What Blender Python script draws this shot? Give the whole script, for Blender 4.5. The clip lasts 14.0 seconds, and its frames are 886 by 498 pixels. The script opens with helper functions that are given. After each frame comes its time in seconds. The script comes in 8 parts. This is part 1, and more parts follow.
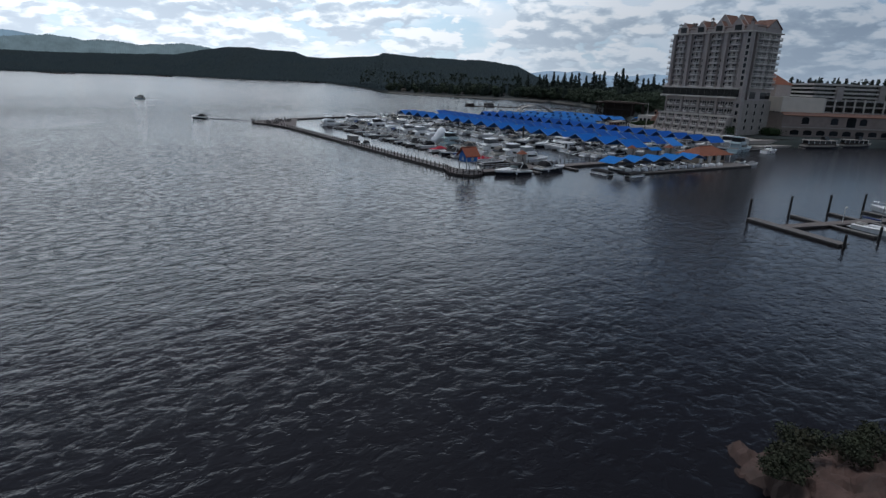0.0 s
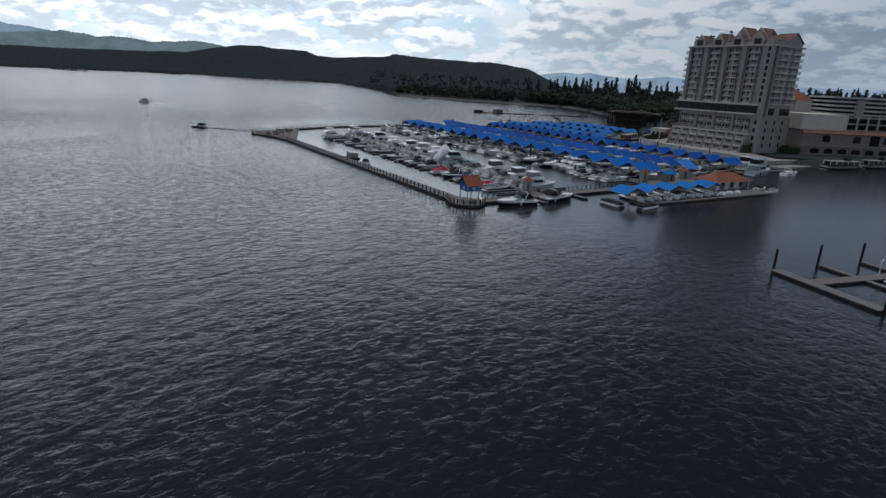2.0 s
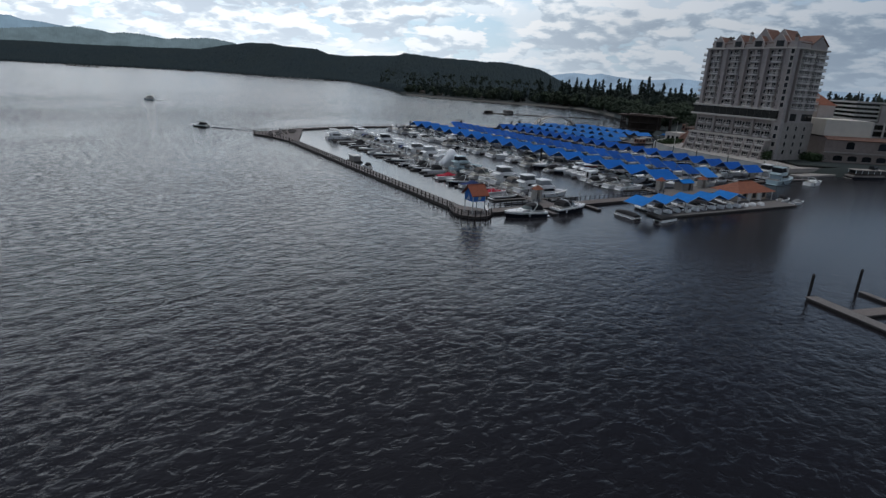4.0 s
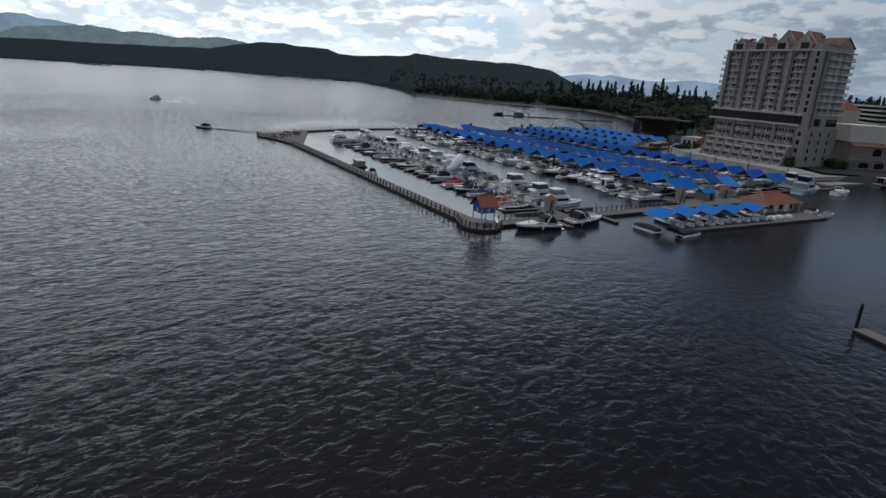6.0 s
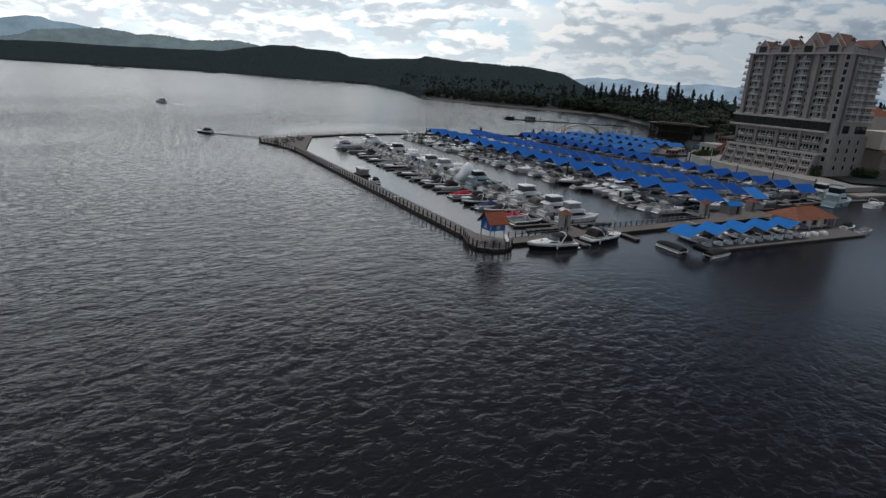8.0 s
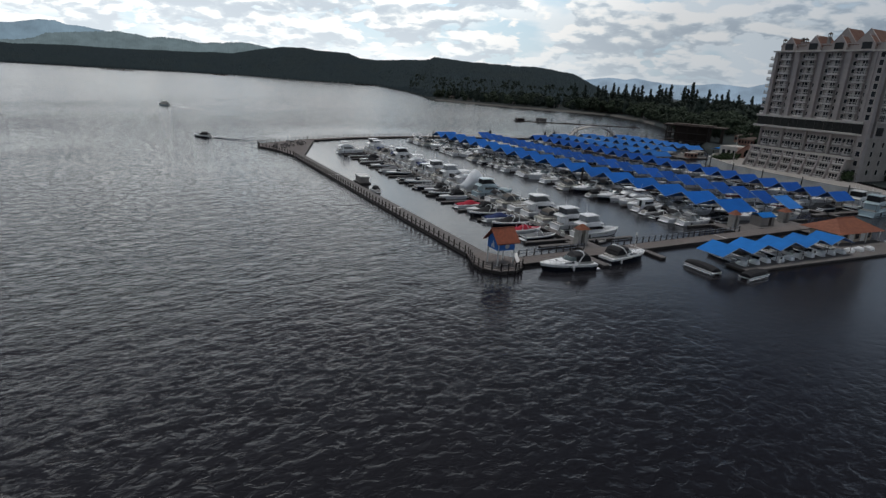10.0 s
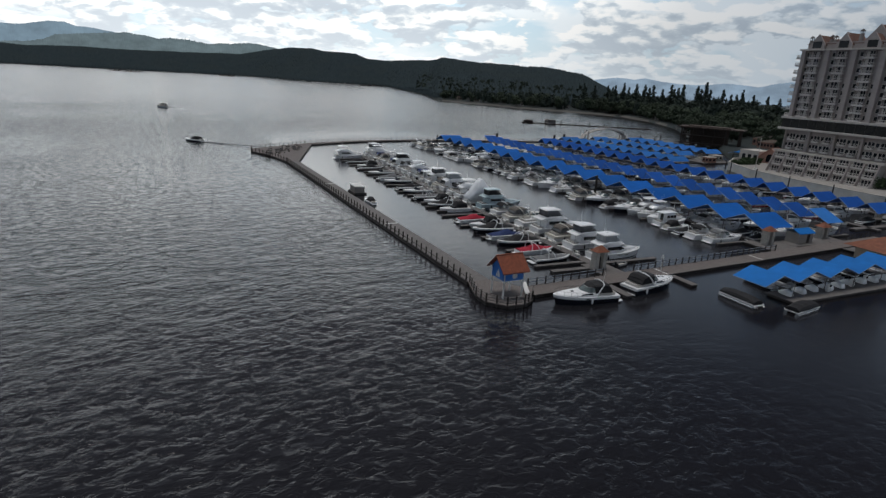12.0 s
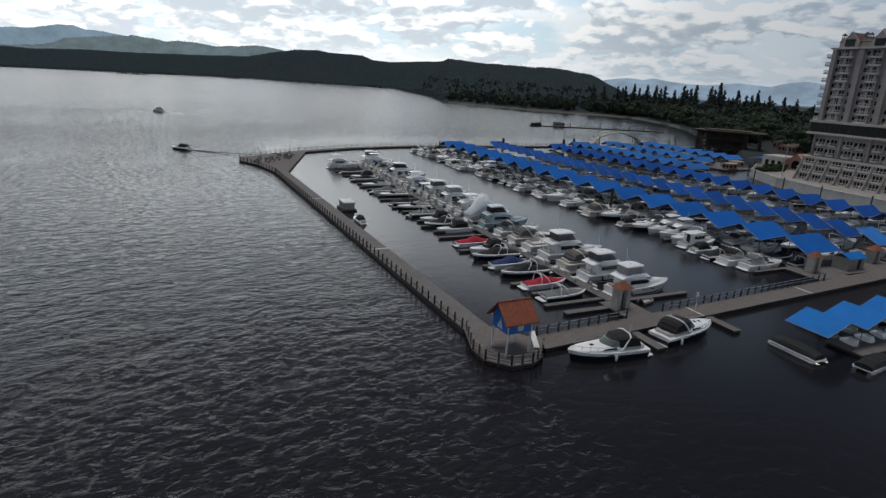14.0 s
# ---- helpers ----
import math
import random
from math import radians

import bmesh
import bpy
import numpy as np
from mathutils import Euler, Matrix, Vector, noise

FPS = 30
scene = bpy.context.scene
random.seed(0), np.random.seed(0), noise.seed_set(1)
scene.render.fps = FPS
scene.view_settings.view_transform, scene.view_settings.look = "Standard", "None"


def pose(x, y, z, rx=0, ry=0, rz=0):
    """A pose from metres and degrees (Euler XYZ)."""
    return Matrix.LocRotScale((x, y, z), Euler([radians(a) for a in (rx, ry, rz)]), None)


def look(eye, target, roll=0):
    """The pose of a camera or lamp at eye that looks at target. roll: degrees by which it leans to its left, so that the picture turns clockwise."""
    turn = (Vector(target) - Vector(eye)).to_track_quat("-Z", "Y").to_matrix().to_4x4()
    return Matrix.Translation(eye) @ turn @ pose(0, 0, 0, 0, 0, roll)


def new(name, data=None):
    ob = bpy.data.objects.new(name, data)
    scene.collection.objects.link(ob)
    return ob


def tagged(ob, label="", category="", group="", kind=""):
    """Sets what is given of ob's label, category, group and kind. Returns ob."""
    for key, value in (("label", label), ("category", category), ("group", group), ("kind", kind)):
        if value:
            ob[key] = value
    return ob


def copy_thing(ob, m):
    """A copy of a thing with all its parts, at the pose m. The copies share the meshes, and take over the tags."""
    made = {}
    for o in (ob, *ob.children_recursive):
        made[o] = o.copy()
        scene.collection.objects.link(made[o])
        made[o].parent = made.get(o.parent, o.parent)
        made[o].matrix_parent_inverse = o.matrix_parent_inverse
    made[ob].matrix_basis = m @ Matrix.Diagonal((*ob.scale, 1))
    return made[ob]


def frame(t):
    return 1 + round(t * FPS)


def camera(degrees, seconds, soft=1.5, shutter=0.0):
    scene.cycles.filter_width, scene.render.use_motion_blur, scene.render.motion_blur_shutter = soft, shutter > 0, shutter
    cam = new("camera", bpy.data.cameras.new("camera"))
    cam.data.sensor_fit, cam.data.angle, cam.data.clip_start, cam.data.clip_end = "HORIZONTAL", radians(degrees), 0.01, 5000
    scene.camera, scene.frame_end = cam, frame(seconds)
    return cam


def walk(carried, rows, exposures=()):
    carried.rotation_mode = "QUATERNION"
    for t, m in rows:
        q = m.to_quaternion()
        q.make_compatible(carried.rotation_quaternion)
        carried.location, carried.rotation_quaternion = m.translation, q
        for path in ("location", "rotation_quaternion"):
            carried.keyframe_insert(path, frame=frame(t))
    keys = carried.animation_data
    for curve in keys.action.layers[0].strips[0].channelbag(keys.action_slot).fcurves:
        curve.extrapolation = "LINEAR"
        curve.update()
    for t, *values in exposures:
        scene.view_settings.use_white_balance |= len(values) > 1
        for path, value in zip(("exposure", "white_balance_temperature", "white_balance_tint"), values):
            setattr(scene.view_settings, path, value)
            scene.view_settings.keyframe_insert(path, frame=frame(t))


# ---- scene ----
cam = camera(75.0, 14.0, soft=1.4)
PATH = [
    (0, (-0.017, -3.728, 22.333), (-0.038, -1.808, 21.773), 2.2),
    (0.5, (0.642, -0.686, 24.474), (0.613, 1.234, 23.915), 2.4),
    (1, (1.062, 2.14, 26.271), (1.026, 4.06, 25.712), 2.6),
    (1.5, (1.332, 4.78, 27.436), (1.29, 6.699, 26.875), 2.8),
    (2, (1.816, 7.078, 27.836), (1.766, 8.997, 27.273), 2.9),
    (2.5, (2.129, 9.35, 28.072), (2.072, 11.268, 27.506), 3.0),
    (3, (2.384, 11.703, 28.193), (2.32, 13.62, 27.627), 3.2),
    (5.5, (2.744, 22.574, 28.88), (2.642, 24.489, 28.312), 3.7),
    (6, (2.553, 24.891, 28.945), (2.444, 26.805, 28.378), 3.8),
    (6.5, (2.596, 27.359, 29.044), (2.477, 29.274, 28.48), 3.8),
    (7, (2.487, 30.039, 29.255), (2.361, 31.954, 28.689), 3.9),
    (7.5, (2.728, 32.469, 29.184), (2.591, 34.384, 28.624), 3.9),
    (8, (2.726, 35.295, 29.403), (2.581, 37.21, 28.842), 3.9),
    (10.5, (2.944, 50.757, 29.413), (2.756, 52.669, 28.855), 3.6),
    (11, (2.977, 54.05, 29.352), (2.782, 55.961, 28.796), 3.6),
    (11.5, (2.906, 57.868, 29.595), (2.704, 59.778, 29.037), 3.5),
    (12, (2.815, 61.614, 29.741), (2.609, 63.523, 29.181), 3.5),
    (12.5, (3.029, 65.383, 29.794), (2.815, 67.292, 29.236), 3.4),
    (13, (2.902, 69.411, 29.988), (2.683, 71.318, 29.428), 3.4),
    (13.5, (2.867, 73.734, 30.293), (2.642, 75.64, 29.733), 3.3),
    (14, (2.896, 77.706, 30.474), (2.663, 79.613, 29.916), 3.2),
]
walk(cam, [(t, look(eye, target, roll)) for t, eye, target, roll in PATH],
     exposures=[(0.0, -0.05, 5900, 10), (3.0, -0.05, 6020, 10), (6.8, -0.04, 6200, 10), (8.0, -0.02, 6390, 10), (14.0, 0.0, 6390, 10)])

# ==== world and sun ====
world = bpy.data.worlds.new("sky")
scene.world = world
world.use_nodes = True
SUN_AZ, SUN_EL = -48.0, 83.0
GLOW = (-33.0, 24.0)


def wire(nt, a, b):
    nt.links.new(a, b)


def sky_nodes():
    nt = world.node_tree
    nt.nodes.clear()
    out = nt.nodes.new("ShaderNodeOutputWorld")
    bg = nt.nodes.new("ShaderNodeBackground")
    bg.inputs["Strength"].default_value = 0.097
    sky = nt.nodes.new("ShaderNodeTexSky")
    sky.sky_type = "NISHITA"
    sky.sun_disc = False
    sky.sun_elevation, sky.sun_rotation = radians(SUN_EL), radians(SUN_AZ)
    sky.air_density, sky.dust_density, sky.ozone_density = 1.0, 1.2, 1.0
    tc = nt.nodes.new("ShaderNodeTexCoord")
    sep = nt.nodes.new("ShaderNodeSeparateXYZ")
    wire(nt, tc.outputs["Generated"], sep.inputs[0])

    def math_node(op, a, b=None, clamp=False):
        n = nt.nodes.new("ShaderNodeMath")
        n.operation, n.use_clamp = op, clamp
        for i, v in enumerate((a, b)):
            if v is None:
                continue
            if isinstance(v, (int, float)):
                n.inputs[i].default_value = v
            else:
                wire(nt, v, n.inputs[i])
        return n.outputs[0]

    up = math_node("MAXIMUM", sep.outputs[2], 0.0)

    # a cloud layer overhead, seen in perspective: small and flat towards the horizon
    flat = math_node("ADD", up, 0.32)
    lay = nt.nodes.new("ShaderNodeCombineXYZ")
    wire(nt, math_node("DIVIDE", sep.outputs[0], flat), lay.inputs[0])
    wire(nt, math_node("DIVIDE", sep.outputs[1], flat), lay.inputs[1])

    def layer_noise(scale, detail, rough, offset, nearer=1.0, warp=0.0):
        m = nt.nodes.new("ShaderNodeMapping")
        m.inputs["Location"].default_value = offset
        m.inputs["Scale"].default_value = (nearer, nearer, 1.0)
        wire(nt, lay.outputs[0], m.inputs[0])
        n = nt.nodes.new("ShaderNodeTexNoise")
        n.inputs["Scale"].default_value = scale
        n.inputs["Detail"].default_value = detail
        n.inputs["Roughness"].default_value = rough
        n.inputs["Distortion"].default_value = warp
        wire(nt, m.outputs[0], n.inputs["Vector"])
        return n.outputs[0]

    def ramp(value, stops):
        r = nt.nodes.new("ShaderNodeValToRGB")
        els = r.color_ramp.elements
        while len(els) < len(stops):
            els.new(0.5)
        for e, (p, c) in zip(els, stops):
            e.position, e.color = p, (*c, 1)
        wire(nt, value, r.inputs[0])
        return r.outputs[0]

    # broken cumulus: bright rims, grey flat undersides, a white veil behind with a few blue gaps
    def puffs(nearer):
        broad = layer_noise(3.3, 3, 0.5, (3.1, 1.7, 0.0), nearer, 0.15)
        lumps = layer_noise(9.0, 6, 0.55, (1.3, 4.7, 2.0), nearer, 0.25)
        return math_node("ADD", math_node("MULTIPLY", broad, 0.55), math_node("MULTIPLY", lumps, 0.45))

    cover = puffs(1.0)
    above = puffs(0.968)
    veil = layer_noise(2.4, 4, 0.5, (7.3, 2.2, 1.4), 1.0, 0.2)
    mask = ramp(cover, [(0.445, (0, 0, 0)), (0.478, (1, 1, 1))])
    gap = ramp(veil, [(0.42, (0, 0, 0)), (0.52, (1, 1, 1))])
    relief = math_node("MULTIPLY", math_node("SUBTRACT", cover, above), 8.0)
    thick = math_node("MULTIPLY", math_node("SUBTRACT", cover, 0.45), 4.2)
    tone = math_node("ADD", math_node("SUBTRACT", relief, thick), 0.80, True)
    shade = ramp(tone, [(0.10, (4.6, 5.1, 5.6)), (0.42, (5.3, 5.8, 6.2)), (0.66, (7.5, 7.7, 7.7)), (0.88, (8.8, 8.6, 8.3))])

    def blend(fac, a, b, kind="MIX"):
        x = nt.nodes.new("ShaderNodeMix")
        x.data_type, x.blend_type = "RGBA", kind
        for s, v in (("Factor", fac), ("A", a), ("B", b)):
            if isinstance(v, (int, float)):
                x.inputs[s].default_value = v
            elif isinstance(v, tuple):
                x.inputs[s].default_value = (*v, 1)
            else:
                wire(nt, v, x.inputs[s])
        return x.outputs["Result"]

    behind = blend(gap, blend(0.75, sky.outputs[0], (5.7, 7.0, 7.8)), (7.2, 7.6, 7.8))
    clouds = blend(mask, behind, shade)
    # the veiled sun's side of the sky glows, overhead it is dull
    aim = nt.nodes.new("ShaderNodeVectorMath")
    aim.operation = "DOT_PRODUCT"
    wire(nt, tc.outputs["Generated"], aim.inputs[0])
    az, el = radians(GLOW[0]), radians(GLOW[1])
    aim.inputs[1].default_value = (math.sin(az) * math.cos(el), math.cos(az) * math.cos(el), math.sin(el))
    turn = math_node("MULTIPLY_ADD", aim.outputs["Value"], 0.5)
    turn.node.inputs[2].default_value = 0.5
    # the unseen sky behind is brightened as fill for camera-facing sides
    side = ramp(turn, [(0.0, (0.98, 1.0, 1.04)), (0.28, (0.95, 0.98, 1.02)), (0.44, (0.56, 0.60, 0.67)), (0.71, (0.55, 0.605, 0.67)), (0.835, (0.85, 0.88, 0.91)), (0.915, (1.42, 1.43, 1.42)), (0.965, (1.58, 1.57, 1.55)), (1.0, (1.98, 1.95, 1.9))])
    # a bright belt added just above view lifts the far water's reflections
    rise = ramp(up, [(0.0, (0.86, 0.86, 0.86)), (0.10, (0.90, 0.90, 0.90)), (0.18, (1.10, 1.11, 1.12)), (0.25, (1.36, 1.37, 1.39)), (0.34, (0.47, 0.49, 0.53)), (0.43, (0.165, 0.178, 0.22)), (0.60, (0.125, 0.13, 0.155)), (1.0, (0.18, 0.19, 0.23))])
    # dimming added high over the town side to darken the water; eases beyond it
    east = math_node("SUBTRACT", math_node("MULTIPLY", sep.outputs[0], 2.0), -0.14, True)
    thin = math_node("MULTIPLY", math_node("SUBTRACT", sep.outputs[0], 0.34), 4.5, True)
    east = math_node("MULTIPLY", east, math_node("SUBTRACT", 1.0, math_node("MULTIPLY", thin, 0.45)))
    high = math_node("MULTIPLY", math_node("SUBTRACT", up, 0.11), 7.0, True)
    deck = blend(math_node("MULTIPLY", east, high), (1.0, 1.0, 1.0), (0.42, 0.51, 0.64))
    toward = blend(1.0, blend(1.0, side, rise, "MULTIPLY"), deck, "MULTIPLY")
    hz = ramp(up, [(0.0, (0.75, 0.75, 0.75)), (0.04, (0.3, 0.3, 0.3)), (0.09, (0, 0, 0))])
    seen = blend(hz, clouds, (7.6, 8.1, 8.4))
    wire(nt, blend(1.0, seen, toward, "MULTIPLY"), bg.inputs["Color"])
    wire(nt, bg.outputs[0], out.inputs["Surface"])


sky_nodes()
sun = new("sun", bpy.data.lights.new("sun", "SUN"))
sun.data.energy, sun.data.angle, sun.data.color = 1.6, radians(24), (1.0, 0.97, 0.93)
_d = Vector((math.sin(radians(SUN_AZ)) * math.cos(radians(SUN_EL)), math.cos(radians(SUN_AZ)) * math.cos(radians(SUN_EL)), math.sin(radians(SUN_EL))))
sun.matrix_basis = look(_d * 100, (0, 0, 0))

# ==== materials ====


def material(name, base, rough=0.7, metal=0.0, vary=0.0, scale=1.0, dirt=None, dirt_amount=0.4, dirt_scale=0.3, bump=0.0, bump_scale=20.0,
             per_object=0.0, coat=0.0, wave=None, emit=None, ior=1.45, spec=0.5):
    """A painted, weathered or grained surface: fine and broad variation, relief, and a shift from piece to piece."""
    m = bpy.data.materials.new(name)
    m.use_nodes = True
    nt = m.node_tree
    p = nt.nodes["Principled BSDF"]
    p.inputs["Roughness"].default_value, p.inputs["Metallic"].default_value = rough, metal
    p.inputs["Coat Weight"].default_value = coat
    p.inputs["IOR"].default_value = ior
    p.inputs["Specular IOR Level"].default_value = spec
    p.inputs["Base Color"].default_value = (*base, 1)
    geo = nt.nodes.new("ShaderNodeNewGeometry")
    col = None

    def noise_fac(sc, detail=4, rg=0.55):
        n = nt.nodes.new("ShaderNodeTexNoise")
        n.inputs["Scale"].default_value, n.inputs["Detail"].default_value, n.inputs["Roughness"].default_value = sc, detail, rg
        wire(nt, geo.outputs["Position"], n.inputs["Vector"])
        return n.outputs[0]

    def mixed(fac, a, b, kind="MIX"):
        x = nt.nodes.new("ShaderNodeMix")
        x.data_type, x.blend_type = "RGBA", kind
        for s, v in (("Factor", fac), ("A", a), ("B", b)):
            if isinstance(v, (int, float)):
                x.inputs[s].default_value = v
            elif isinstance(v, tuple):
                x.inputs[s].default_value = (*v, 1)
            else:
                wire(nt, v, x.inputs[s])
        return x.outputs["Result"]

    def spread(fac, lo, hi, a=0.0, b=1.0):
        x = nt.nodes.new("ShaderNodeMapRange")
        x.inputs[1].default_value, x.inputs[2].default_value, x.inputs[3].default_value, x.inputs[4].default_value = lo, hi, a, b
        wire(nt, fac, x.inputs[0])
        return x.outputs[0]

    if vary:
        dark = tuple(max(0.0, c * (1 - vary)) for c in base)
        light = tuple(min(1.0, c * (1 + vary)) for c in base)
        col = mixed(spread(noise_fac(scale), 0.3, 0.7), dark, light)
    if wave:
        w = nt.nodes.new("ShaderNodeTexWave")
        w.wave_type, w.bands_direction = "BANDS", wave[1]
        w.inputs["Scale"].default_value = wave[0]
        w.inputs["Distortion"].default_value = 0.4
        tc = nt.nodes.new("ShaderNodeTexCoord")
        wire(nt, tc.outputs["Object"], w.inputs["Vector"])
        col = mixed(spread(w.outputs[1], 0.0, 0.35, 0.55, 0.0), col or base, tuple(c * 0.35 for c in base))
    if dirt:
        col = mixed(spread(noise_fac(dirt_scale, 6, 0.65), 0.45, 0.75, 0.0, dirt_amount), col or base, dirt)
    if per_object:
        oi = nt.nodes.new("ShaderNodeObjectInfo")
        k = spread(oi.outputs["Random"], 0, 1, 1 - per_object, 1 + per_object)
        col = mixed(1.0, col or base, k, "MULTIPLY")
    if col is not None:
        wire(nt, col, p.inputs["Base Color"])
    if bump:
        b = nt.nodes.new("ShaderNodeBump")
        b.inputs["Strength"].default_value, b.inputs["Distance"].default_value = bump, 0.05
        wire(nt, noise_fac(bump_scale, 5), b.inputs["Height"])
        wire(nt, b.outputs[0], p.inputs["Normal"])
    # glow mottled by noise; carries the distance haze of the backdrop mountains
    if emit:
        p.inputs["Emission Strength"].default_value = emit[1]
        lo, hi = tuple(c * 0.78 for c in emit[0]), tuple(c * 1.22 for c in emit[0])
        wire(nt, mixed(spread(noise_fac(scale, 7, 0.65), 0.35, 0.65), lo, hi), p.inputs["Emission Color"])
    return m


def water_material(name):
    m = bpy.data.materials.new(name)
    m.use_nodes = True
    nt = m.node_tree
    p = nt.nodes["Principled BSDF"]
    p.inputs["Base Color"].default_value = (0.0128, 0.0124, 0.0150, 1)
    p.inputs["Roughness"].default_value, p.inputs["IOR"].default_value = 0.09, 1.333
    geo = nt.nodes.new("ShaderNodeNewGeometry")

    def mapped(rot, sc):
        k = nt.nodes.new("ShaderNodeMapping")
        k.inputs["Rotation"].default_value = (0, 0, radians(rot))
        wire(nt, geo.outputs["Position"], k.inputs[0])
        f = nt.nodes.new("ShaderNodeMapping")
        f.inputs["Scale"].default_value = sc
        wire(nt, k.outputs[0], f.inputs[0])
        return f.outputs[0]

    def noise_of(vec, scale, detail, rough=0.5, warp=0.0):
        n = nt.nodes.new("ShaderNodeTexNoise")
        n.inputs["Scale"].default_value, n.inputs["Detail"].default_value = scale, detail
        n.inputs["Roughness"].default_value, n.inputs["Distortion"].default_value = rough, warp
        wire(nt, vec, n.inputs["Vector"])
        return n.outputs[0]

    def calc(op, a, b):
        n = nt.nodes.new("ShaderNodeMath")
        n.operation = op
        for i, v in enumerate((a, b)):
            if isinstance(v, (int, float)):
                n.inputs[i].default_value = v
            else:
                wire(nt, v, n.inputs[i])
        return n.outputs[0]

    def span(v, lo, hi, a, b):
        n = nt.nodes.new("ShaderNodeMapRange")
        n.interpolation_type = "SMOOTHSTEP"
        n.inputs[1].default_value, n.inputs[2].default_value, n.inputs[3].default_value, n.inputs[4].default_value = lo, hi, a, b
        wire(nt, v, n.inputs[0])
        return n.outputs[0]

    chop = noise_of(mapped(-40, (0.80, 1.0, 1.0)), 0.80, 5, 0.51, 0.35)
    ridge_line = calc("SUBTRACT", 1.0, calc("ABSOLUTE", calc("SUBTRACT", calc("MULTIPLY", chop, 2.0), 1.0), 0.0))
    crest = calc("ADD", calc("MULTIPLY", chop, 1.05), calc("MULTIPLY", ridge_line, 0.35))
    ripple = noise_of(mapped(-28, (0.7, 1.0, 1.0)), 1.8, 4, 0.6, 0.3)
    swell = noise_of(mapped(-50, (0.6, 1.0, 1.0)), 0.27, 3, 0.5, 0.3)
    gust = noise_of(mapped(10, (1, 0.5, 1)), 0.012, 3)
    high = calc("ADD", calc("ADD", calc("MULTIPLY", crest, 0.78), calc("MULTIPLY", ripple, 0.20)), calc("MULTIPLY", swell, 1.0))
    # the basin behind the floating breakwater lies calm
    sep = nt.nodes.new("ShaderNodeSeparateXYZ")
    k = nt.nodes.new("ShaderNodeVectorRotate")
    k.rotation_type = "Z_AXIS"
    k.inputs["Center"].default_value = (ORG[0], ORG[1], 0)
    k.inputs["Angle"].default_value = -radians(TH)
    wire(nt, geo.outputs["Position"], k.inputs["Vector"])
    wire(nt, k.outputs[0], sep.inputs[0])
    calm_x = span(calc("SUBTRACT", sep.outputs[0], ORG[0]), -2, 3, 0, 1)
    calm_y = span(calc("SUBTRACT", sep.outputs[1], ORG[1]), -45, 4, 0, 1)
    calm_n = span(calc("SUBTRACT", sep.outputs[1], ORG[1]), 180, 212, 1, 0)
    calm = calc("MULTIPLY", calc("MULTIPLY", calm_x, calm_y), calm_n)
    lee = span(calc("SUBTRACT", sep.outputs[0], ORG[0]), -15, 48, 1.0, 0.36)
    off_x = span(calc("SUBTRACT", sep.outputs[0], ORG[0]), -20, 35, 0, 1)
    off_y = span(calc("SUBTRACT", sep.outputs[1], ORG[1]), -100, -25, 0, 1)
    lee = calc("MULTIPLY", lee, span(calc("MULTIPLY", off_x, off_y), 0, 1, 1.0, 0.35))
    # shelter ends beyond the marina, and begins again under the near shore
    open_n = span(calc("SUBTRACT", sep.outputs[1], ORG[1]), 190, 270, 0, 1)
    lee = calc("ADD", lee, calc("MULTIPLY", open_n, calc("SUBTRACT", 1.0, lee)))
    xyz = nt.nodes.new("ShaderNodeSeparateXYZ")
    wire(nt, geo.outputs["Position"], xyz.inputs[0])
    lee = calc("MULTIPLY", lee, span(xyz.outputs[1], 0, 95, 0.62, 1.0))
    lively = calc("MULTIPLY", calc("MULTIPLY", calc("ADD", calc("SUBTRACT", 1.0, calm), calc("MULTIPLY", calm, span(calc("SUBTRACT", sep.outputs[0], ORG[0]), 14, 44, 0.18, 0.48))), lee), span(gust, 0.35, 0.65, 0.7, 1.1))
    # the open lake far out lies smoother
    far = nt.nodes.new("ShaderNodeVectorMath")
    far.operation = "LENGTH"
    wire(nt, geo.outputs["Position"], far.inputs[0])
    lively = calc("MULTIPLY", lively, calc("ADD", span(far.outputs["Value"], 260, 800, 1.0, 0.55), calc("MULTIPLY", open_n, 0.3)))
    # the wind reaches the open water beyond the breakwater
    lively = calc("MULTIPLY", lively, span(calc("SUBTRACT", sep.outputs[0], ORG[0]), -140, -15, 1.15, 1.0))
    wire(nt, calc("ADD", span(far.outputs["Value"], 150, 900, 0.06, 0.19), calc("ADD", calc("MULTIPLY", calm, 0.05), span(lee, 0.1, 0.9, 0.12, 0.0))), p.inputs["Roughness"])
    b = nt.nodes.new("ShaderNodeBump")
    b.inputs["Distance"].default_value = 0.26
    wire(nt, lively, b.inputs["Strength"])
    wire(nt, high, b.inputs["Height"])
    wire(nt, b.outputs[0], p.inputs["Normal"])
    return m


# ==== plan: the marina's own axes, a to the side and b away along the breakwater ====
TH = 32.0
ORG = (0.0, 142.0)
PLAN = pose(ORG[0], ORG[1], 0, 0, 0, TH)


def at(a, b, z=0.0, turn=0.0):
    return PLAN @ pose(a, b, z, 0, 0, turn)


# ==== mesh helpers ====


def box(bm, x0, x1, y0, y1, z0, z1):
    v = [bm.verts.new(c) for c in ((x0, y0, z0), (x1, y0, z0), (x1, y1, z0), (x0, y1, z0), (x0, y0, z1), (x1, y0, z1), (x1, y1, z1), (x0, y1, z1))]
    for f in ((3, 2, 1, 0), (4, 5, 6, 7), (0, 1, 5, 4), (1, 2, 6, 5), (2, 3, 7, 6), (3, 0, 4, 7)):
        bm.faces.new([v[i] for i in f])


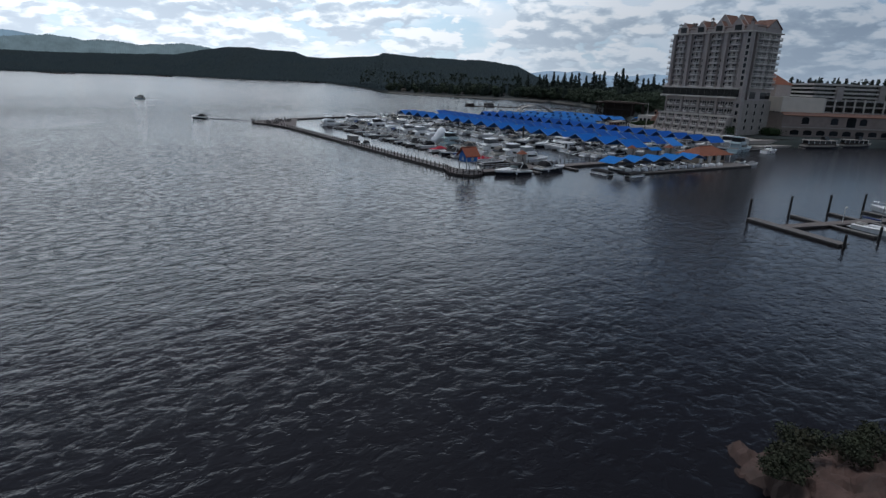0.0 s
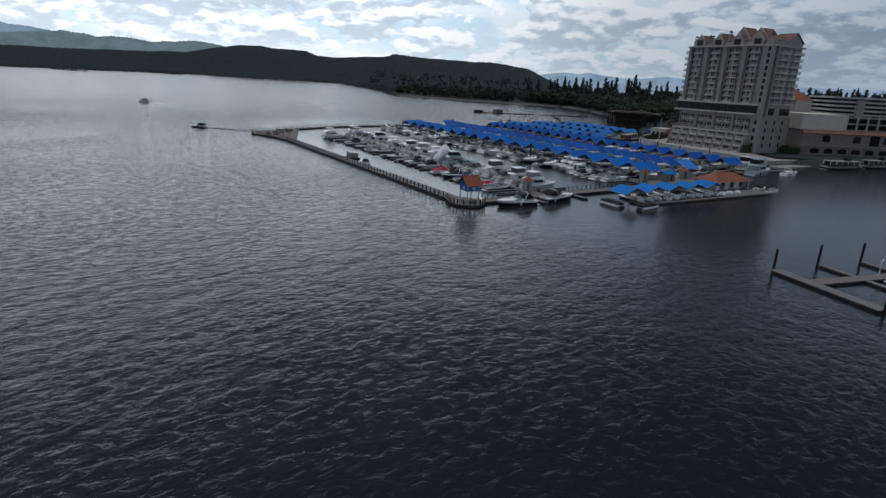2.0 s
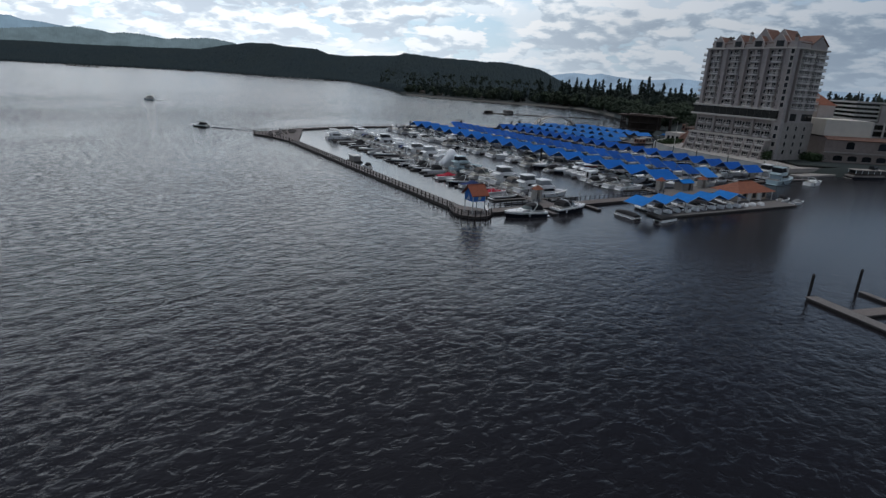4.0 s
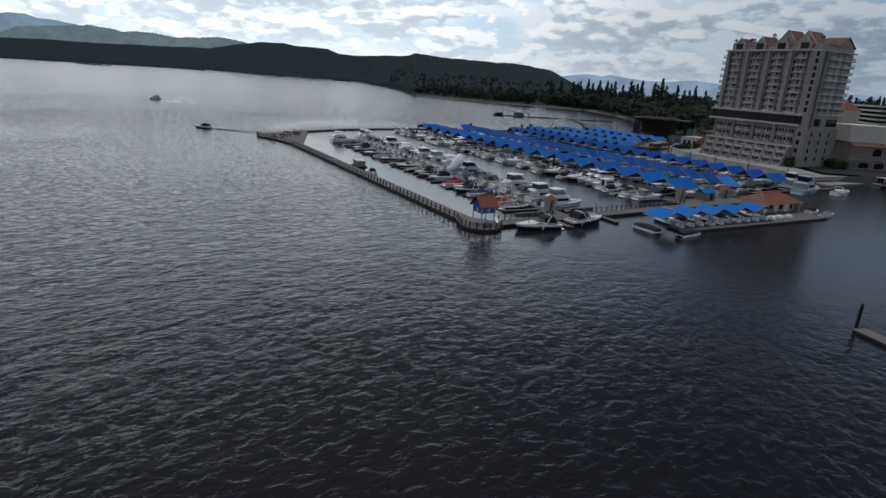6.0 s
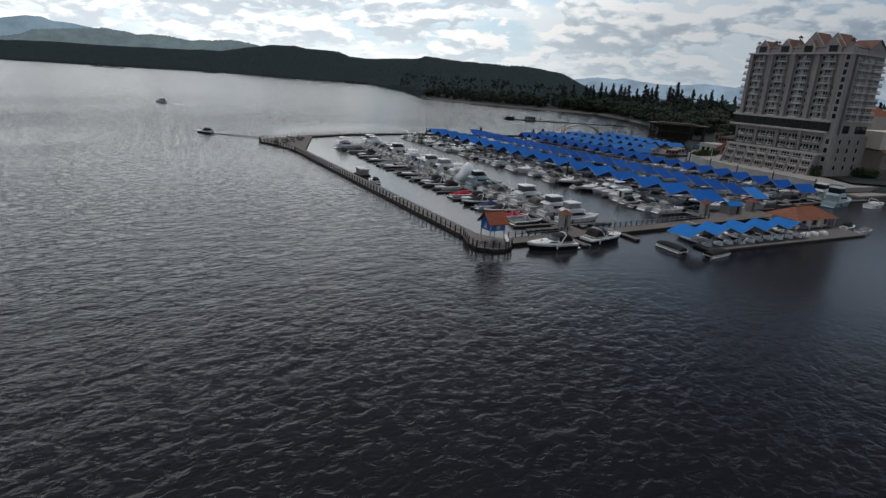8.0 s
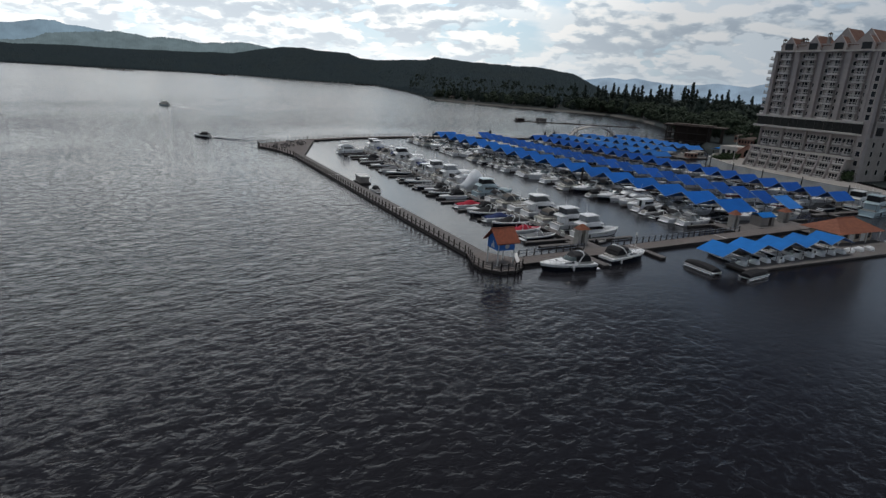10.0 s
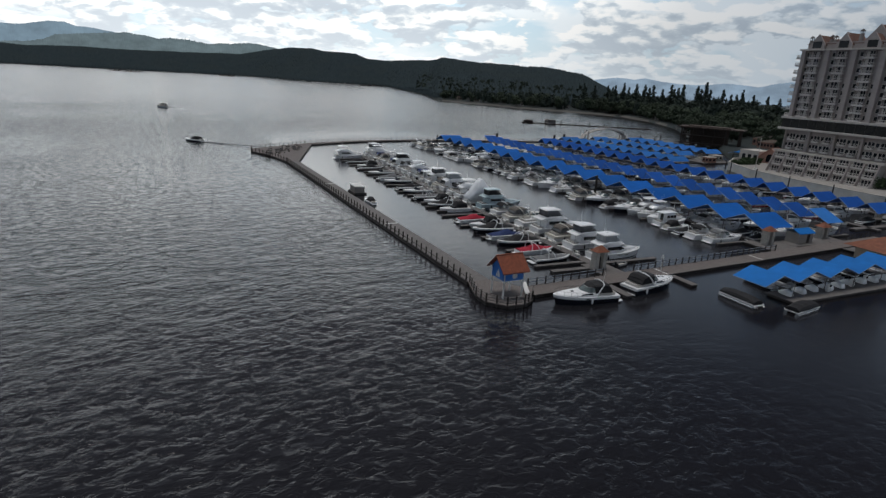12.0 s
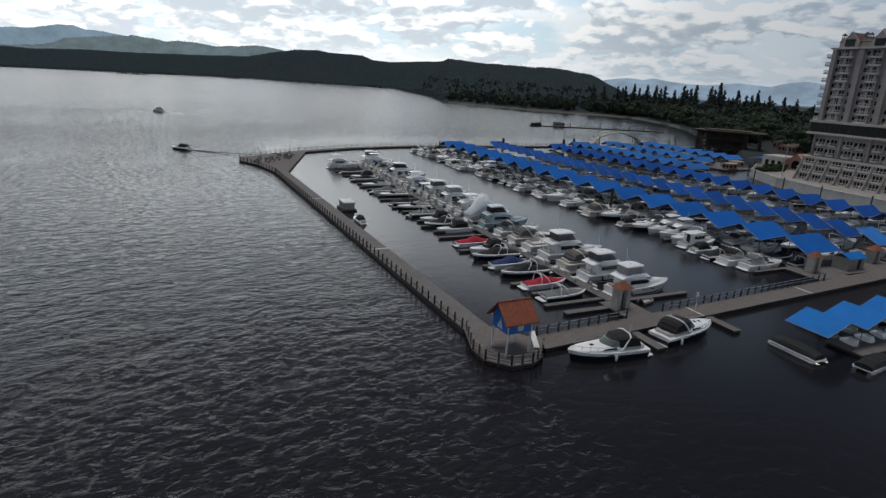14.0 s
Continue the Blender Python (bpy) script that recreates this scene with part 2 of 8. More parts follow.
def tube(bm, p0, p1, r0, r1=None, n=8):
    p0, p1 = Vector(p0), Vector(p1)
    r1 = r0 if r1 is None else r1
    q = (p1 - p0).to_track_quat("Z", "Y")
    rings = []
    for p, r in ((p0, r0), (p1, r1)):
        rings.append([bm.verts.new(p + q @ Vector((math.cos(6.28319 * i / n) * r, math.sin(6.28319 * i / n) * r, 0))) for i in range(n)])
    for i in range(n):
        bm.faces.new((rings[0][i], rings[0][(i + 1) % n], rings[1][(i + 1) % n], rings[1][i]))
    bm.faces.new(rings[0][::-1])
    bm.faces.new(rings[1])


def pipe(bm, pts, r, n=6, ring=False):
    """A bent tube through pts, joined at its bends; ring closes it on itself."""
    pts = [Vector(p) for p in pts]
    k = len(pts)
    rings = []
    for i, p in enumerate(pts):
        a = pts[i - 1] if (i or ring) else p
        c = pts[(i + 1) % k] if (i < k - 1 or ring) else p
        q = ((p - a).normalized() + (c - p).normalized()).to_track_quat("Z", "Y")
        rings.append([bm.verts.new(p + q @ Vector((math.cos(6.28319 * j / n) * r, math.sin(6.28319 * j / n) * r, 0))) for j in range(n)])
    for i in range(k if ring else k - 1):
        u, v = rings[i], rings[(i + 1) % k]
        for j in range(n):
            bm.faces.new((u[j], u[(j + 1) % n], v[(j + 1) % n], v[j]))
    if not ring:
        bm.faces.new(rings[0][::-1])
        bm.faces.new(rings[-1])


def loft(bm, rings, closed=True, caps=True):
    vs = [[bm.verts.new(p) for p in ring] for ring in rings]
    n = len(vs[0])
    for a, b in zip(vs, vs[1:]):
        for i in range(n if closed else n - 1):
            j = (i + 1) % n
            quad = [a[i], a[j], b[j], b[i]]
            bm.faces.new(quad)
    if caps:
        bm.faces.new(vs[0][::-1])
        bm.faces.new(vs[-1])
    return vs


def prism(bm, outline, z0, z1):
    lo = [bm.verts.new((x, y, z0)) for x, y in outline]
    hi = [bm.verts.new((x, y, z1)) for x, y in outline]
    n = len(lo)
    for i in range(n):
        bm.faces.new((lo[i], lo[(i + 1) % n], hi[(i + 1) % n], hi[i]))
    bm.faces.new(lo[::-1])
    bm.faces.new(hi)


def slab(bm, pts, t):
    """A plate with the corners pts (counter-clockwise from above), t thick downwards."""
    up = [bm.verts.new(p) for p in pts]
    dn = [bm.verts.new((p[0], p[1], p[2] - t)) for p in pts]
    n = len(up)
    bm.faces.new(up)
    bm.faces.new(dn[::-1])
    for i in range(n):
        bm.faces.new((dn[i], dn[(i + 1) % n], up[(i + 1) % n], up[i]))


def mesh_of(name, bm, mat, smooth=False):
    me = bpy.data.meshes.new(name)
    bmesh.ops.recalc_face_normals(bm, faces=bm.faces)
    bm.to_mesh(me)
    bm.free()
    if mat is not None:
        me.materials.append(mat)
    if smooth:
        me.polygons.foreach_set("use_smooth", [True] * len(me.polygons))
    return me


def part(name, bm, mat, parent, label="", smooth=False, kind=""):
    ob = new(name, mesh_of(name, bm, mat, smooth))
    ob.parent = parent
    return tagged(ob, label, kind=kind)


def piece(name, me, parent, m, label=""):
    ob = new(name, me)
    ob.parent = parent
    ob.matrix_basis = m
    return tagged(ob, label)


def thing(name, label, category, m=None, group="", kind=""):
    ob = new(name)
    ob.empty_display_size = 0.3
    if m is not None:
        ob.matrix_basis = m
    return tagged(ob, label, category, group, kind)


def solid(name, bm, mat, label, category, m=None, group="", kind="", smooth=False):
    ob = new(name, mesh_of(name, bm, mat, smooth))
    if m is not None:
        ob.matrix_basis = m
    return tagged(ob, label, category, group, kind)


M_WATER = water_material("lake_water")
M_DECK = material("weathered_deck_boards", (0.165, 0.154, 0.149), 0.85, vary=0.22, scale=2.5, dirt=(0.11, 0.10, 0.094), dirt_amount=0.5, dirt_scale=0.25, bump=0.3, bump_scale=9, wave=(3.4, "Y"))
M_DECK_X = material("weathered_cross_boards", (0.168, 0.146, 0.137), 0.85, vary=0.22, scale=2.5, dirt=(0.11, 0.10, 0.094), dirt_amount=0.5, dirt_scale=0.25, bump=0.3, bump_scale=9, wave=(3.4, "X"))
M_DOCK = material("grey_dock_concrete", (0.140, 0.130, 0.126), 0.9, vary=0.2, scale=1.2, dirt=(0.12, 0.11, 0.10), dirt_amount=0.6, bump=0.2)
M_SKIRT = material("wet_dark_timber", (0.035, 0.030, 0.027), 0.6, vary=0.3, scale=3, dirt=(0.07, 0.065, 0.055), bump=0.3, bump_scale=12)
M_POST = material("dark_rail_timber", (0.045, 0.038, 0.034), 0.75, vary=0.25, scale=6, per_object=0.25)
M_RAIL = material("grey_rail_timber", (0.20, 0.185, 0.175), 0.8, vary=0.2, scale=4, bump=0.15)
M_STEELBLUE = material("blue_grey_pipe_rail", (0.27, 0.30, 0.34), 0.45, metal=0.4, vary=0.1, scale=2)
M_CANOPY = material("blue_metal_canopy", (0.011, 0.108, 0.40), 0.62, spec=0.15, vary=0.10, scale=0.35, dirt=(0.006, 0.075, 0.33), dirt_amount=0.5, dirt_scale=0.12, bump=0.08, bump_scale=4, per_object=0.14)
M_CANOPY_TRIM = material("pale_blue_edge_trim", (0.20, 0.30, 0.48), 0.6, vary=0.1, scale=2)
# lighter blue; puts the sunlit look of the north-east roofs into the colour
M_CANOPY4 = material("lighter_blue_metal_canopy", (0.030, 0.155, 0.46), 0.6, spec=0.2, vary=0.12, scale=0.35, dirt=(0.03, 0.10, 0.33), dirt_amount=0.5, dirt_scale=0.12, per_object=0.16)
M_CANOPY3 = material("deep_blue_metal_canopy", (0.013, 0.082, 0.34), 0.62, spec=0.15, vary=0.12, scale=0.35, dirt=(0.01, 0.06, 0.30), dirt_amount=0.5, dirt_scale=0.12, bump=0.08, bump_scale=4, per_object=0.16)
M_CANOPY2 = material("sky_blue_vinyl_canopy", (0.012, 0.158, 0.50), 0.6, spec=0.2, vary=0.12, scale=0.5, dirt=(0.01, 0.13, 0.45), dirt_amount=0.4, dirt_scale=0.3, per_object=0.08)
M_TILE = material("orange_clay_roof_tile", (0.225, 0.080, 0.043), 0.75, vary=0.28, scale=1.4, dirt=(0.16, 0.055, 0.035), dirt_amount=0.6, dirt_scale=0.5, bump=0.5, bump_scale=5, wave=(2.4, "X"))
M_ROOFTILE = material("weathered_hotel_roof_tile", (0.150, 0.080, 0.060), 0.8, vary=0.25, scale=0.9, dirt=(0.11, 0.055, 0.042), dirt_amount=0.7, dirt_scale=0.25, bump=0.5, bump_scale=5)
M_TILE_PLAIN = material("plain_clay_tile", (0.23, 0.066, 0.034), 0.75, vary=0.25, scale=2.2, dirt=(0.18, 0.06, 0.035), dirt_amount=0.6, dirt_scale=0.9, bump=0.4, bump_scale=7)
M_WHITE = material("white_gelcoat", (0.82, 0.825, 0.83), 0.28, vary=0.05, scale=1.5, dirt=(0.58, 0.58, 0.56), dirt_amount=0.3, dirt_scale=0.8, coat=0.3, per_object=0.06)
M_PALEBLUE = material("pale_grey_blue_gelcoat", (0.42, 0.52, 0.56), 0.3, vary=0.06, scale=1.5, coat=0.3)
M_SCREEN = material("grey_windshield_glass", (0.12, 0.15, 0.15), 0.05, vary=0.25, scale=1.5, spec=0.8)
M_CREAMWALL = material("cream_painted_wall", (0.62, 0.57, 0.50), 0.85, vary=0.06, scale=0.3, dirt=(0.5, 0.46, 0.4), dirt_amount=0.4, dirt_scale=0.1)
M_CURTAIN = material("clear_vinyl_curtain", (0.075, 0.08, 0.085), 0.22, vary=0.25, scale=1.2, bump=0.3, bump_scale=3)
M_CREAM = material("ivory_gelcoat", (0.66, 0.635, 0.57), 0.3, vary=0.05, scale=1.5, coat=0.3, per_object=0.06)
M_NAVY = material("dark_navy_gelcoat", (0.012, 0.014, 0.022), 0.18, vary=0.15, scale=1, coat=0.4)
M_BOATRED = material("red_gelcoat", (0.30, 0.012, 0.018), 0.25, vary=0.1, scale=1, coat=0.3)
M_BLACKCANVAS = material("black_canvas", (0.014, 0.014, 0.016), 0.8, vary=0.3, scale=3, bump=0.4, bump_scale=5)
M_BLUECANVAS = material("navy_blue_canvas", (0.018, 0.035, 0.12), 0.8, vary=0.2, scale=3, bump=0.4, bump_scale=5)
M_REDCANVAS = material("crimson_canvas", (0.36, 0.014, 0.035), 0.8, vary=0.2, scale=3, bump=0.4, bump_scale=5)
M_GREYCANVAS = material("grey_canvas", (0.16, 0.165, 0.17), 0.85, vary=0.2, scale=3, bump=0.4, bump_scale=5)
M_TANCANVAS = material("taupe_canvas", (0.125, 0.112, 0.098), 0.85, vary=0.2, scale=3, bump=0.4, bump_scale=5)
M_WRAP = material("white_shrink_wrap", (0.72, 0.75, 0.78), 0.35, vary=0.06, scale=0.8, bump=0.5, bump_scale=1.5)
M_VINYL = material("pale_clear_vinyl", (0.30, 0.32, 0.33), 0.2, vary=0.18, scale=1.3, bump=0.3, bump_scale=2.5)
M_GLASS = material("smoked_boat_glass", (0.012, 0.014, 0.017), 0.06, vary=0.2, scale=2, spec=0.7)
M_STEEL = material("stainless_steel", (0.55, 0.55, 0.55), 0.25, metal=1.0, vary=0.1, scale=4)
M_TEAK = material("teak_floor", (0.22, 0.14, 0.085), 0.7, vary=0.2, scale=5)
M_SEAT = material("pale_vinyl_seat", (0.45, 0.43, 0.40), 0.5, vary=0.1, scale=3)
M_BOXWHITE = material("white_dock_box", (0.62, 0.61, 0.58), 0.45, vary=0.08, scale=3, dirt=(0.4, 0.38, 0.34), per_object=0.1)
M_STUCCO = material("hotel_stucco", (0.365, 0.33, 0.315), 0.9, vary=0.10, scale=0.6, dirt=(0.30, 0.26, 0.235), dirt_amount=0.5, dirt_scale=0.08, bump=0.15, bump_scale=3)
M_STUCCO2 = material("grey_concrete_panels", (0.33, 0.30, 0.275), 0.9, vary=0.12, scale=0.5, dirt=(0.2, 0.18, 0.165), dirt_amount=0.5, dirt_scale=0.1, bump=0.15, bump_scale=3)
M_TRIM = material("pale_concrete_trim", (0.50, 0.47, 0.435), 0.85, vary=0.08, scale=1, dirt=(0.36, 0.33, 0.30), dirt_amount=0.5, dirt_scale=0.3)
M_RAILWHITE = material("white_balcony_rail", (0.64, 0.61, 0.58), 0.6, vary=0.08, scale=2, per_object=0.12)
M_WINDOW = material("dark_hotel_glass", (0.018, 0.020, 0.024), 0.12, vary=0.3, scale=0.7, per_object=0.5, spec=0.22)
# tinted hotel glass; also stands for the shade between parking decks
M_DARKBAND = material("dark_glass_and_deck_shade", (0.012, 0.012, 0.010), 0.12, vary=0.25, scale=0.4)
M_TAN = material("tan_stucco", (0.40, 0.335, 0.265), 0.9, vary=0.1, scale=0.5, dirt=(0.25, 0.2, 0.16), dirt_amount=0.5, dirt_scale=0.15)
M_MAUVE = material("mauve_brown_stucco", (0.275, 0.225, 0.205), 0.9, vary=0.12, scale=0.4, dirt=(0.18, 0.14, 0.125), dirt_amount=0.6, dirt_scale=0.12)
M_PINK = material("salmon_stucco", (0.42, 0.235, 0.18), 0.9, vary=0.1, scale=0.5, dirt=(0.25, 0.15, 0.12))
M_STONE = material("pale_stone_cladding", (0.42, 0.40, 0.365), 0.9, vary=0.22, scale=3.5, dirt=(0.2, 0.185, 0.165), bump=0.5, bump_scale=6)
M_SEAWALL = material("seawall_concrete", (0.60, 0.59, 0.56), 0.85, vary=0.1, scale=0.4, dirt=(0.36, 0.35, 0.33), dirt_amount=0.6, dirt_scale=0.12, bump=0.1)
M_DARKWOOD = material("dark_brown_timber", (0.040, 0.028, 0.022), 0.8, vary=0.3, scale=1.2, bump=0.3)
M_FOAM = material("wake_foam", (0.42, 0.43, 0.44), 0.6, vary=0.4, scale=0.9)
M_STIRRED = material("stirred_lake_water", (0.02, 0.022, 0.026), 0.18, vary=0.3, scale=0.7, ior=1.333)
M_BROWNROOF = material("brown_board_roof", (0.085, 0.062, 0.050), 0.85, vary=0.25, scale=0.6, dirt=(0.05, 0.038, 0.032), dirt_amount=0.6, dirt_scale=0.2)
M_BUSH = material("dry_olive_scrub", (0.030, 0.037, 0.020), 0.9, vary=0.35, scale=0.8, dirt=(0.055, 0.04, 0.028), dirt_amount=0.6, dirt_scale=0.6)
M_BLUEPAINT = material("blue_painted_panel", (0.030, 0.16, 0.52), 0.5, vary=0.08, scale=2, dirt=(0.02, 0.09, 0.3))
M_WHITEPAINT = material("white_painted_timber", (0.70, 0.69, 0.67), 0.55, vary=0.05, scale=3, dirt=(0.45, 0.43, 0.4))
M_PILE = material("tarred_pile", (0.018, 0.016, 0.015), 0.7, vary=0.4, scale=3, bump=0.4, per_object=0.2)
M_ROCK = material("reddish_shore_rock", (0.085, 0.053, 0.045), 0.9, vary=0.3, scale=1.1, dirt=(0.045, 0.036, 0.03), dirt_amount=0.8, dirt_scale=0.5, bump=0.8, bump_scale=2.5)
M_SAND = material("beach_sand", (0.09, 0.087, 0.08), 0.95, vary=0.2, scale=0.1, dirt=(0.10, 0.095, 0.08))
M_GROUND = material("shore_ground", (0.018, 0.026, 0.027), 0.95, vary=0.35, scale=0.05, dirt=(0.022, 0.028, 0.022), dirt_amount=0.9, dirt_scale=0.012, bump=0.4, bump_scale=0.6)
# blue of distance haze mixed into the far conifers' base colour
M_FOREST = material("haze_blue_conifer_foliage", (0.013, 0.027, 0.034), 0.9, vary=0.12, scale=0.04, dirt=(0.020, 0.031, 0.030), dirt_amount=0.6, dirt_scale=0.01, per_object=0.2)
M_SHOREWOOD = material("shore_tree_foliage", (0.023, 0.035, 0.027), 0.9, vary=0.18, scale=0.06, dirt=(0.029, 0.040, 0.024), dirt_amount=0.7, dirt_scale=0.012, per_object=0.15)
M_LEAF = material("broadleaf_foliage", (0.030, 0.046, 0.026), 0.85, vary=0.2, scale=0.12, dirt=(0.038, 0.048, 0.026), dirt_amount=0.6, dirt_scale=0.03, per_object=0.2)
M_BARK = material("grey_brown_bark", (0.075, 0.055, 0.042), 0.95, vary=0.3, scale=2)
M_PAVE = material("promenade_paving", (0.30, 0.28, 0.26), 0.9, vary=0.12, scale=0.6, dirt=(0.18, 0.165, 0.15))
M_HEDGE = material("clipped_hedge", (0.028, 0.05, 0.018), 0.9, vary=0.4, scale=1.5, bump=1.0, bump_scale=3)
# backdrop mountains: the air's haze is put in as their own glow
M_HAZE1 = material("haze_glow_wooded_mountain", (0.03, 0.04, 0.04), 0.95, vary=0.15, scale=0.012, emit=((0.096, 0.130, 0.142), 1.0))
M_HAZE2 = material("haze_glow_far_mountain", (0.03, 0.04, 0.05), 0.95, vary=0.1, scale=0.006, emit=((0.150, 0.215, 0.265), 1.0))
M_HAZE3 = material("haze_glow_pale_range", (0.03, 0.04, 0.05), 0.95, vary=0.1, scale=0.006, emit=((0.20, 0.27, 0.345), 1.0))
# ==== the lake and the land ====
def curve_at(table, x):
    if x <= table[0][0]:
        return table[0][1]
    for (a, p), (b, q) in zip(table, table[1:]):
        if x <= b:
            return p + (q - p) * (x - a) / (b - a)
    return table[-1][1]


# bearing in degrees clockwise from +y, metres to the water's edge, seen from the lake's middle
SHORE = [(-180, 160), (-120, 700), (-75, 1900), (-55, 2150), (-47, 2230), (-43.5, 2260), (-41.3, 2390), (-33.8, 2350), (-29.5, 2460), (-25, 2520), (-21, 2220), (-17, 1980),
         (-12.3, 1965), (-10.7, 1590), (-7.75, 1140), (-6.9, 955), (-4.2, 908), (0.2, 855), (4, 832), (9.2, 806), (11.6, 722), (13.3, 640), (14.2, 540), (15.6, 500),
         (17.0, 372), (19.0, 360), (26.5, 292), (27.5, 284), (32.0, 298), (38.0, 345), (46, 320), (60, 210), (80, 90), (120, 40), (180, 160)]
# bearing and the wooded hill's height above the lake
HILL = [(-180, 40), (-90, 60), (-60, 60), (-45, 62), (-41, 58), (-37.6, 66), (-33.7, 66), (-29.4, 74), (-25, 84), (-22.5, 108), (-21, 116), (-19, 116), (-18, 106), (-15, 102), (-14, 86), (-9.8, 76),
        (-7.1, 69), (-4.5, 63), (-1.8, 60), (0.9, 57), (3.6, 55), (5.2, 48), (6.2, 42), (7.3, 29), (8.9, 12), (11, 6), (16, 5), (24, 4), (60, 8), (120, 30), (180, 40)]


def land_height(az, r):
    s = curve_at(SHORE, az)
    d = r - s
    if d < 0:
        return max(-4.0, d * 0.5)
    h = curve_at(HILL, az)
    base = 2.6 * min(1.0, d / 5.0) if az > 16.5 else min(3.0, d * 0.12)
    rise = max(0.0, min(1.0, (d - 25) / 520.0))
    rise = rise * rise * (3 - 2 * rise)
    far = max(0.0, min(1.0, (d - 900) / 900.0))
    return base + (h - 3) * rise * (1 - 0.75 * far) + (2.2 * noise.noise(Vector((az * 0.8, r * 0.004, 1.0))) * rise if rise > 0 else 0)


def build_ground():
    azs = [-180 + 10 * i for i in range(12)] + [-60 + 0.7 * i for i in range(155)] + [50 + 10 * i for i in range(13)]
    steps = [-60, -12, -4, 0, 2.5, 5, 12, 30, 70, 120, 180, 250, 330, 420, 520, 640, 800, 1000, 1300, 1700, 2200, 3000]
    verts, faces = [], []
    for az in azs:
        s = curve_at(SHORE, az)
        for d in steps:
            r = min(4700.0, max(2.0, s + d))
            verts.append((r * math.sin(radians(az)), r * math.cos(radians(az)), land_height(az, r)))
    n = len(steps)
    for i in range(len(azs) - 1):
        for j in range(n - 1):
            faces.append((i * n + j, (i + 1) * n + j, (i + 1) * n + j + 1, i * n + j + 1))
    # the lake bed
    verts.append((0, 0, -4))
    c = len(verts) - 1
    for i in range(len(azs) - 1):
        faces.append((c, (i + 1) * n, i * n))
    me = bpy.data.meshes.new("ground")
    me.from_pydata(verts, [], faces)
    me.polygons.foreach_set("use_smooth", [True] * len(me.polygons))
    me.materials.append(M_GROUND)
    return tagged(new("ground", me), "dark wooded shore and hills round the lake", "ground", kind="structure")


build_ground()


def beach():
    verts, faces = [], []
    azs = [-6.5 + 0.3 * i for i in range(70)]
    for az in azs:
        s = curve_at(SHORE, az)
        for d, z in ((-2.0, -0.25), (6.0, 0.75), (15.0, 1.9), (16.0, 1.2)):
            verts.append(((s + d) * math.sin(radians(az)), (s + d) * math.cos(radians(az)), z + 0.05))
    for i in range(len(azs) - 1):
        for j in range(3):
            faces.append((i * 4 + j, (i + 1) * 4 + j, (i + 1) * 4 + j + 1, i * 4 + j + 1))
    me = bpy.data.meshes.new("beach")
    me.from_pydata(verts, [], faces)
    me.materials.append(M_SAND)
    tagged(new("beach", me), "grey-brown sand beach along the shore", "beach", kind="structure")


beach()

bm = bmesh.new()
bmesh.ops.create_circle(bm, cap_ends=True, segments=64, radius=4700)
solid("water", bm, M_WATER, "dark rippled lake water under a cloudy sky", "water", kind="structure")


def ridge(name, radius, table, base, mat, label, az0, az1, step=0.04, rough=4.0, seed=0.0, trees=2.0):
    """A far mountain: a crest over its foot, with a back slope."""
    verts, faces = [], []
    k = int((az1 - az0) / step) + 1
    for i in range(k):
        az = az0 + (az1 - az0) * i / (k - 1)
        h = 29 + radius * math.tan(radians(curve_at(table, az)))
        h += rough * (noise.noise(Vector((az * 1.1, seed, 0))) + 0.6 * noise.noise(Vector((az * 5.0, seed, 2))))
        h += trees * (noise.noise(Vector((az * 9.0, seed, 5))) + 1.6 * noise.noise(Vector((az * 31.0, seed, 7))))
        sx, cy = math.sin(radians(az)), math.cos(radians(az))
        for r, z in ((radius - 260, base), (radius - 120, base + (h - base) * 0.55), (radius, h), (radius + 90, base)):
            verts.append((r * sx, r * cy, z))
    for i in range(k - 1):
        for j in range(3):
            faces.append((i * 4 + j, (i + 1) * 4 + j, (i + 1) * 4 + j + 1, i * 4 + j + 1))
    me = bpy.data.meshes.new(name)
    me.from_pydata(verts, [], faces)
    me.materials.append(mat)
    return tagged(new(name, me), label, "mountain", kind="structure")


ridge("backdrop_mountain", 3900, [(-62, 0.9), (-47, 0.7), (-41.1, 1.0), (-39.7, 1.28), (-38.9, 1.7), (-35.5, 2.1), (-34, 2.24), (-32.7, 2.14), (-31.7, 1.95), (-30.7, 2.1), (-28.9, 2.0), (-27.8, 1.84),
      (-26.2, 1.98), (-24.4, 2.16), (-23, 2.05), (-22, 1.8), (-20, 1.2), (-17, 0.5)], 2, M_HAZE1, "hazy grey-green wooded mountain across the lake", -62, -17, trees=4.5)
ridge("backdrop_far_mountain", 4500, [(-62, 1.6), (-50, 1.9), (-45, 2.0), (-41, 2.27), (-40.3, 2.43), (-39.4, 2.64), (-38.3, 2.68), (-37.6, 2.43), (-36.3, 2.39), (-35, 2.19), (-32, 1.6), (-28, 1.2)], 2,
      M_HAZE2, "distant mountain behind the ridge, pale blue with haze", -62, -28, seed=5.0)
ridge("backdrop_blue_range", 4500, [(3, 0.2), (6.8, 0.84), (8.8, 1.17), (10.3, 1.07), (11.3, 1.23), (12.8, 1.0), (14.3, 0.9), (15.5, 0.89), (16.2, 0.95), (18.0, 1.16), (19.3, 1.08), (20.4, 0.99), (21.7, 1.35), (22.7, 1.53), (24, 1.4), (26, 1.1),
      (28, 0.8), (34, 0.7), (45, 0.6), (70, 0.5)], 2, M_HAZE3, "mountain range beyond the woods, pale blue with haze", 3, 70, seed=9.0, rough=2.5)


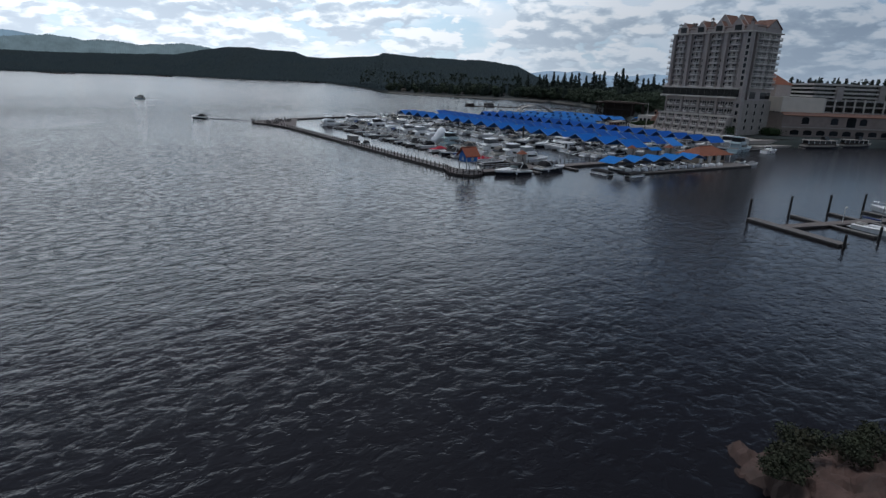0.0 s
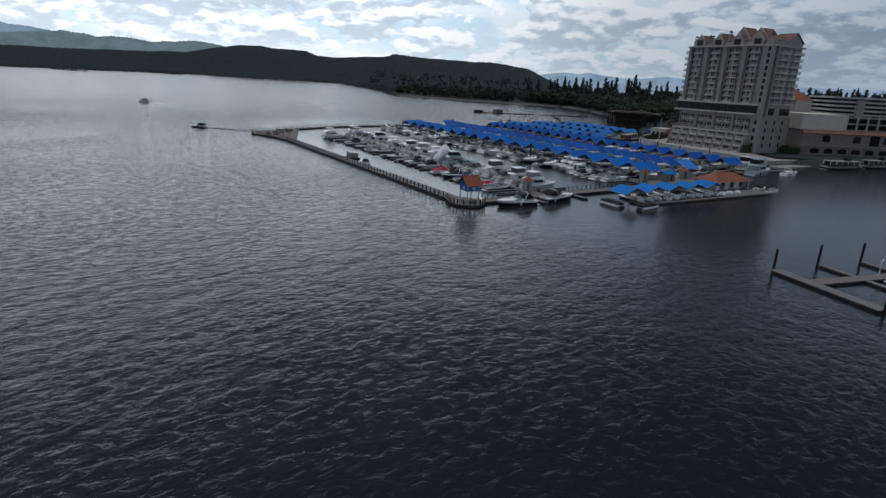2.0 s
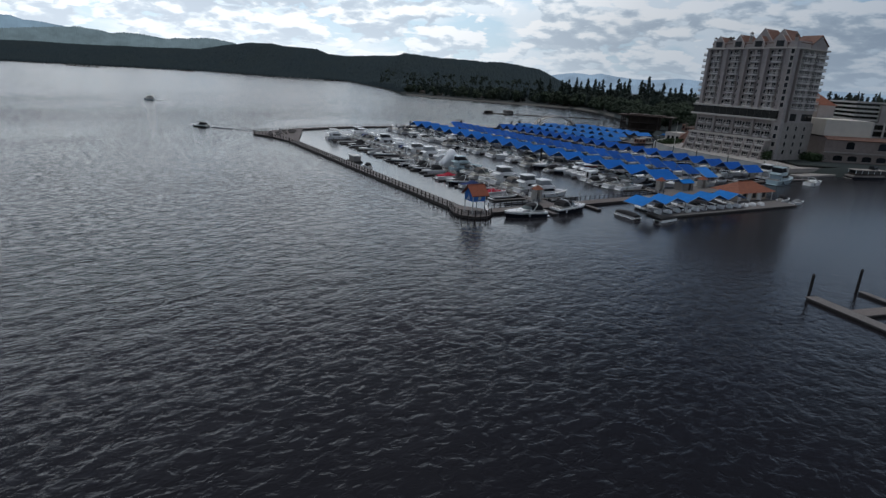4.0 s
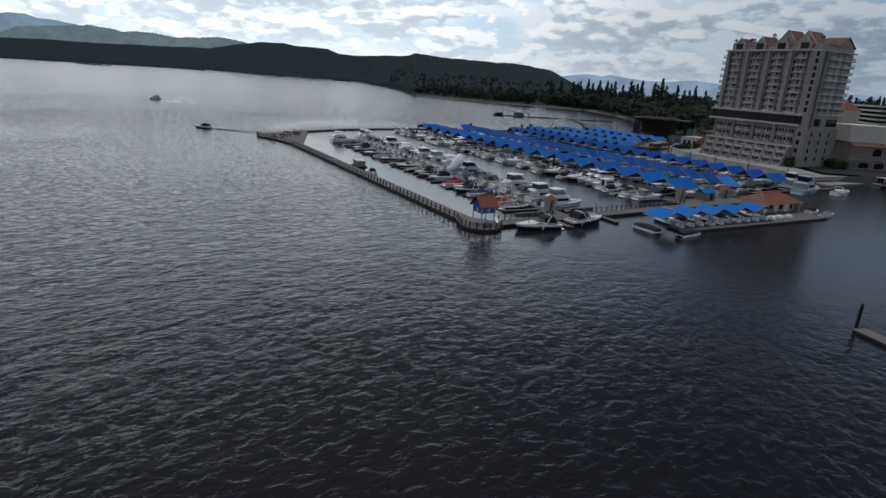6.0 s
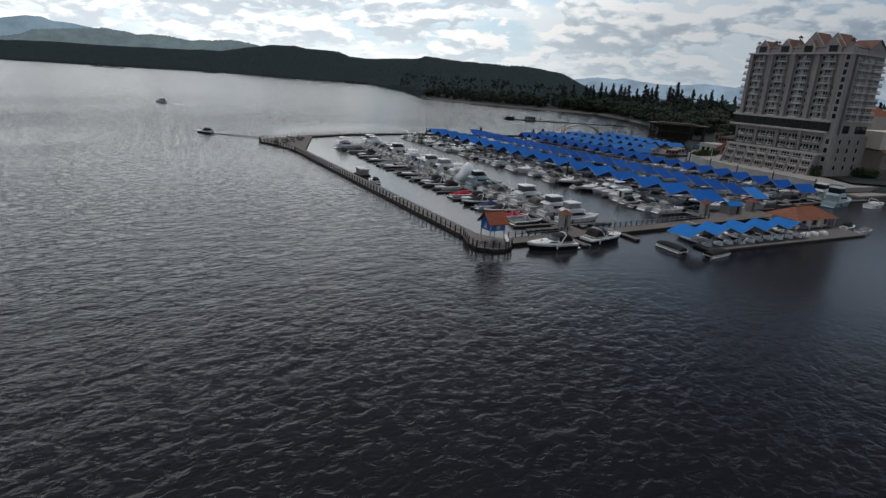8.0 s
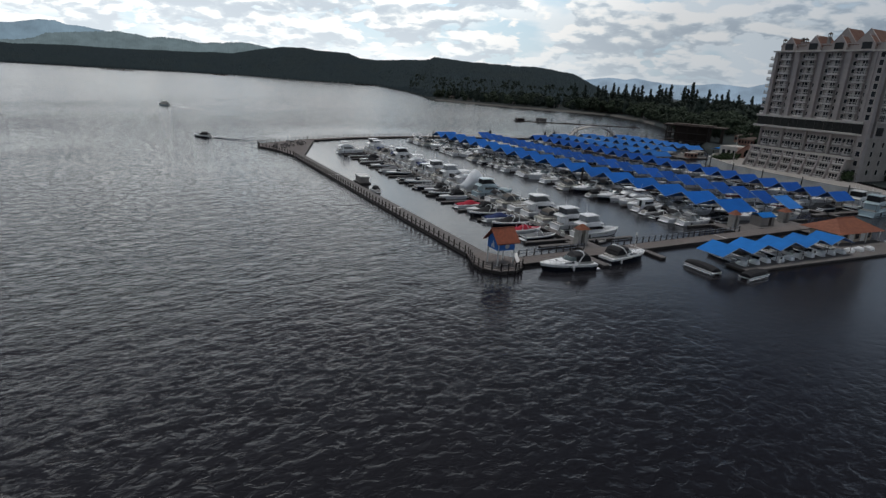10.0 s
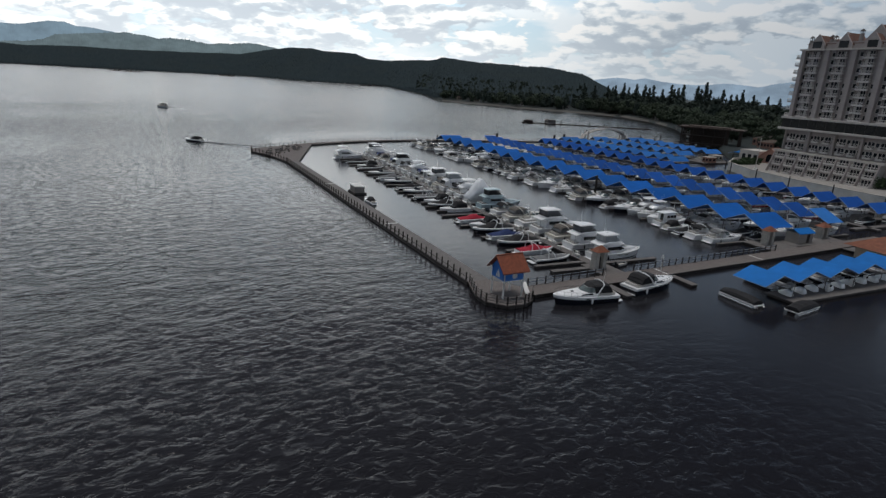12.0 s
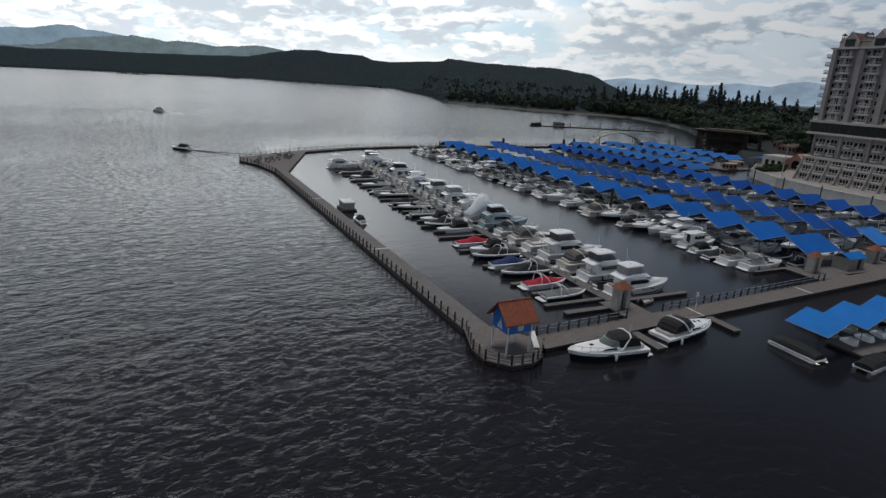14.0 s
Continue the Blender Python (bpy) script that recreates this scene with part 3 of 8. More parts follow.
def conifer_faces(verts, faces, x, y, z, h, w, rng, tiers=4, sides=7):
    """A ragged fir: drooping tiers of uneven boughs round a thin stem."""
    for k in range(tiers):
        lo = z + h * (0.08 + 0.86 * k / tiers)
        hi = z + h * min(1.0, 0.08 + 0.86 * (k + 1.55) / tiers)
        r = w * (1 - 0.82 * k / tiers)
        c = len(verts)
        verts.append((x, y, hi))
        for i in range(sides * 2):
            a = math.pi * i / sides + rng.random() * 0.5
            q = r * (rng.uniform(0.75, 1.15) if i % 2 == 0 else rng.uniform(0.35, 0.6))
            verts.append((x + q * math.cos(a), y + q * math.sin(a), lo + (0.02 * h * rng.random() if i % 2 == 0 else 0.05 * h)))
        for i in range(sides * 2):
            faces.append((c, c + 1 + i, c + 1 + (i + 1) % (sides * 2)))


def far_woods():
    rng = random.Random(4)
    verts, faces = [], []
    # the wooded hill across the lake
    for _ in range(60000):
        az = rng.uniform(-50, 12)
        s = curve_at(SHORE, az)
        d = 12 + 630 * rng.random() ** 0.85
        r = s + d
        if r < 1000 and d < 110:
            continue
        x, y = r * math.sin(radians(az)), r * math.cos(radians(az))
        h = rng.uniform(7, 12) * (1.25 if r < 1500 else 1.0)
        conifer_faces(verts, faces, x, y, land_height(az, r) - 1, h, h * rng.uniform(0.45, 0.65), rng, tiers=2 if r < 1500 else 1, sides=4)
    me = bpy.data.meshes.new("far_woods")
    me.from_pydata(verts, [], faces)
    me.materials.append(M_FOREST)
    me.polygons.foreach_set("use_smooth", [True] * len(me.polygons))
    tagged(new("far_woods", me), "dark conifer woods covering the hill across the lake", "woods", kind="stuff")


far_woods()


def leaf_clumps(verts, faces, centre, radius, count, size, rng, flat=0.8, loose=0.28):
    """Small leaf cards scattered through an uneven crown."""
    for _ in range(count):
        v = Vector((rng.gauss(0, 1), rng.gauss(0, 1), rng.gauss(0, 1))).normalized()
        v *= radius * rng.uniform(0.45, 1.05) * (0.8 + 0.35 * noise.noise(v * 1.7 + Vector(centre) * 0.13))
        p = Vector(centre) + Vector((v.x, v.y, v.z * flat))
        q = (v.normalized() + Vector((0, 0, 0.25)) + loose * Vector((rng.gauss(0, 1), rng.gauss(0, 1), rng.gauss(0, 1)))).to_track_quat("Z", "Y")
        c = len(verts)
        s = size * rng.uniform(0.6, 1.3)
        for dx, dy in ((-1, -0.6), (1, -0.7), (0.8, 0.8), (-0.7, 0.7)):
            verts.append(tuple(p + q @ Vector((dx * s, dy * s, rng.uniform(-0.2, 0.2) * s))))
        faces.append((c, c + 1, c + 2, c + 3))


def crown_core(verts, faces, centre, w, tall, rng):
    """The dense inside of a crown: a lumpy closed shell of five rings."""
    c = len(verts)
    n, m = 7, 5
    for j in range(m):
        f = (j + 0.5) / m
        for i in range(n):
            a = 6.28319 * (i + 0.5 * (j % 2)) / n
            r = w * math.sin(math.pi * f) ** 0.6 * rng.uniform(0.78, 1.12)
            verts.append((centre[0] + r * math.cos(a), centre[1] + r * math.sin(a), centre[2] - tall * math.cos(math.pi * f) * rng.uniform(0.9, 1.1)))
    for j in range(m - 1):
        for i in range(n):
            k = (i + 1) % n
            faces.append((c + j * n + i, c + j * n + k, c + (j + 1) * n + k, c + (j + 1) * n + i))
    faces.append(tuple(c + (m - 1) * n + i for i in range(n)))


def shore_woods():
    """The belt of trees behind the beach and behind the town: uneven rounded crowns, some pointed."""
    rng = random.Random(8)
    verts, faces = [], []
    for _ in range(1500):
        az = rng.uniform(-9, 48)
        s = curve_at(SHORE, az)
        if az > 25:
            r = rng.uniform(560, 700)
        elif az > 15:
            r = rng.uniform(610, 900)
        else:
            r = max(s + 30, 690) + 200 * rng.random()
        h = rng.uniform(11, 21) * (1 + 0.35 * noise.noise(Vector((az * 0.9, r * 0.01, 3.0))))
        if az < 8:
            h *= 0.8
        elif az > 25:
            h *= 1.35
        else:
            h *= 1.15
        x, y = r * math.sin(radians(az)), r * math.cos(radians(az))
        z = land_height(az, r)
        if rng.random() < 0.22:
            conifer_faces(verts, faces, x, y, z - 0.5, h * 1.1, h * rng.uniform(0.18, 0.27), rng, tiers=5, sides=5)
            continue
        w = h * rng.uniform(0.2, 0.34)
        crown_core(verts, faces, (x, y, z + h * 0.42), w * 0.85, h * 0.36, rng)
        for q in range(4):
            leaf_clumps(verts, faces, (x + rng.uniform(-1, 1), y + rng.uniform(-1, 1), z + h * (0.18 + 0.22 * q)), w * (1.25 - 0.2 * q), 60, 0.95, rng)
    me = bpy.data.meshes.new("shore_woods")
    me.from_pydata(verts, [], faces)
    me.materials.append(M_SHOREWOOD)
    tagged(new("shore_woods", me), "dark belt of mixed trees behind the beach and town", "woods", kind="stuff")


shore_woods()


def broadleaf_mesh(seed, h, w, leaves=420, size=0.75, lobes=7):
    rng = random.Random(seed)
    verts, faces = [], []
    for k in range(lobes):
        a = rng.uniform(0, 6.28)
        d = w * rng.uniform(0.0, 0.62)
        z = h * rng.uniform(0.24, 0.85)
        leaf_clumps(verts, faces, (d * math.cos(a), d * math.sin(a), z), w * rng.uniform(0.35, 0.55), leaves // lobes, size, rng)
    me = bpy.data.meshes.new("crown")
    me.from_pydata(verts, [], faces)
    me.materials.append(M_LEAF)
    return me


def trunk_mesh(h, r, seed):
    rng = random.Random(seed)
    bm = bmesh.new()
    tube(bm, (0, 0, -0.4), (0.1, 0, h * 0.5), r, r * 0.6, 8)
    for k in range(4):
        a = rng.uniform(0, 6.28)
        tube(bm, (0.05, 0, h * rng.uniform(0.3, 0.48)), (math.cos(a) * h * 0.22, math.sin(a) * h * 0.22, h * rng.uniform(0.6, 0.8)), r * 0.4, r * 0.12, 6)
    return mesh_of("trunk", bm, M_BARK)


BROAD = [(broadleaf_mesh(s, 12, 6.8, 1150, 0.55, 13), trunk_mesh(12, 0.35, s)) for s in (1, 2, 3)]


def plant_tree(x, y, z, k, size, turn):
    t = thing("broadleaf_tree", "full green broadleaf tree near the beach", "tree", pose(x, y, z, 0, 0, turn), group="shore trees")
    t.scale = (size, size, size)
    piece("crown", BROAD[k][0], t, Matrix.Identity(4))
    piece("trunk", BROAD[k][1], t, Matrix.Identity(4))
    return t


def shore_trees():
    rng = random.Random(21)
    for i in range(210):
        az = rng.uniform(-6.5, 27) if i < 80 else rng.uniform(7, 24)
        s = curve_at(SHORE, az)
        r = s + rng.uniform(14, 70) if az < 14.5 else rng.uniform(560, 660)
        plant_tree(r * math.sin(radians(az)), r * math.cos(radians(az)), land_height(az, r), rng.randrange(3), rng.uniform(0.85, 1.5), rng.uniform(0, 360))
    for i in range(70):
        az = rng.uniform(12.6, 17.6)
        r = curve_at(SHORE, az) + rng.uniform(15, 80)
        if az < 14.2 or r > 480:
            plant_tree(r * math.sin(radians(az)), r * math.cos(radians(az)), land_height(az, r), rng.randrange(3), rng.uniform(0.4, 0.85), rng.uniform(0, 360))
    # the park between the pavilion and the town
    for i in range(95):
        az = rng.uniform(15.2, 24.5)
        r = rng.uniform(470, 570) if az < 18 else rng.uniform(430, 570)
        plant_tree(r * math.sin(radians(az)), r * math.cos(radians(az)), land_height(az, r), rng.randrange(3), rng.uniform(0.6, 1.25), rng.uniform(0, 360))


shore_trees()


def tall_conifers():
    """The pines that stand clear of the woods."""
    rng = random.Random(31)
    shapes = []
    for s in range(5):
        verts, faces = [], []
        n = 24
        for q in range(n):
            f = q / (n - 1)
            w = (0.9 + 6.2 * (1 - f) ** 0.75) * rng.uniform(0.55, 1.3)
            leaf_clumps(verts, faces, (rng.uniform(-1.7, 1.7) * (1.15 - f), rng.uniform(-1.7, 1.7) * (1.15 - f), 2.0 + 28.6 * f), w, 26 + int(52 * (1 - f)), 0.6, rng, flat=0.42)
        me = bpy.data.meshes.new("crown")
        me.from_pydata(verts, [], faces)
        me.materials.append(M_SHOREWOOD)
        bm = bmesh.new()
        tube(bm, (0, 0, -0.5), (0, 0, 29), 0.42, 0.1, 8)
        shapes.append((me, mesh_of("trunk", bm, M_BARK)))
    spots = [(8.3, 0.45), (13.1, 0.6), (17.7, 0.4), (20.8, 0.3), (9.2, 0.85), (9.6, 0.5), (10.2, 0.81), (10.85, 0.8), (11.2, 0.55), (11.5, 0.79), (12.2, 0.5), (12.87, 0.93), (13.4, 0.7), (13.79, 0.99), (14.85, 0.96), (15.1, 0.7), (15.42, 1.28), (15.8, 0.7),
             (16.69, 0.78), (17.3, 0.4), (18.16, 0.83), (19.0, 0.45), (19.97, 0.42), (7.9, 0.55), (8.5, 0.6), (6.8, 0.5), (5.9, 0.6), (24, 0.5)]
    spots += [(26.5 + 0.42 * k, rng.uniform(0.35, 0.9)) for k in range(46)]
    for az, el in spots:
        r = max(rng.uniform(690, 760), curve_at(SHORE, az) + rng.uniform(45, 80)) if az < 25 else rng.uniform(545, 620)
        top = 29 + (r - 32) * math.tan(radians(el))
        z = land_height(az, r)
        t = thing("conifer", "tall dark pine standing above the shore woods", "tree", pose(r * math.sin(radians(az)), 32 * 0 + r * math.cos(radians(az)), z, 0, 0, rng.uniform(0, 360)), group="shore pines")
        k = (top - z) / 32.0
        t.scale = (k, k, k)
        me, tr = shapes[rng.randrange(5)]
        piece("crown", me, t, Matrix.Identity(4))
        piece("trunk", tr, t, Matrix.Identity(4))


tall_conifers()
# ==== the floating boardwalk ====
DECK_Z = 0.62


def walkway(name, outline, label, mat):
    """A floating walk: boards on a dark timber float."""
    t = thing(name, label, "boardwalk", at(0, 0), kind="structure")
    bm = bmesh.new()
    prism(bm, outline, DECK_Z - 0.10, DECK_Z)
    part("deck", bm, mat, t)
    cx, cy = sum(p[0] for p in outline) / len(outline), sum(p[1] for p in outline) / len(outline)
    bm = bmesh.new()
    prism(bm, [(p[0] + 0.12 * (1 if p[0] < cx else -1), p[1] + 0.12 * (1 if p[1] < cy else -1)) for p in outline], -0.5, DECK_Z - 0.10)
    part("float", bm, M_SKIRT, t)
    return t




def w_in(b):
    return 3.4 - 0.0318 * b


def w_out(b):
    return -0.2 - 0.0342 * b


def s_in(a):
    return -1.0 + 0.0665 * (a - 7.2)


def s_out(a):
    return -4.6 + 0.0665 * (a - 6.6)


walk_south = walkway("boardwalk_south", [(6.6, s_out(6.6)), (108, s_out(108)), (108, s_in(108)), (6.6, s_in(6.6))], "grey-brown plank boardwalk floating on dark timber floats", M_DECK_X)
walk_west = walkway("boardwalk_west", [(w_out(3.3), 3.3), (w_in(3.3), 3.3), (w_in(128), 128), (w_out(128), 128)], "long grey plank boardwalk floating as a breakwater", M_DECK)
walk_corner = walkway("boardwalk_corner", [(-1.9, -2.0), (-1.8, -4.9), (0.4, -7.2), (3.2, -7.3), (5.3, -6.1), (6.6, -4.2), (6.6, s_in(6.6)), (w_in(3.3), 3.3), (w_out(3.3), 3.3)], "many-sided plank platform at the boardwalk corner", M_DECK_X)
walk_plat = walkway("boardwalk_platform", [(w_out(128), 128), (w_in(128), 128), (5.8, 149), (14.5, 176.5), (12.5, 180.5), (-12.0, 161.5), (-12.6, 153.4), (-7.8, 143)], "wide triangular plank platform with benches", M_DECK_X)
walk_north = walkway("boardwalk_north", [(14.5, 176.5), (36, 188), (59, 194.7), (80, 198.5), (176, 199), (176, 202.6), (79, 202.2), (58, 198.4), (34.5, 191.4), (12.5, 180.5)], "grey plank boardwalk closing the marina", M_DECK_X)
walkway("boardwalk_north_end", [(205, 198.6), (262, 198.6), (262, 202.2), (205, 202.2)], "grey plank boardwalk beyond the arched bridge", M_DECK_X)

_bm = bmesh.new()
tube(_bm, (0, 0, -0.55), (0, 0, 1.20), 0.14, 0.12, 7)
tube(_bm, (0, 0, 1.20), (0, 0, 1.30), 0.15, 0.09, 7)
POST = mesh_of("post", _bm, M_POST)


def posts_along(parent, p, q, gap, lift=0.0):
    p, q = Vector(p), Vector(q)
    n = max(1, round((q - p).length / gap))
    for i in range(n + 1):
        c = p.lerp(q, i / n)
        piece("post", POST, parent, pose(c.x, c.y, DECK_Z + lift))


def rail_between(parent, p, q, heights, r, mat, name="rail"):
    for h in heights:
        bm = bmesh.new()
        tube(bm, (p[0], p[1], DECK_Z + h), (q[0], q[1], DECK_Z + h), r, r, 6)
        part(name, bm, mat, parent)


posts_along(walk_west, (w_out(4) + 0.05, 4), (w_out(127.5) + 0.05, 127.5), 2.05)
rail_between(walk_west, (w_out(3.4) + 0.05, 3.4), (w_out(127.5) + 0.05, 127.5), (0.55,), 0.05, M_POST)
_outer = [(w_out(128), 128.3), (-7.7, 143), (-12.45, 153.4), (-11.9, 161.4), (12.4, 180.3)]
for _p, _q in zip(_outer, _outer[1:]):
    posts_along(walk_plat, _p, _q, 2.5)
    rail_between(walk_plat, _p, _q, (0.62, 1.15), 0.06, M_RAIL)
_outer = [(12.6, 180.4), (34.6, 191.3), (58.1, 198.3), (79, 202.1), (176, 202.5)]
for _p, _q in zip(_outer, _outer[1:]):
    posts_along(walk_north, _p, _q, 3.0)
    rail_between(walk_north, _p, _q, (0.62, 1.15), 0.06, M_RAIL)
for _a0, _a1 in ((7.6, 22.8), (29.8, 69.6)):
    posts_along(walk_south, (_a0, s_in(_a0) - 0.1), (_a1, s_in(_a1) - 0.1), 1.75)
    rail_between(walk_south, (_a0, s_in(_a0) - 0.1), (_a1, s_in(_a1) - 0.1), (0.65, 1.12), 0.06, M_STEELBLUE)
posts_along(walk_south, (96, s_in(96) - 0.1), (106, s_in(106) - 0.1), 2.0)
_edge = [(-0.15, 3.0), (-1.75, -2.0), (-1.65, -4.8), (0.45, -7.05), (3.15, -7.15), (5.2, -5.95), (6.3, -4.4)]
for _p, _q in zip(_edge, _edge[1:]):
    posts_along(walk_corner, _p, _q, 1.5)
    rail_between(walk_corner, _p, _q, (0.3, 0.72, 1.12), 0.07, M_RAIL)
# steel joint plates across the walks
for _b in (40.0, 86.0):
    _bm = bmesh.new()
    box(_bm, w_out(_b) + 0.25, w_in(_b) - 0.05, _b - 0.18, _b + 0.18, DECK_Z + 0.004, DECK_Z + 0.03)
    part("joint_plate", _bm, M_WHITEPAINT, walk_west, "pale metal joint plate")
for _a in (34.6, 60.7):
    _bm = bmesh.new()
    slab(_bm, [(_a - 0.12, s_in(_a) - 0.2, DECK_Z + 0.03), (_a + 0.12 - 0.3, s_out(_a) + 0.05, DECK_Z + 0.03), (_a + 0.12, s_out(_a) + 0.05, DECK_Z + 0.03), (_a + 0.36 - 0.2, s_in(_a) - 0.2, DECK_Z + 0.03)], 0.026)
    part("joint_plate", _bm, M_WHITEPAINT, walk_south, "pale metal joint plate")

# gangway flap beside the corner platform
_t = thing("tilted_gangplank", "white tilted gangplank leaning on the platform edge", "gangplank", at(6.0, -2.9, DECK_Z + 0.004, -20))
_bm = bmesh.new()
slab(_bm, [(-0.35, -1.6, 0.25), (0.35, -1.6, 0.25), (0.35, 1.5, 1.0), (-0.35, 1.5, 1.0)], 0.08)
part("board", _bm, M_WHITEPAINT, _t)
for _y in (-1.4, 1.3):
    _bm = bmesh.new()
    box(_bm, -0.3, 0.3, _y - 0.06, _y + 0.06, 0.0, 0.22 if _y < 0 else 0.88)
    part("trestle", _bm, M_POST, _t)

# benches on the wide platform
_bm = bmesh.new()
box(_bm, -0.9, 0.9, -0.22, 0.22, 0.40, 0.46)
BENCH_SEAT = mesh_of("seat", _bm, M_RAIL)
_bm = bmesh.new()
slab(_bm, [(-0.9, 0.20, 0.95), (0.9, 0.20, 0.95), (0.9, 0.26, 0.95), (-0.9, 0.26, 0.95)], 0.42)
BENCH_BACK = mesh_of("backrest", _bm, M_RAIL)
_bm = bmesh.new()
box(_bm, -0.05, 0.05, -0.2, 0.24, 0.0, 0.40)
BENCH_LEG = mesh_of("leg", _bm, M_POST)
_rng = random.Random(5)
for _i in range(26):
    _k = _rng.random()
    _a = -8 + _k * 15 + _rng.uniform(-1.5, 1.5)
    _b = 150 + _k * 20 + _rng.uniform(-8, 2)
    _t = thing("bench", "grey timber bench on the boardwalk platform", "bench", at(_a, _b, DECK_Z, _rng.uniform(0, 360)), group="platform benches")
    piece("seat", BENCH_SEAT, _t, Matrix.Identity(4))
    piece("backrest", BENCH_BACK, _t, Matrix.Identity(4))
    for _x in (-0.75, 0.75):
        piece("leg", BENCH_LEG, _t, pose(_x, 0, 0))

# ==== docks between the slips ====


def dock(name, a0, a1, b0, b1, label, z=0.45):
    t = thing(name, label, "dock", at((a0 + a1) / 2, (b0 + b1) / 2), group="marina docks")
    w, l = (a1 - a0) / 2, (b1 - b0) / 2
    bm = bmesh.new()
    box(bm, -w, w, -l, l, z - 0.10, z)
    part("deck", bm, M_DOCK, t)
    bm = bmesh.new()
    box(bm, -w + 0.1, w - 0.1, -l + 0.1, l - 0.1, -0.4, z - 0.10)
    part("float", bm, M_SKIRT, t)
    return t


MAIN = [("main_dock", 25.0, 27.0, 6.6, 152), ("main_dock", 73.0, 75.0, 10.6, 182), ("main_dock", 92.0, 94.0, 11, 182), ("main_dock", 117.5, 119.5, 10, 182), ("main_dock", 143, 145, 100, 182),
        ("main_dock", 166, 168, 118, 186), ("main_dock", 190, 192, 124, 190)]
for _n, _a0, _a1, _b0, _b1 in MAIN:
    dock(_n, _a0, _a1, _b0 + 0.06, _b1, "long grey concrete dock between moored boats")


def finger(a0, a1, b, w=0.9):
    return dock("finger_dock", min(a0, a1), max(a0, a1), b - w / 2, b + w / 2, "narrow grey finger dock between slips")


_bm = bmesh.new()
box(_bm, -0.28, 0.28, -0.45, 0.45, 0.0, 0.50)
slab(_bm, [(-0.32, -0.5, 0.66), (0.32, -0.5, 0.58), (0.32, 0.5, 0.58), (-0.32, 0.5, 0.66)], 0.12)
bmesh.ops.bevel(_bm, geom=list(_bm.edges), offset=0.03, segments=1, affect="EDGES")
DOCKBOX = mesh_of("dock_box", _bm, M_BOXWHITE)


def power_pedestal(a, b, z=0.5):
    """A slim white shore-power post with a dark socket face and a lamp cap."""
    t = thing("power_pedestal", "slim white shore power pedestal on the dock", "pedestal", at(a, b, z), group="power pedestals")
    bm = bmesh.new()
    box(bm, -0.14, 0.14, -0.14, 0.14, 0, 1.0)
    bmesh.ops.bevel(bm, geom=list(bm.edges), offset=0.025, segments=1, affect="EDGES")
    part("post", bm, M_BOXWHITE, t)
    bm = bmesh.new()
    box(bm, -0.10, 0.10, -0.155, -0.135, 0.55, 0.85)
    part("socket_panel", bm, M_BLACKCANVAS, t)
    bm = bmesh.new()
    tube(bm, (0, 0, 1.0), (0, 0, 1.16), 0.12, 0.10, 8)
    tube(bm, (0, 0, 1.16), (0, 0, 1.22), 0.17, 0.05, 8)
    part("cap", bm, M_STEEL, t)


def dock_box(a, b):
    ob = new("dock_box", DOCKBOX)
    ob.matrix_basis = at(a, b, 0.45)
    return tagged(ob, "white fibreglass dock box on the slip dock", "dock box", group="dock boxes")


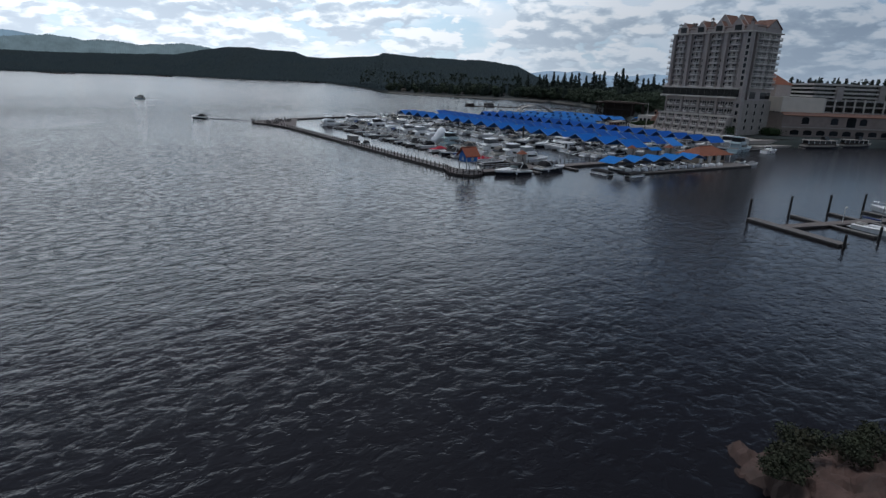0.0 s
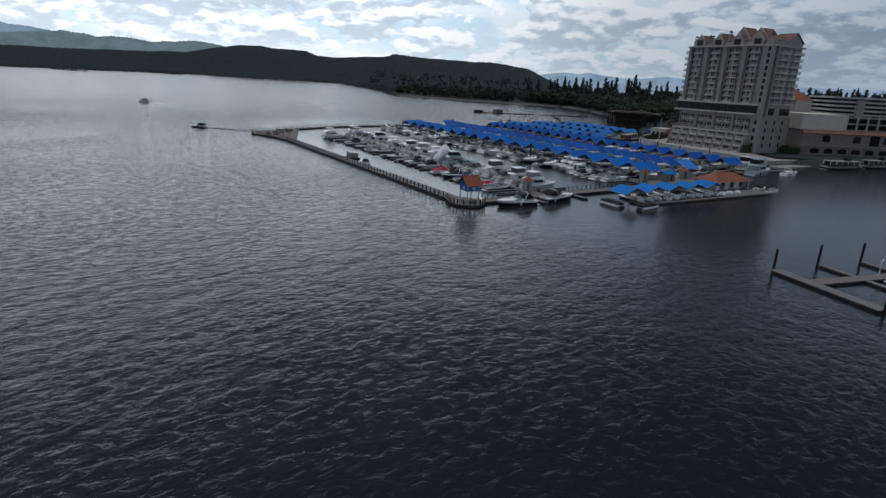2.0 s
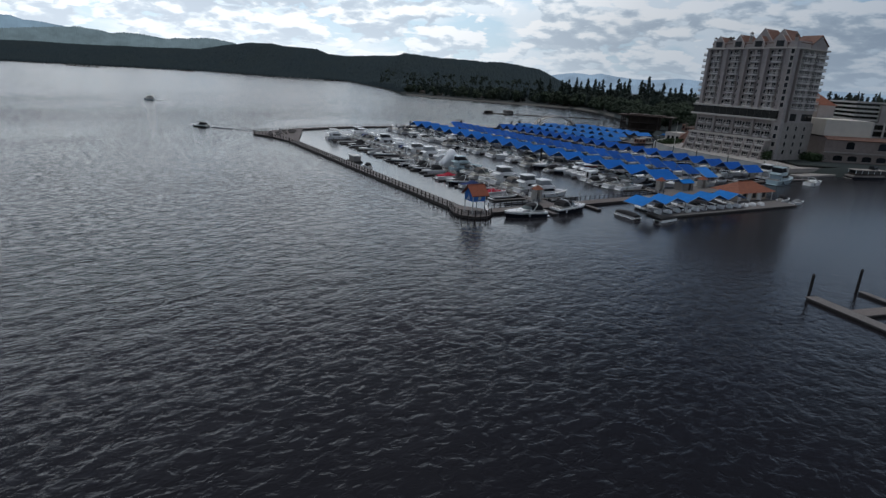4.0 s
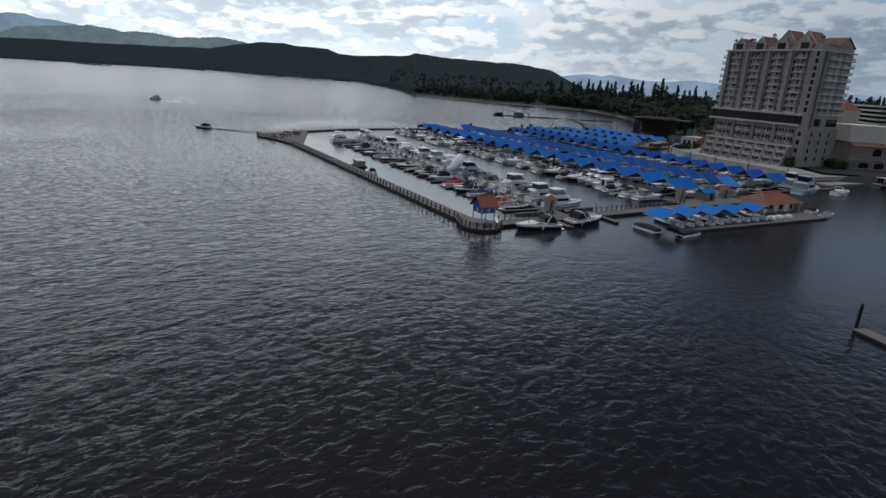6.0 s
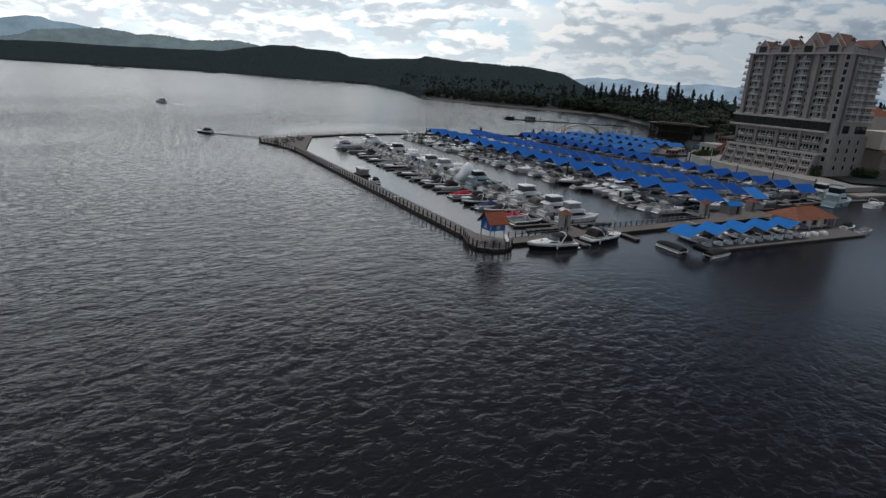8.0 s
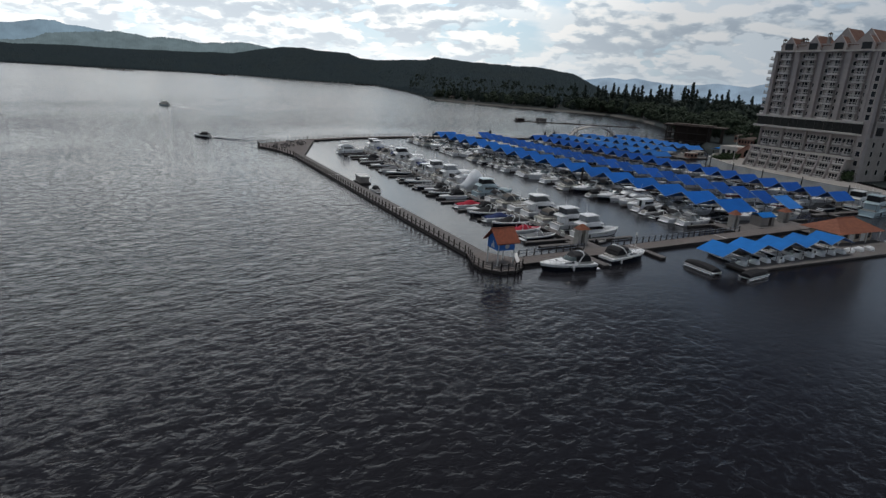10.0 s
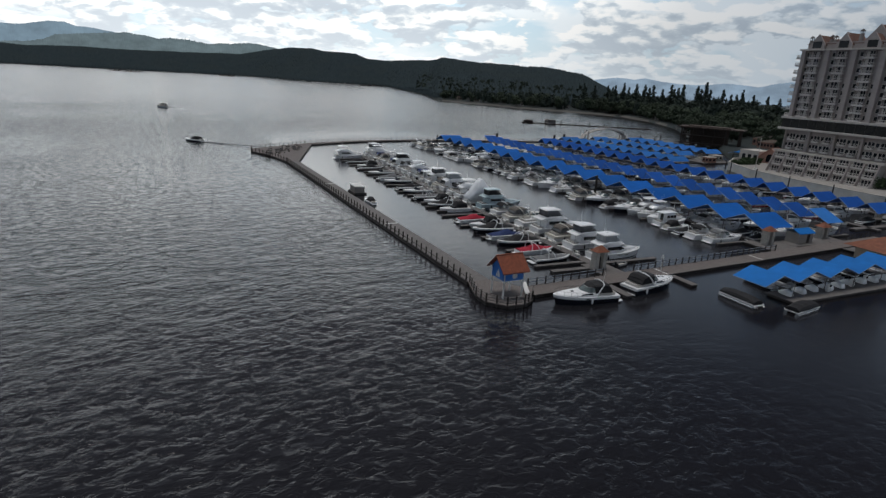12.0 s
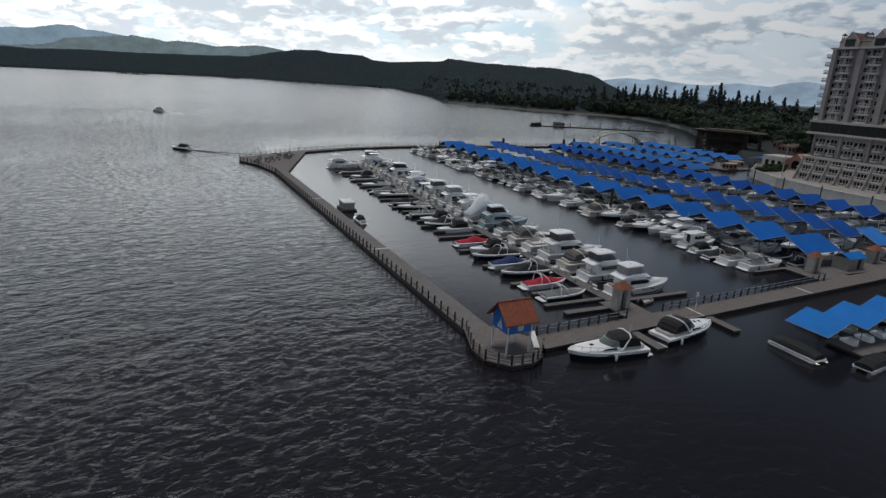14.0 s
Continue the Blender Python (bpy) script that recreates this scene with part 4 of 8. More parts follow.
# ==== the shelter on the corner ====
def shelter():
    t = thing("corner_shelter", "open shelter with orange tile gable roof, blue panels and white posts", "shelter", at(2.4, -3.35, DECK_Z, 3.0))
    for x in (-1.55, 1.6):
        for y in (-1.5, 1.5):
            bm = bmesh.new()
            box(bm, x - 0.10, x + 0.10, y - 0.10, y + 0.10, 0, 4.3)
            bmesh.ops.bevel(bm, geom=list(bm.edges), offset=0.015, segments=1, affect="EDGES")
            part("post", bm, M_WHITEPAINT, t, "white square post")
    # roof: ridge along the boardwalk, gables at the two ends
    hx, hy, ez, rz = 2.25, 2.15, 4.05, 6.15
    for s in (-1, 1):
        bm = bmesh.new()
        pts = [(-hx, s * hy, ez), (hx, s * hy, ez), (hx, 0, rz), (-hx, 0, rz)]
        slab(bm, pts if s < 0 else pts[::-1], 0.14)
        part("roof_slope", bm, M_TILE_PLAIN, t, "orange clay tile roof slope")
        n = 11
        for k in range(n):
            u = (k + 0.5) / n
            y0, z0 = s * hy * (1 - u), ez + (rz - ez) * u
            bm = bmesh.new()
            slab(bm, [(-hx - 0.02, y0 - 0.10, z0 + 0.03 - 0.1 * s * -1), (hx + 0.02, y0 - 0.10, z0 + 0.03 + 0.1 * s), (hx + 0.02, y0 + 0.10, z0 + 0.03 - 0.1 * s), (-hx - 0.02, y0 + 0.10, z0 + 0.03 - 0.1 * s)], 0.05)
            part("tile_course", bm, M_TILE_PLAIN, t)
    bm = bmesh.new()
    tube(bm, (-hx - 0.02, 0, rz + 0.02), (hx + 0.02, 0, rz + 0.02), 0.11, 0.11, 8)
    part("ridge_cap", bm, M_TILE_PLAIN, t)
    for x in (-1.62, 1.67):
        bm = bmesh.new()
        pts = [(-1.55, 2.75), (1.55, 2.75), (1.55, 4.35), (0, 5.8), (-1.55, 4.35)]
        lo = [bm.verts.new((x - 0.05, p[0], p[1])) for p in pts]
        hi = [bm.verts.new((x + 0.05, p[0], p[1])) for p in pts]
        bm.faces.new(lo)
        bm.faces.new(hi[::-1])
        for i in range(5):
            bm.faces.new((lo[i], lo[(i + 1) % 5], hi[(i + 1) % 5], hi[i]))
        g = part("gable_panel", bm, M_BLUEPAINT, t, "bright blue painted gable panel")
        bm = bmesh.new()
        xx = x - 0.06 if x < 0 else x + 0.06
        for pts in (((-0.55, 3.0), (0.05, 3.0), (0.0, 4.3)), ((0.12, 3.0), (0.6, 3.0), (0.14, 3.9))):
            f = [bm.verts.new((xx, y, z)) for y, z in pts]
            q = [bm.verts.new((xx + (0.02 if x < 0 else -0.02), y, z)) for y, z in pts]
            bm.faces.new(f)
            for i in range(3):
                bm.faces.new((f[i], f[(i + 1) % 3], q[(i + 1) % 3], q[i]))
        part("emblem", bm, M_WHITEPAINT, g, "plain white emblem shape")
    for y in (-1.57, 1.57):
        bm = bmesh.new()
        box(bm, -1.5, 1.55, y - 0.05, y + 0.05, 2.75, 4.15)
        g = part("side_panel", bm, M_BLUEPAINT, t, "bright blue painted fascia panel")
        bm = bmesh.new()
        bmesh.ops.create_circle(bm, cap_ends=True, segments=20, radius=0.42)
        bmesh.ops.rotate(bm, verts=bm.verts, cent=(0, 0, 0), matrix=Matrix.Rotation(radians(90), 3, "X"))
        bmesh.ops.translate(bm, verts=bm.verts, vec=(0.1, y + (-0.06 if y < 0 else 0.06), 3.4))
        part("emblem", bm, M_BOXWHITE, g, "plain pale round emblem")
    for y in (-1.5, 1.5):
        bm = bmesh.new()
        box(bm, -2.0, 2.05, y - 0.07, y + 0.07, 4.16, 4.32)
        part("beam", bm, M_WHITEPAINT, t)
    return t


shelter()


def kiosk(a, b, z, h=2.6, w=1.15, turn=0.0, label="pale stone gate pillar with an orange tile hip roof"):
    t = thing("gate_kiosk", label, "kiosk", at(a, b, z, turn), group="gate kiosks")
    for x in (-w * 0.78, w * 0.78):
        bm = bmesh.new()
        box(bm, x - 0.36, x + 0.36, -w * 0.7, w * 0.7, 0, h)
        bmesh.ops.bevel(bm, geom=list(bm.edges), offset=0.03, segments=1, affect="EDGES")
        part("pier", bm, M_STONE, t)
    bm = bmesh.new()
    box(bm, -w * 0.42, w * 0.42, -0.03, 0.03, 0.05, 2.1)
    part("gate", bm, M_POST, t, "dark metal gate")
    bm = bmesh.new()
    r, e = w * 1.36, w * 1.02
    lo = [bm.verts.new(p) for p in ((-r, -e, h), (r, -e, h), (r, e, h), (-r, e, h))]
    hi = [bm.verts.new(p) for p in ((-0.25, 0, h + 1.0), (0.25, 0, h + 1.0))]
    bm.faces.new(lo[::-1])
    bm.faces.new((lo[0], lo[1], hi[1], hi[0]))
    bm.faces.new((lo[1], lo[2], hi[1]))
    bm.faces.new((lo[2], lo[3], hi[0], hi[1]))
    bm.faces.new((lo[3], lo[0], hi[0]))
    part("roof", bm, M_TILE, t, "orange tile hip roof")
    return t


kiosk(24.9, 3.7, 0.45, 3.1, 1.0)
dock("gate_landing", 23.4, 28.2, s_in(22.8) + 0.06, 6.5, "wide grey landing at the slip gate", 0.452)
kiosk(73.2, 7.6, 0.45, 3.0, 1.0)
dock("gate_landing", 69.6, 78.2, s_in(74) + 0.3, 10.5, "wide grey landing at the slip gate", 0.452)
kiosk(93.0, 8.6, 0.45)
dock("gate_landing", 90.6, 96.0, s_in(96) + 0.06, 10.9, "wide grey landing at the slip gate", 0.452)
# ==== boats ====
# A boat is built with its stern at x = 0 and its bow at x = length, waterline at z = 0.


def half_beam(s, beam):
    return beam / 2 * (0.92 + 0.08 * min(1, s / 0.4)) * (1 - max(0.0, (s - 0.46) / 0.54) ** 3.2) ** 0.8


def sheer(s, h0, h1):
    return h0 + (h1 - h0) * s ** 1.8


def hull_rings(length, beam, h0, h1, zlo, zhi, n=13):
    """Cross-sections between two shares of the freeboard (0: waterline, 1: sheer)."""
    rings = []
    for i in range(n):
        s = 1 - (1 - i / (n - 1)) ** 1.45
        w = max(0.03, half_beam(s, beam))
        top = sheer(s, h0, h1)
        rake = 0.06 * length * max(0.0, (s - 0.7) / 0.3) ** 1.5
        pts = []
        for side in (1, -1):
            row = []
            for share in (zlo, (zlo + zhi) / 2, zhi):
                z = top * share if share >= 0 else share
                f = 0.80 + 0.20 * max(0.0, share) if s < 0.5 else 0.80 - 0.35 * (s - 0.5) + (0.20 + 0.35 * (s - 0.5)) * max(0.0, share)
                x = s * length * 0.94 + rake * max(0.0, share)
                row.append((x, side * w * f, z))
            pts += row if side > 0 else row[::-1]
        rings.append(pts)
    return rings


def deck_part(length, beam, h0, h1, t, mat, n=13):
    bm = bmesh.new()
    rows = []
    for i in range(n):
        s = 1 - (1 - i / (n - 1)) ** 1.45
        w = max(0.03, half_beam(s, beam)) * 0.97
        z = sheer(s, h0, h1)
        x = s * length * 0.94 + 0.06 * length * max(0.0, (s - 0.7) / 0.3) ** 1.5
        rows.append([(x, -w, z), (x, -w * 0.93, z + 0.05), (x, 0, z + 0.09), (x, w * 0.93, z + 0.05), (x, w, z)])
    loft(bm, rows, closed=False, caps=False)
    part("deck", bm, mat, t, smooth=True)


def house(bm, stations):
    """A lofted cabin: stations of (x, half width at foot, z foot, half width at top, z top)."""
    rings = []
    for x, w0, z0, w1, z1 in stations:
        h = z1 - z0
        half = [(w0, z0), (w0 + (w1 - w0) * 0.55, z0 + h * 0.62), (w1 * 0.97, z0 + h * 0.86), (w1 * 0.86, z0 + h * 0.96), (w1 * 0.62, z1)]
        rings.append([(x, -w, z) for w, z in half] + [(x, w, z) for w, z in half[::-1]])
    loft(bm, rings)


def hull(t, length, beam, h0, h1, low, high, split=0.62):
    bm = bmesh.new()
    loft(bm, hull_rings(length, beam, h0, h1, -0.25, split))
    part("hull", bm, low, t, smooth=False)
    bm = bmesh.new()
    loft(bm, hull_rings(length, beam * 1.015, h0, h1, split, 1.0))
    part("gunwale", bm, high, t)
    deck_part(length, beam, h0, h1, t, high)
    bm = bmesh.new()
    slab(bm, [(-0.75, -beam * 0.36, 0.28), (0.05, -beam * 0.42, 0.28), (0.05, beam * 0.42, 0.28), (-0.75, beam * 0.36, 0.28)], 0.12)
    part("swim_platform", bm, high, t)


def bow_rail(t, length, beam, h0, h1, s0=0.5):
    bm = bmesh.new()
    for side in (-1, 1):
        pts = []
        for i in range(7):
            s = s0 + (0.97 - s0) * i / 6
            x = s * length * 0.94 + 0.06 * length * max(0.0, (s - 0.7) / 0.3) ** 1.5
            y = side * half_beam(s, beam) * 0.9
            z = sheer(s, h0, h1) + 0.08
            pts.append((x, y, z + 0.55))
            tube(bm, (x, y, z), (x, y, z + 0.55), 0.018, 0.018, 4)
        pipe(bm, pts, 0.022, 4)
    part("bow_rail", bm, M_STEEL, t)


def side_fenders(t, length, beam, h0, h1, mat):
    """Sausage fenders hung over the gunwales on short lines."""
    for q, side in ((0.22, -1), (0.50, 1)):
        y = side * (half_beam(q, beam) + 0.15)
        x, z = q * length * 0.94, sheer(q, h0, h1)
        bm = bmesh.new()
        tube(bm, (x, y, z - 0.95), (x, y, z - 0.82), 0.06, 0.15, 7)
        tube(bm, (x, y, z - 0.82), (x, y, z - 0.30), 0.15, 0.15, 7)
        tube(bm, (x, y, z - 0.30), (x, y, z - 0.16), 0.15, 0.04, 7)
        tube(bm, (x, y, z - 0.16), (x, y - side * 0.14, z + 0.06), 0.02, 0.02, 4)
        part("fender", bm, mat, t)


def whip_antenna(t, x, y, z, tall):
    bm = bmesh.new()
    tube(bm, (x, y, z), (x - 0.12 * tall, y, z + tall), 0.035, 0.012, 5)
    tube(bm, (x, y, z - 0.1), (x, y, z + 0.18), 0.06, 0.05, 6)
    part("antenna", bm, M_WHITE, t)


def arch(t, x, w, z0, z1, mat, lean=0.7, r=0.09):
    bm = bmesh.new()
    pts = [(x, -w, z0), (x - lean * 0.6, -w * 0.92, z0 + (z1 - z0) * 0.7), (x - lean, -w * 0.6, z1), (x - lean, w * 0.6, z1), (x - lean * 0.6, w * 0.92, z0 + (z1 - z0) * 0.7), (x, w, z0)]
    pipe(bm, pts, r, 6)
    part("radar_arch", bm, mat, t)


def canvas(t, x0, x1, w, z0, z1, mat, front=0.8, back=0.5):
    """A stretched canvas enclosure over the cockpit, sagging between its bows."""
    bm = bmesh.new()
    rings = []
    n = 7
    for i in range(n):
        u = i / (n - 1)
        x = x0 + (x1 - x0) * u
        top = z0 + (z1 - z0) * min(1, u / 0.22 * (1 - back) + back if u < 0.22 else 1, (1 - u) / 0.30 * (1 - front) + (1 - front) * 0.2 + 0.15 if u > 0.7 else 1) - 0.05 * (i % 2)
        rings.append([(x, -w, z0), (x, -w * 0.95, z0 + (top - z0) * 0.6), (x, -w * 0.62, top - 0.04), (x, 0, top + 0.03), (x, w * 0.62, top - 0.04), (x, w * 0.95, z0 + (top - z0) * 0.6), (x, w, z0)])
    loft(bm, rings)
    part("canvas_top", bm, mat, t)


def windshield(t, x, w, z0, z1, rake, wrap):
    bm = bmesh.new()
    lo = [(x - wrap, -w, z0), (x - wrap * 0.2, -w * 0.75, z0), (x, 0, z0), (x - wrap * 0.2, w * 0.75, z0), (x - wrap, w, z0)]
    hi = [(x - wrap - rake * 0.5, -w * 0.92, z1 - 0.08), (x - wrap * 0.2 - rake, -w * 0.68, z1), (x - rake, 0, z1), (x - wrap * 0.2 - rake, w * 0.68, z1), (x - wrap - rake * 0.5, w * 0.92, z1 - 0.08)]
    a = [bm.verts.new(p) for p in lo]
    b = [bm.verts.new(p) for p in hi]
    c = [bm.verts.new((p[0] - 0.05, p[1] * 0.97, p[2])) for p in lo]
    d = [bm.verts.new((p[0] - 0.05, p[1] * 0.97, p[2])) for p in hi]
    for i in range(4):
        bm.faces.new((a[i], a[i + 1], b[i + 1], b[i]))
        bm.faces.new((c[i + 1], c[i], d[i], d[i + 1]))
        bm.faces.new((b[i], b[i + 1], d[i + 1], d[i]))
    g = part("windshield", bm, M_GLASS, t, "smoked wrap-around windshield")
    bm = bmesh.new()
    pipe(bm, hi, 0.03, 5)
    for p, q in zip(lo[1:4], hi[1:4]):
        tube(bm, p, q, 0.022, 0.022, 4)
    part("frame", bm, M_STEEL, g)


def cockpit(t, x0, x1, w, z):
    bm = bmesh.new()
    box(bm, x0, x1, -w, w, z, z + 0.03)
    part("cockpit_floor", bm, M_TEAK, t)
    bm = bmesh.new()
    for y in (-1, 1):
        box(bm, x0 + 0.15, x1 - 0.7, y * w * 0.98 - 0.28 * (y > 0), y * w * 0.98 + 0.28 * (y < 0), z, z + 0.38)
    box(bm, x0 + 0.05, x0 + 0.5, -w * 0.9, w * 0.9, z + 0.03, z + 0.44)
    bmesh.ops.bevel(bm, geom=list(bm.edges), offset=0.05, segments=2, affect="EDGES")
    part("seat", bm, M_SEAT, t)


def portlights(t, length, beam, h0, h1, s_list, share=0.72):
    for s in s_list:
        for side in (-1, 1):
            bm = bmesh.new()
            w = half_beam(s, beam) * 1.0 + 0.012
            z = sheer(s, h0, h1) * share
            x = s * length * 0.94
            box(bm, x - 0.32, x + 0.32, side * w - 0.02, side * w + 0.02, z - 0.07, z + 0.07)
            bmesh.ops.bevel(bm, geom=list(bm.edges), offset=0.015, segments=1, affect="EDGES")
            part("portlight", bm, M_GLASS, t)


def express_cruiser(length, low, high, cloth, label, top=True, rail=True, split=0.62, closed=True):
    """A low sport cruiser: crowned foredeck, wrapped smoked windshield, canvas on an arch over the cockpit."""
    t = thing("express_cruiser", label, "boat", group="moored boats")
    beam, h0, h1 = length * 0.335, length * 0.114, length * 0.140
    hull(t, length, beam, h0, h1, low, high, split)
    # crowned foredeck that swells into the cabin top
    rise = [(0.40, 0.74), (0.47, 0.74), (0.56, 0.66), (0.65, 0.52), (0.74, 0.38), (0.83, 0.24), (0.91, 0.12), (0.97, 0.05)]
    rings = []
    for q, h in rise:
        w = half_beam(q, beam)
        z = sheer(q, h0, h1) + 0.03
        x = q * length * 0.94 + 0.06 * length * max(0.0, (q - 0.7) / 0.3) ** 1.5
        half = [(w * 0.92, z), (w * 0.83, z + h * 0.45), (w * 0.66, z + h * 0.80), (w * 0.36, z + h * 0.96)]
        rings.append([(x, -y, zz) for y, zz in half] + [(x, 0, z + h)] + [(x, y, zz) for y, zz in half[::-1]])
    bm = bmesh.new()
    loft(bm, rings)
    part("cabin_top", bm, high, t, smooth=True)
    zt = sheer(0.5, h0, h1)
    for side in (-1, 1):
        bm = bmesh.new()
        pts = []
        for q, k in ((0.46, 0.30), (0.60, 0.34), (0.69, 0.30), (0.62, 0.62), (0.48, 0.62)):
            h = curve_at([(a, b) for a, b in rise], q)
            pts.append((q * length * 0.94, side * (half_beam(q, beam) * (0.865 - 0.20 * max(0, k - 0.3)) + 0.012), sheer(q, h0, h1) + 0.03 + h * k))
        a = [bm.verts.new(p) for p in pts]
        b = [bm.verts.new((p[0], p[1] - side * 0.05, p[2])) for p in pts]
        bm.faces.new(a)
        for k in range(5):
            bm.faces.new((a[k], a[(k + 1) % 5], b[(k + 1) % 5], b[k]))
        part("cabin_window", bm, M_GLASS, t)
    cockpit(t, length * 0.05, length * 0.40, beam * 0.36, h0 + 0.02)
    # wrapped windshield
    lo, hi = [], []
    for k in range(11):
        an = radians(-105 + 21 * k)
        cx, sy = math.cos(an), math.sin(an)
        lo.append((length * 0.44 + length * 0.16 * cx, beam * 0.385 * sy, zt + 0.60 - 0.14 * max(0, cx)))
        hi.append((length * 0.40 + length * 0.11 * cx, beam * 0.34 * sy, zt + 1.16 + 0.06 * cx))
    bm = bmesh.new()
    loft(bm, [lo, hi, [(p[0] - 0.05, p[1] * 0.98, p[2]) for p in hi], [(p[0] - 0.06, p[1] * 0.97, p[2]) for p in lo]], closed=False, caps=False)
    g = part("windshield", bm, M_SCREEN, t, "grey wrap-around windshield")
    bm = bmesh.new()
    pipe(bm, hi, 0.035, 5)
    for k in (2, 4, 6, 8):
        tube(bm, lo[k], hi[k], 0.025, 0.025, 4)
    part("frame", bm, M_STEEL, g)
    bm = bmesh.new()
    w = beam * 0.43
    pts = [(length * 0.36, -w, h0 + 0.05), (length * 0.31, -w * 0.96, h0 + 0.95), (length * 0.25, -w * 0.82, h0 + 1.62), (length * 0.235, -w * 0.4, h0 + 1.84), (length * 0.235, w * 0.4, h0 + 1.84), (length * 0.25, w * 0.82, h0 + 1.62),
           (length * 0.31, w * 0.96, h0 + 0.95), (length * 0.36, w, h0 + 0.05)]
    pipe(bm, [(p[0] + 0.02 * length, p[1] * 1.02, p[2] + 0.06) for p in pts], 0.10, 6)
    part("radar_arch", bm, high, t)
    if top:
        ztop = h0 + 1.78
        rings = []
        for x, z, k in ((0.145, ztop - 0.55, 0.80), (0.18, ztop - 0.12, 0.80), (0.24, ztop + 0.02, 0.80), (0.33, ztop - 0.03, 0.78), (0.41, ztop - 0.10, 0.74), (0.47, zt + 1.20, 0.55), (0.49, zt + 1.17, 0.3)):
            w = beam * 0.5 * k
            rings.append([(length * x, -w, z - 0.22), (length * x, -w * 0.78, z - 0.05), (length * x, 0, z + 0.05), (length * x, w * 0.78, z - 0.05), (length * x, w, z - 0.22), (length * x, w * 0.7, z - 0.26), (length * x, -w * 0.7, z - 0.26)])
        bm = bmesh.new()
        loft(bm, rings)
        part("canvas_top", bm, cloth, t)
        if closed:
            bm = bmesh.new()
            rings = []
            for x, z, k in ((0.125, h0 + 0.70, 0.80), (0.165, ztop - 0.42, 0.79), (0.25, ztop - 0.2, 0.79), (0.40, ztop - 0.3, 0.73)):
                w = beam * 0.5 * k
                rings.append([(length * x, -beam * 0.405, h0 + 0.5), (length * x, -w, z), (length * x, w, z), (length * x, beam * 0.405, h0 + 0.5)])
            loft(bm, rings)
            part("side_curtain", bm, cloth if cloth is M_BLACKCANVAS else M_CURTAIN, t, "clear vinyl side curtains")
    portlights(t, length, beam, h0, h1, (0.42, 0.55, 0.66) if split > 0.7 else (0.56,), 0.8)
    for q in (0.70, 0.80) if split > 0.7 else (0.74,):
        bm = bmesh.new()
        z = sheer(q, h0, h1) + 0.03 + curve_at(rise, q)
        box(bm, length * q * 0.94 - 0.24, length * q * 0.94 + 0.24, -0.24, 0.24, z - 0.04, z + 0.03)
        bmesh.ops.bevel(bm, geom=list(bm.edges), offset=0.02, segments=1, affect="EDGES")
        part("deck_hatch", bm, M_GLASS, t)
    if rail:
        bow_rail(t, length, beam, h0, h1)
    side_fenders(t, length, beam, h0, h1, M_NAVY if low is M_WHITE else M_WHITE)
    whip_antenna(t, length * 0.26, beam * 0.2, h0 + 1.85, 1.7)
    return t


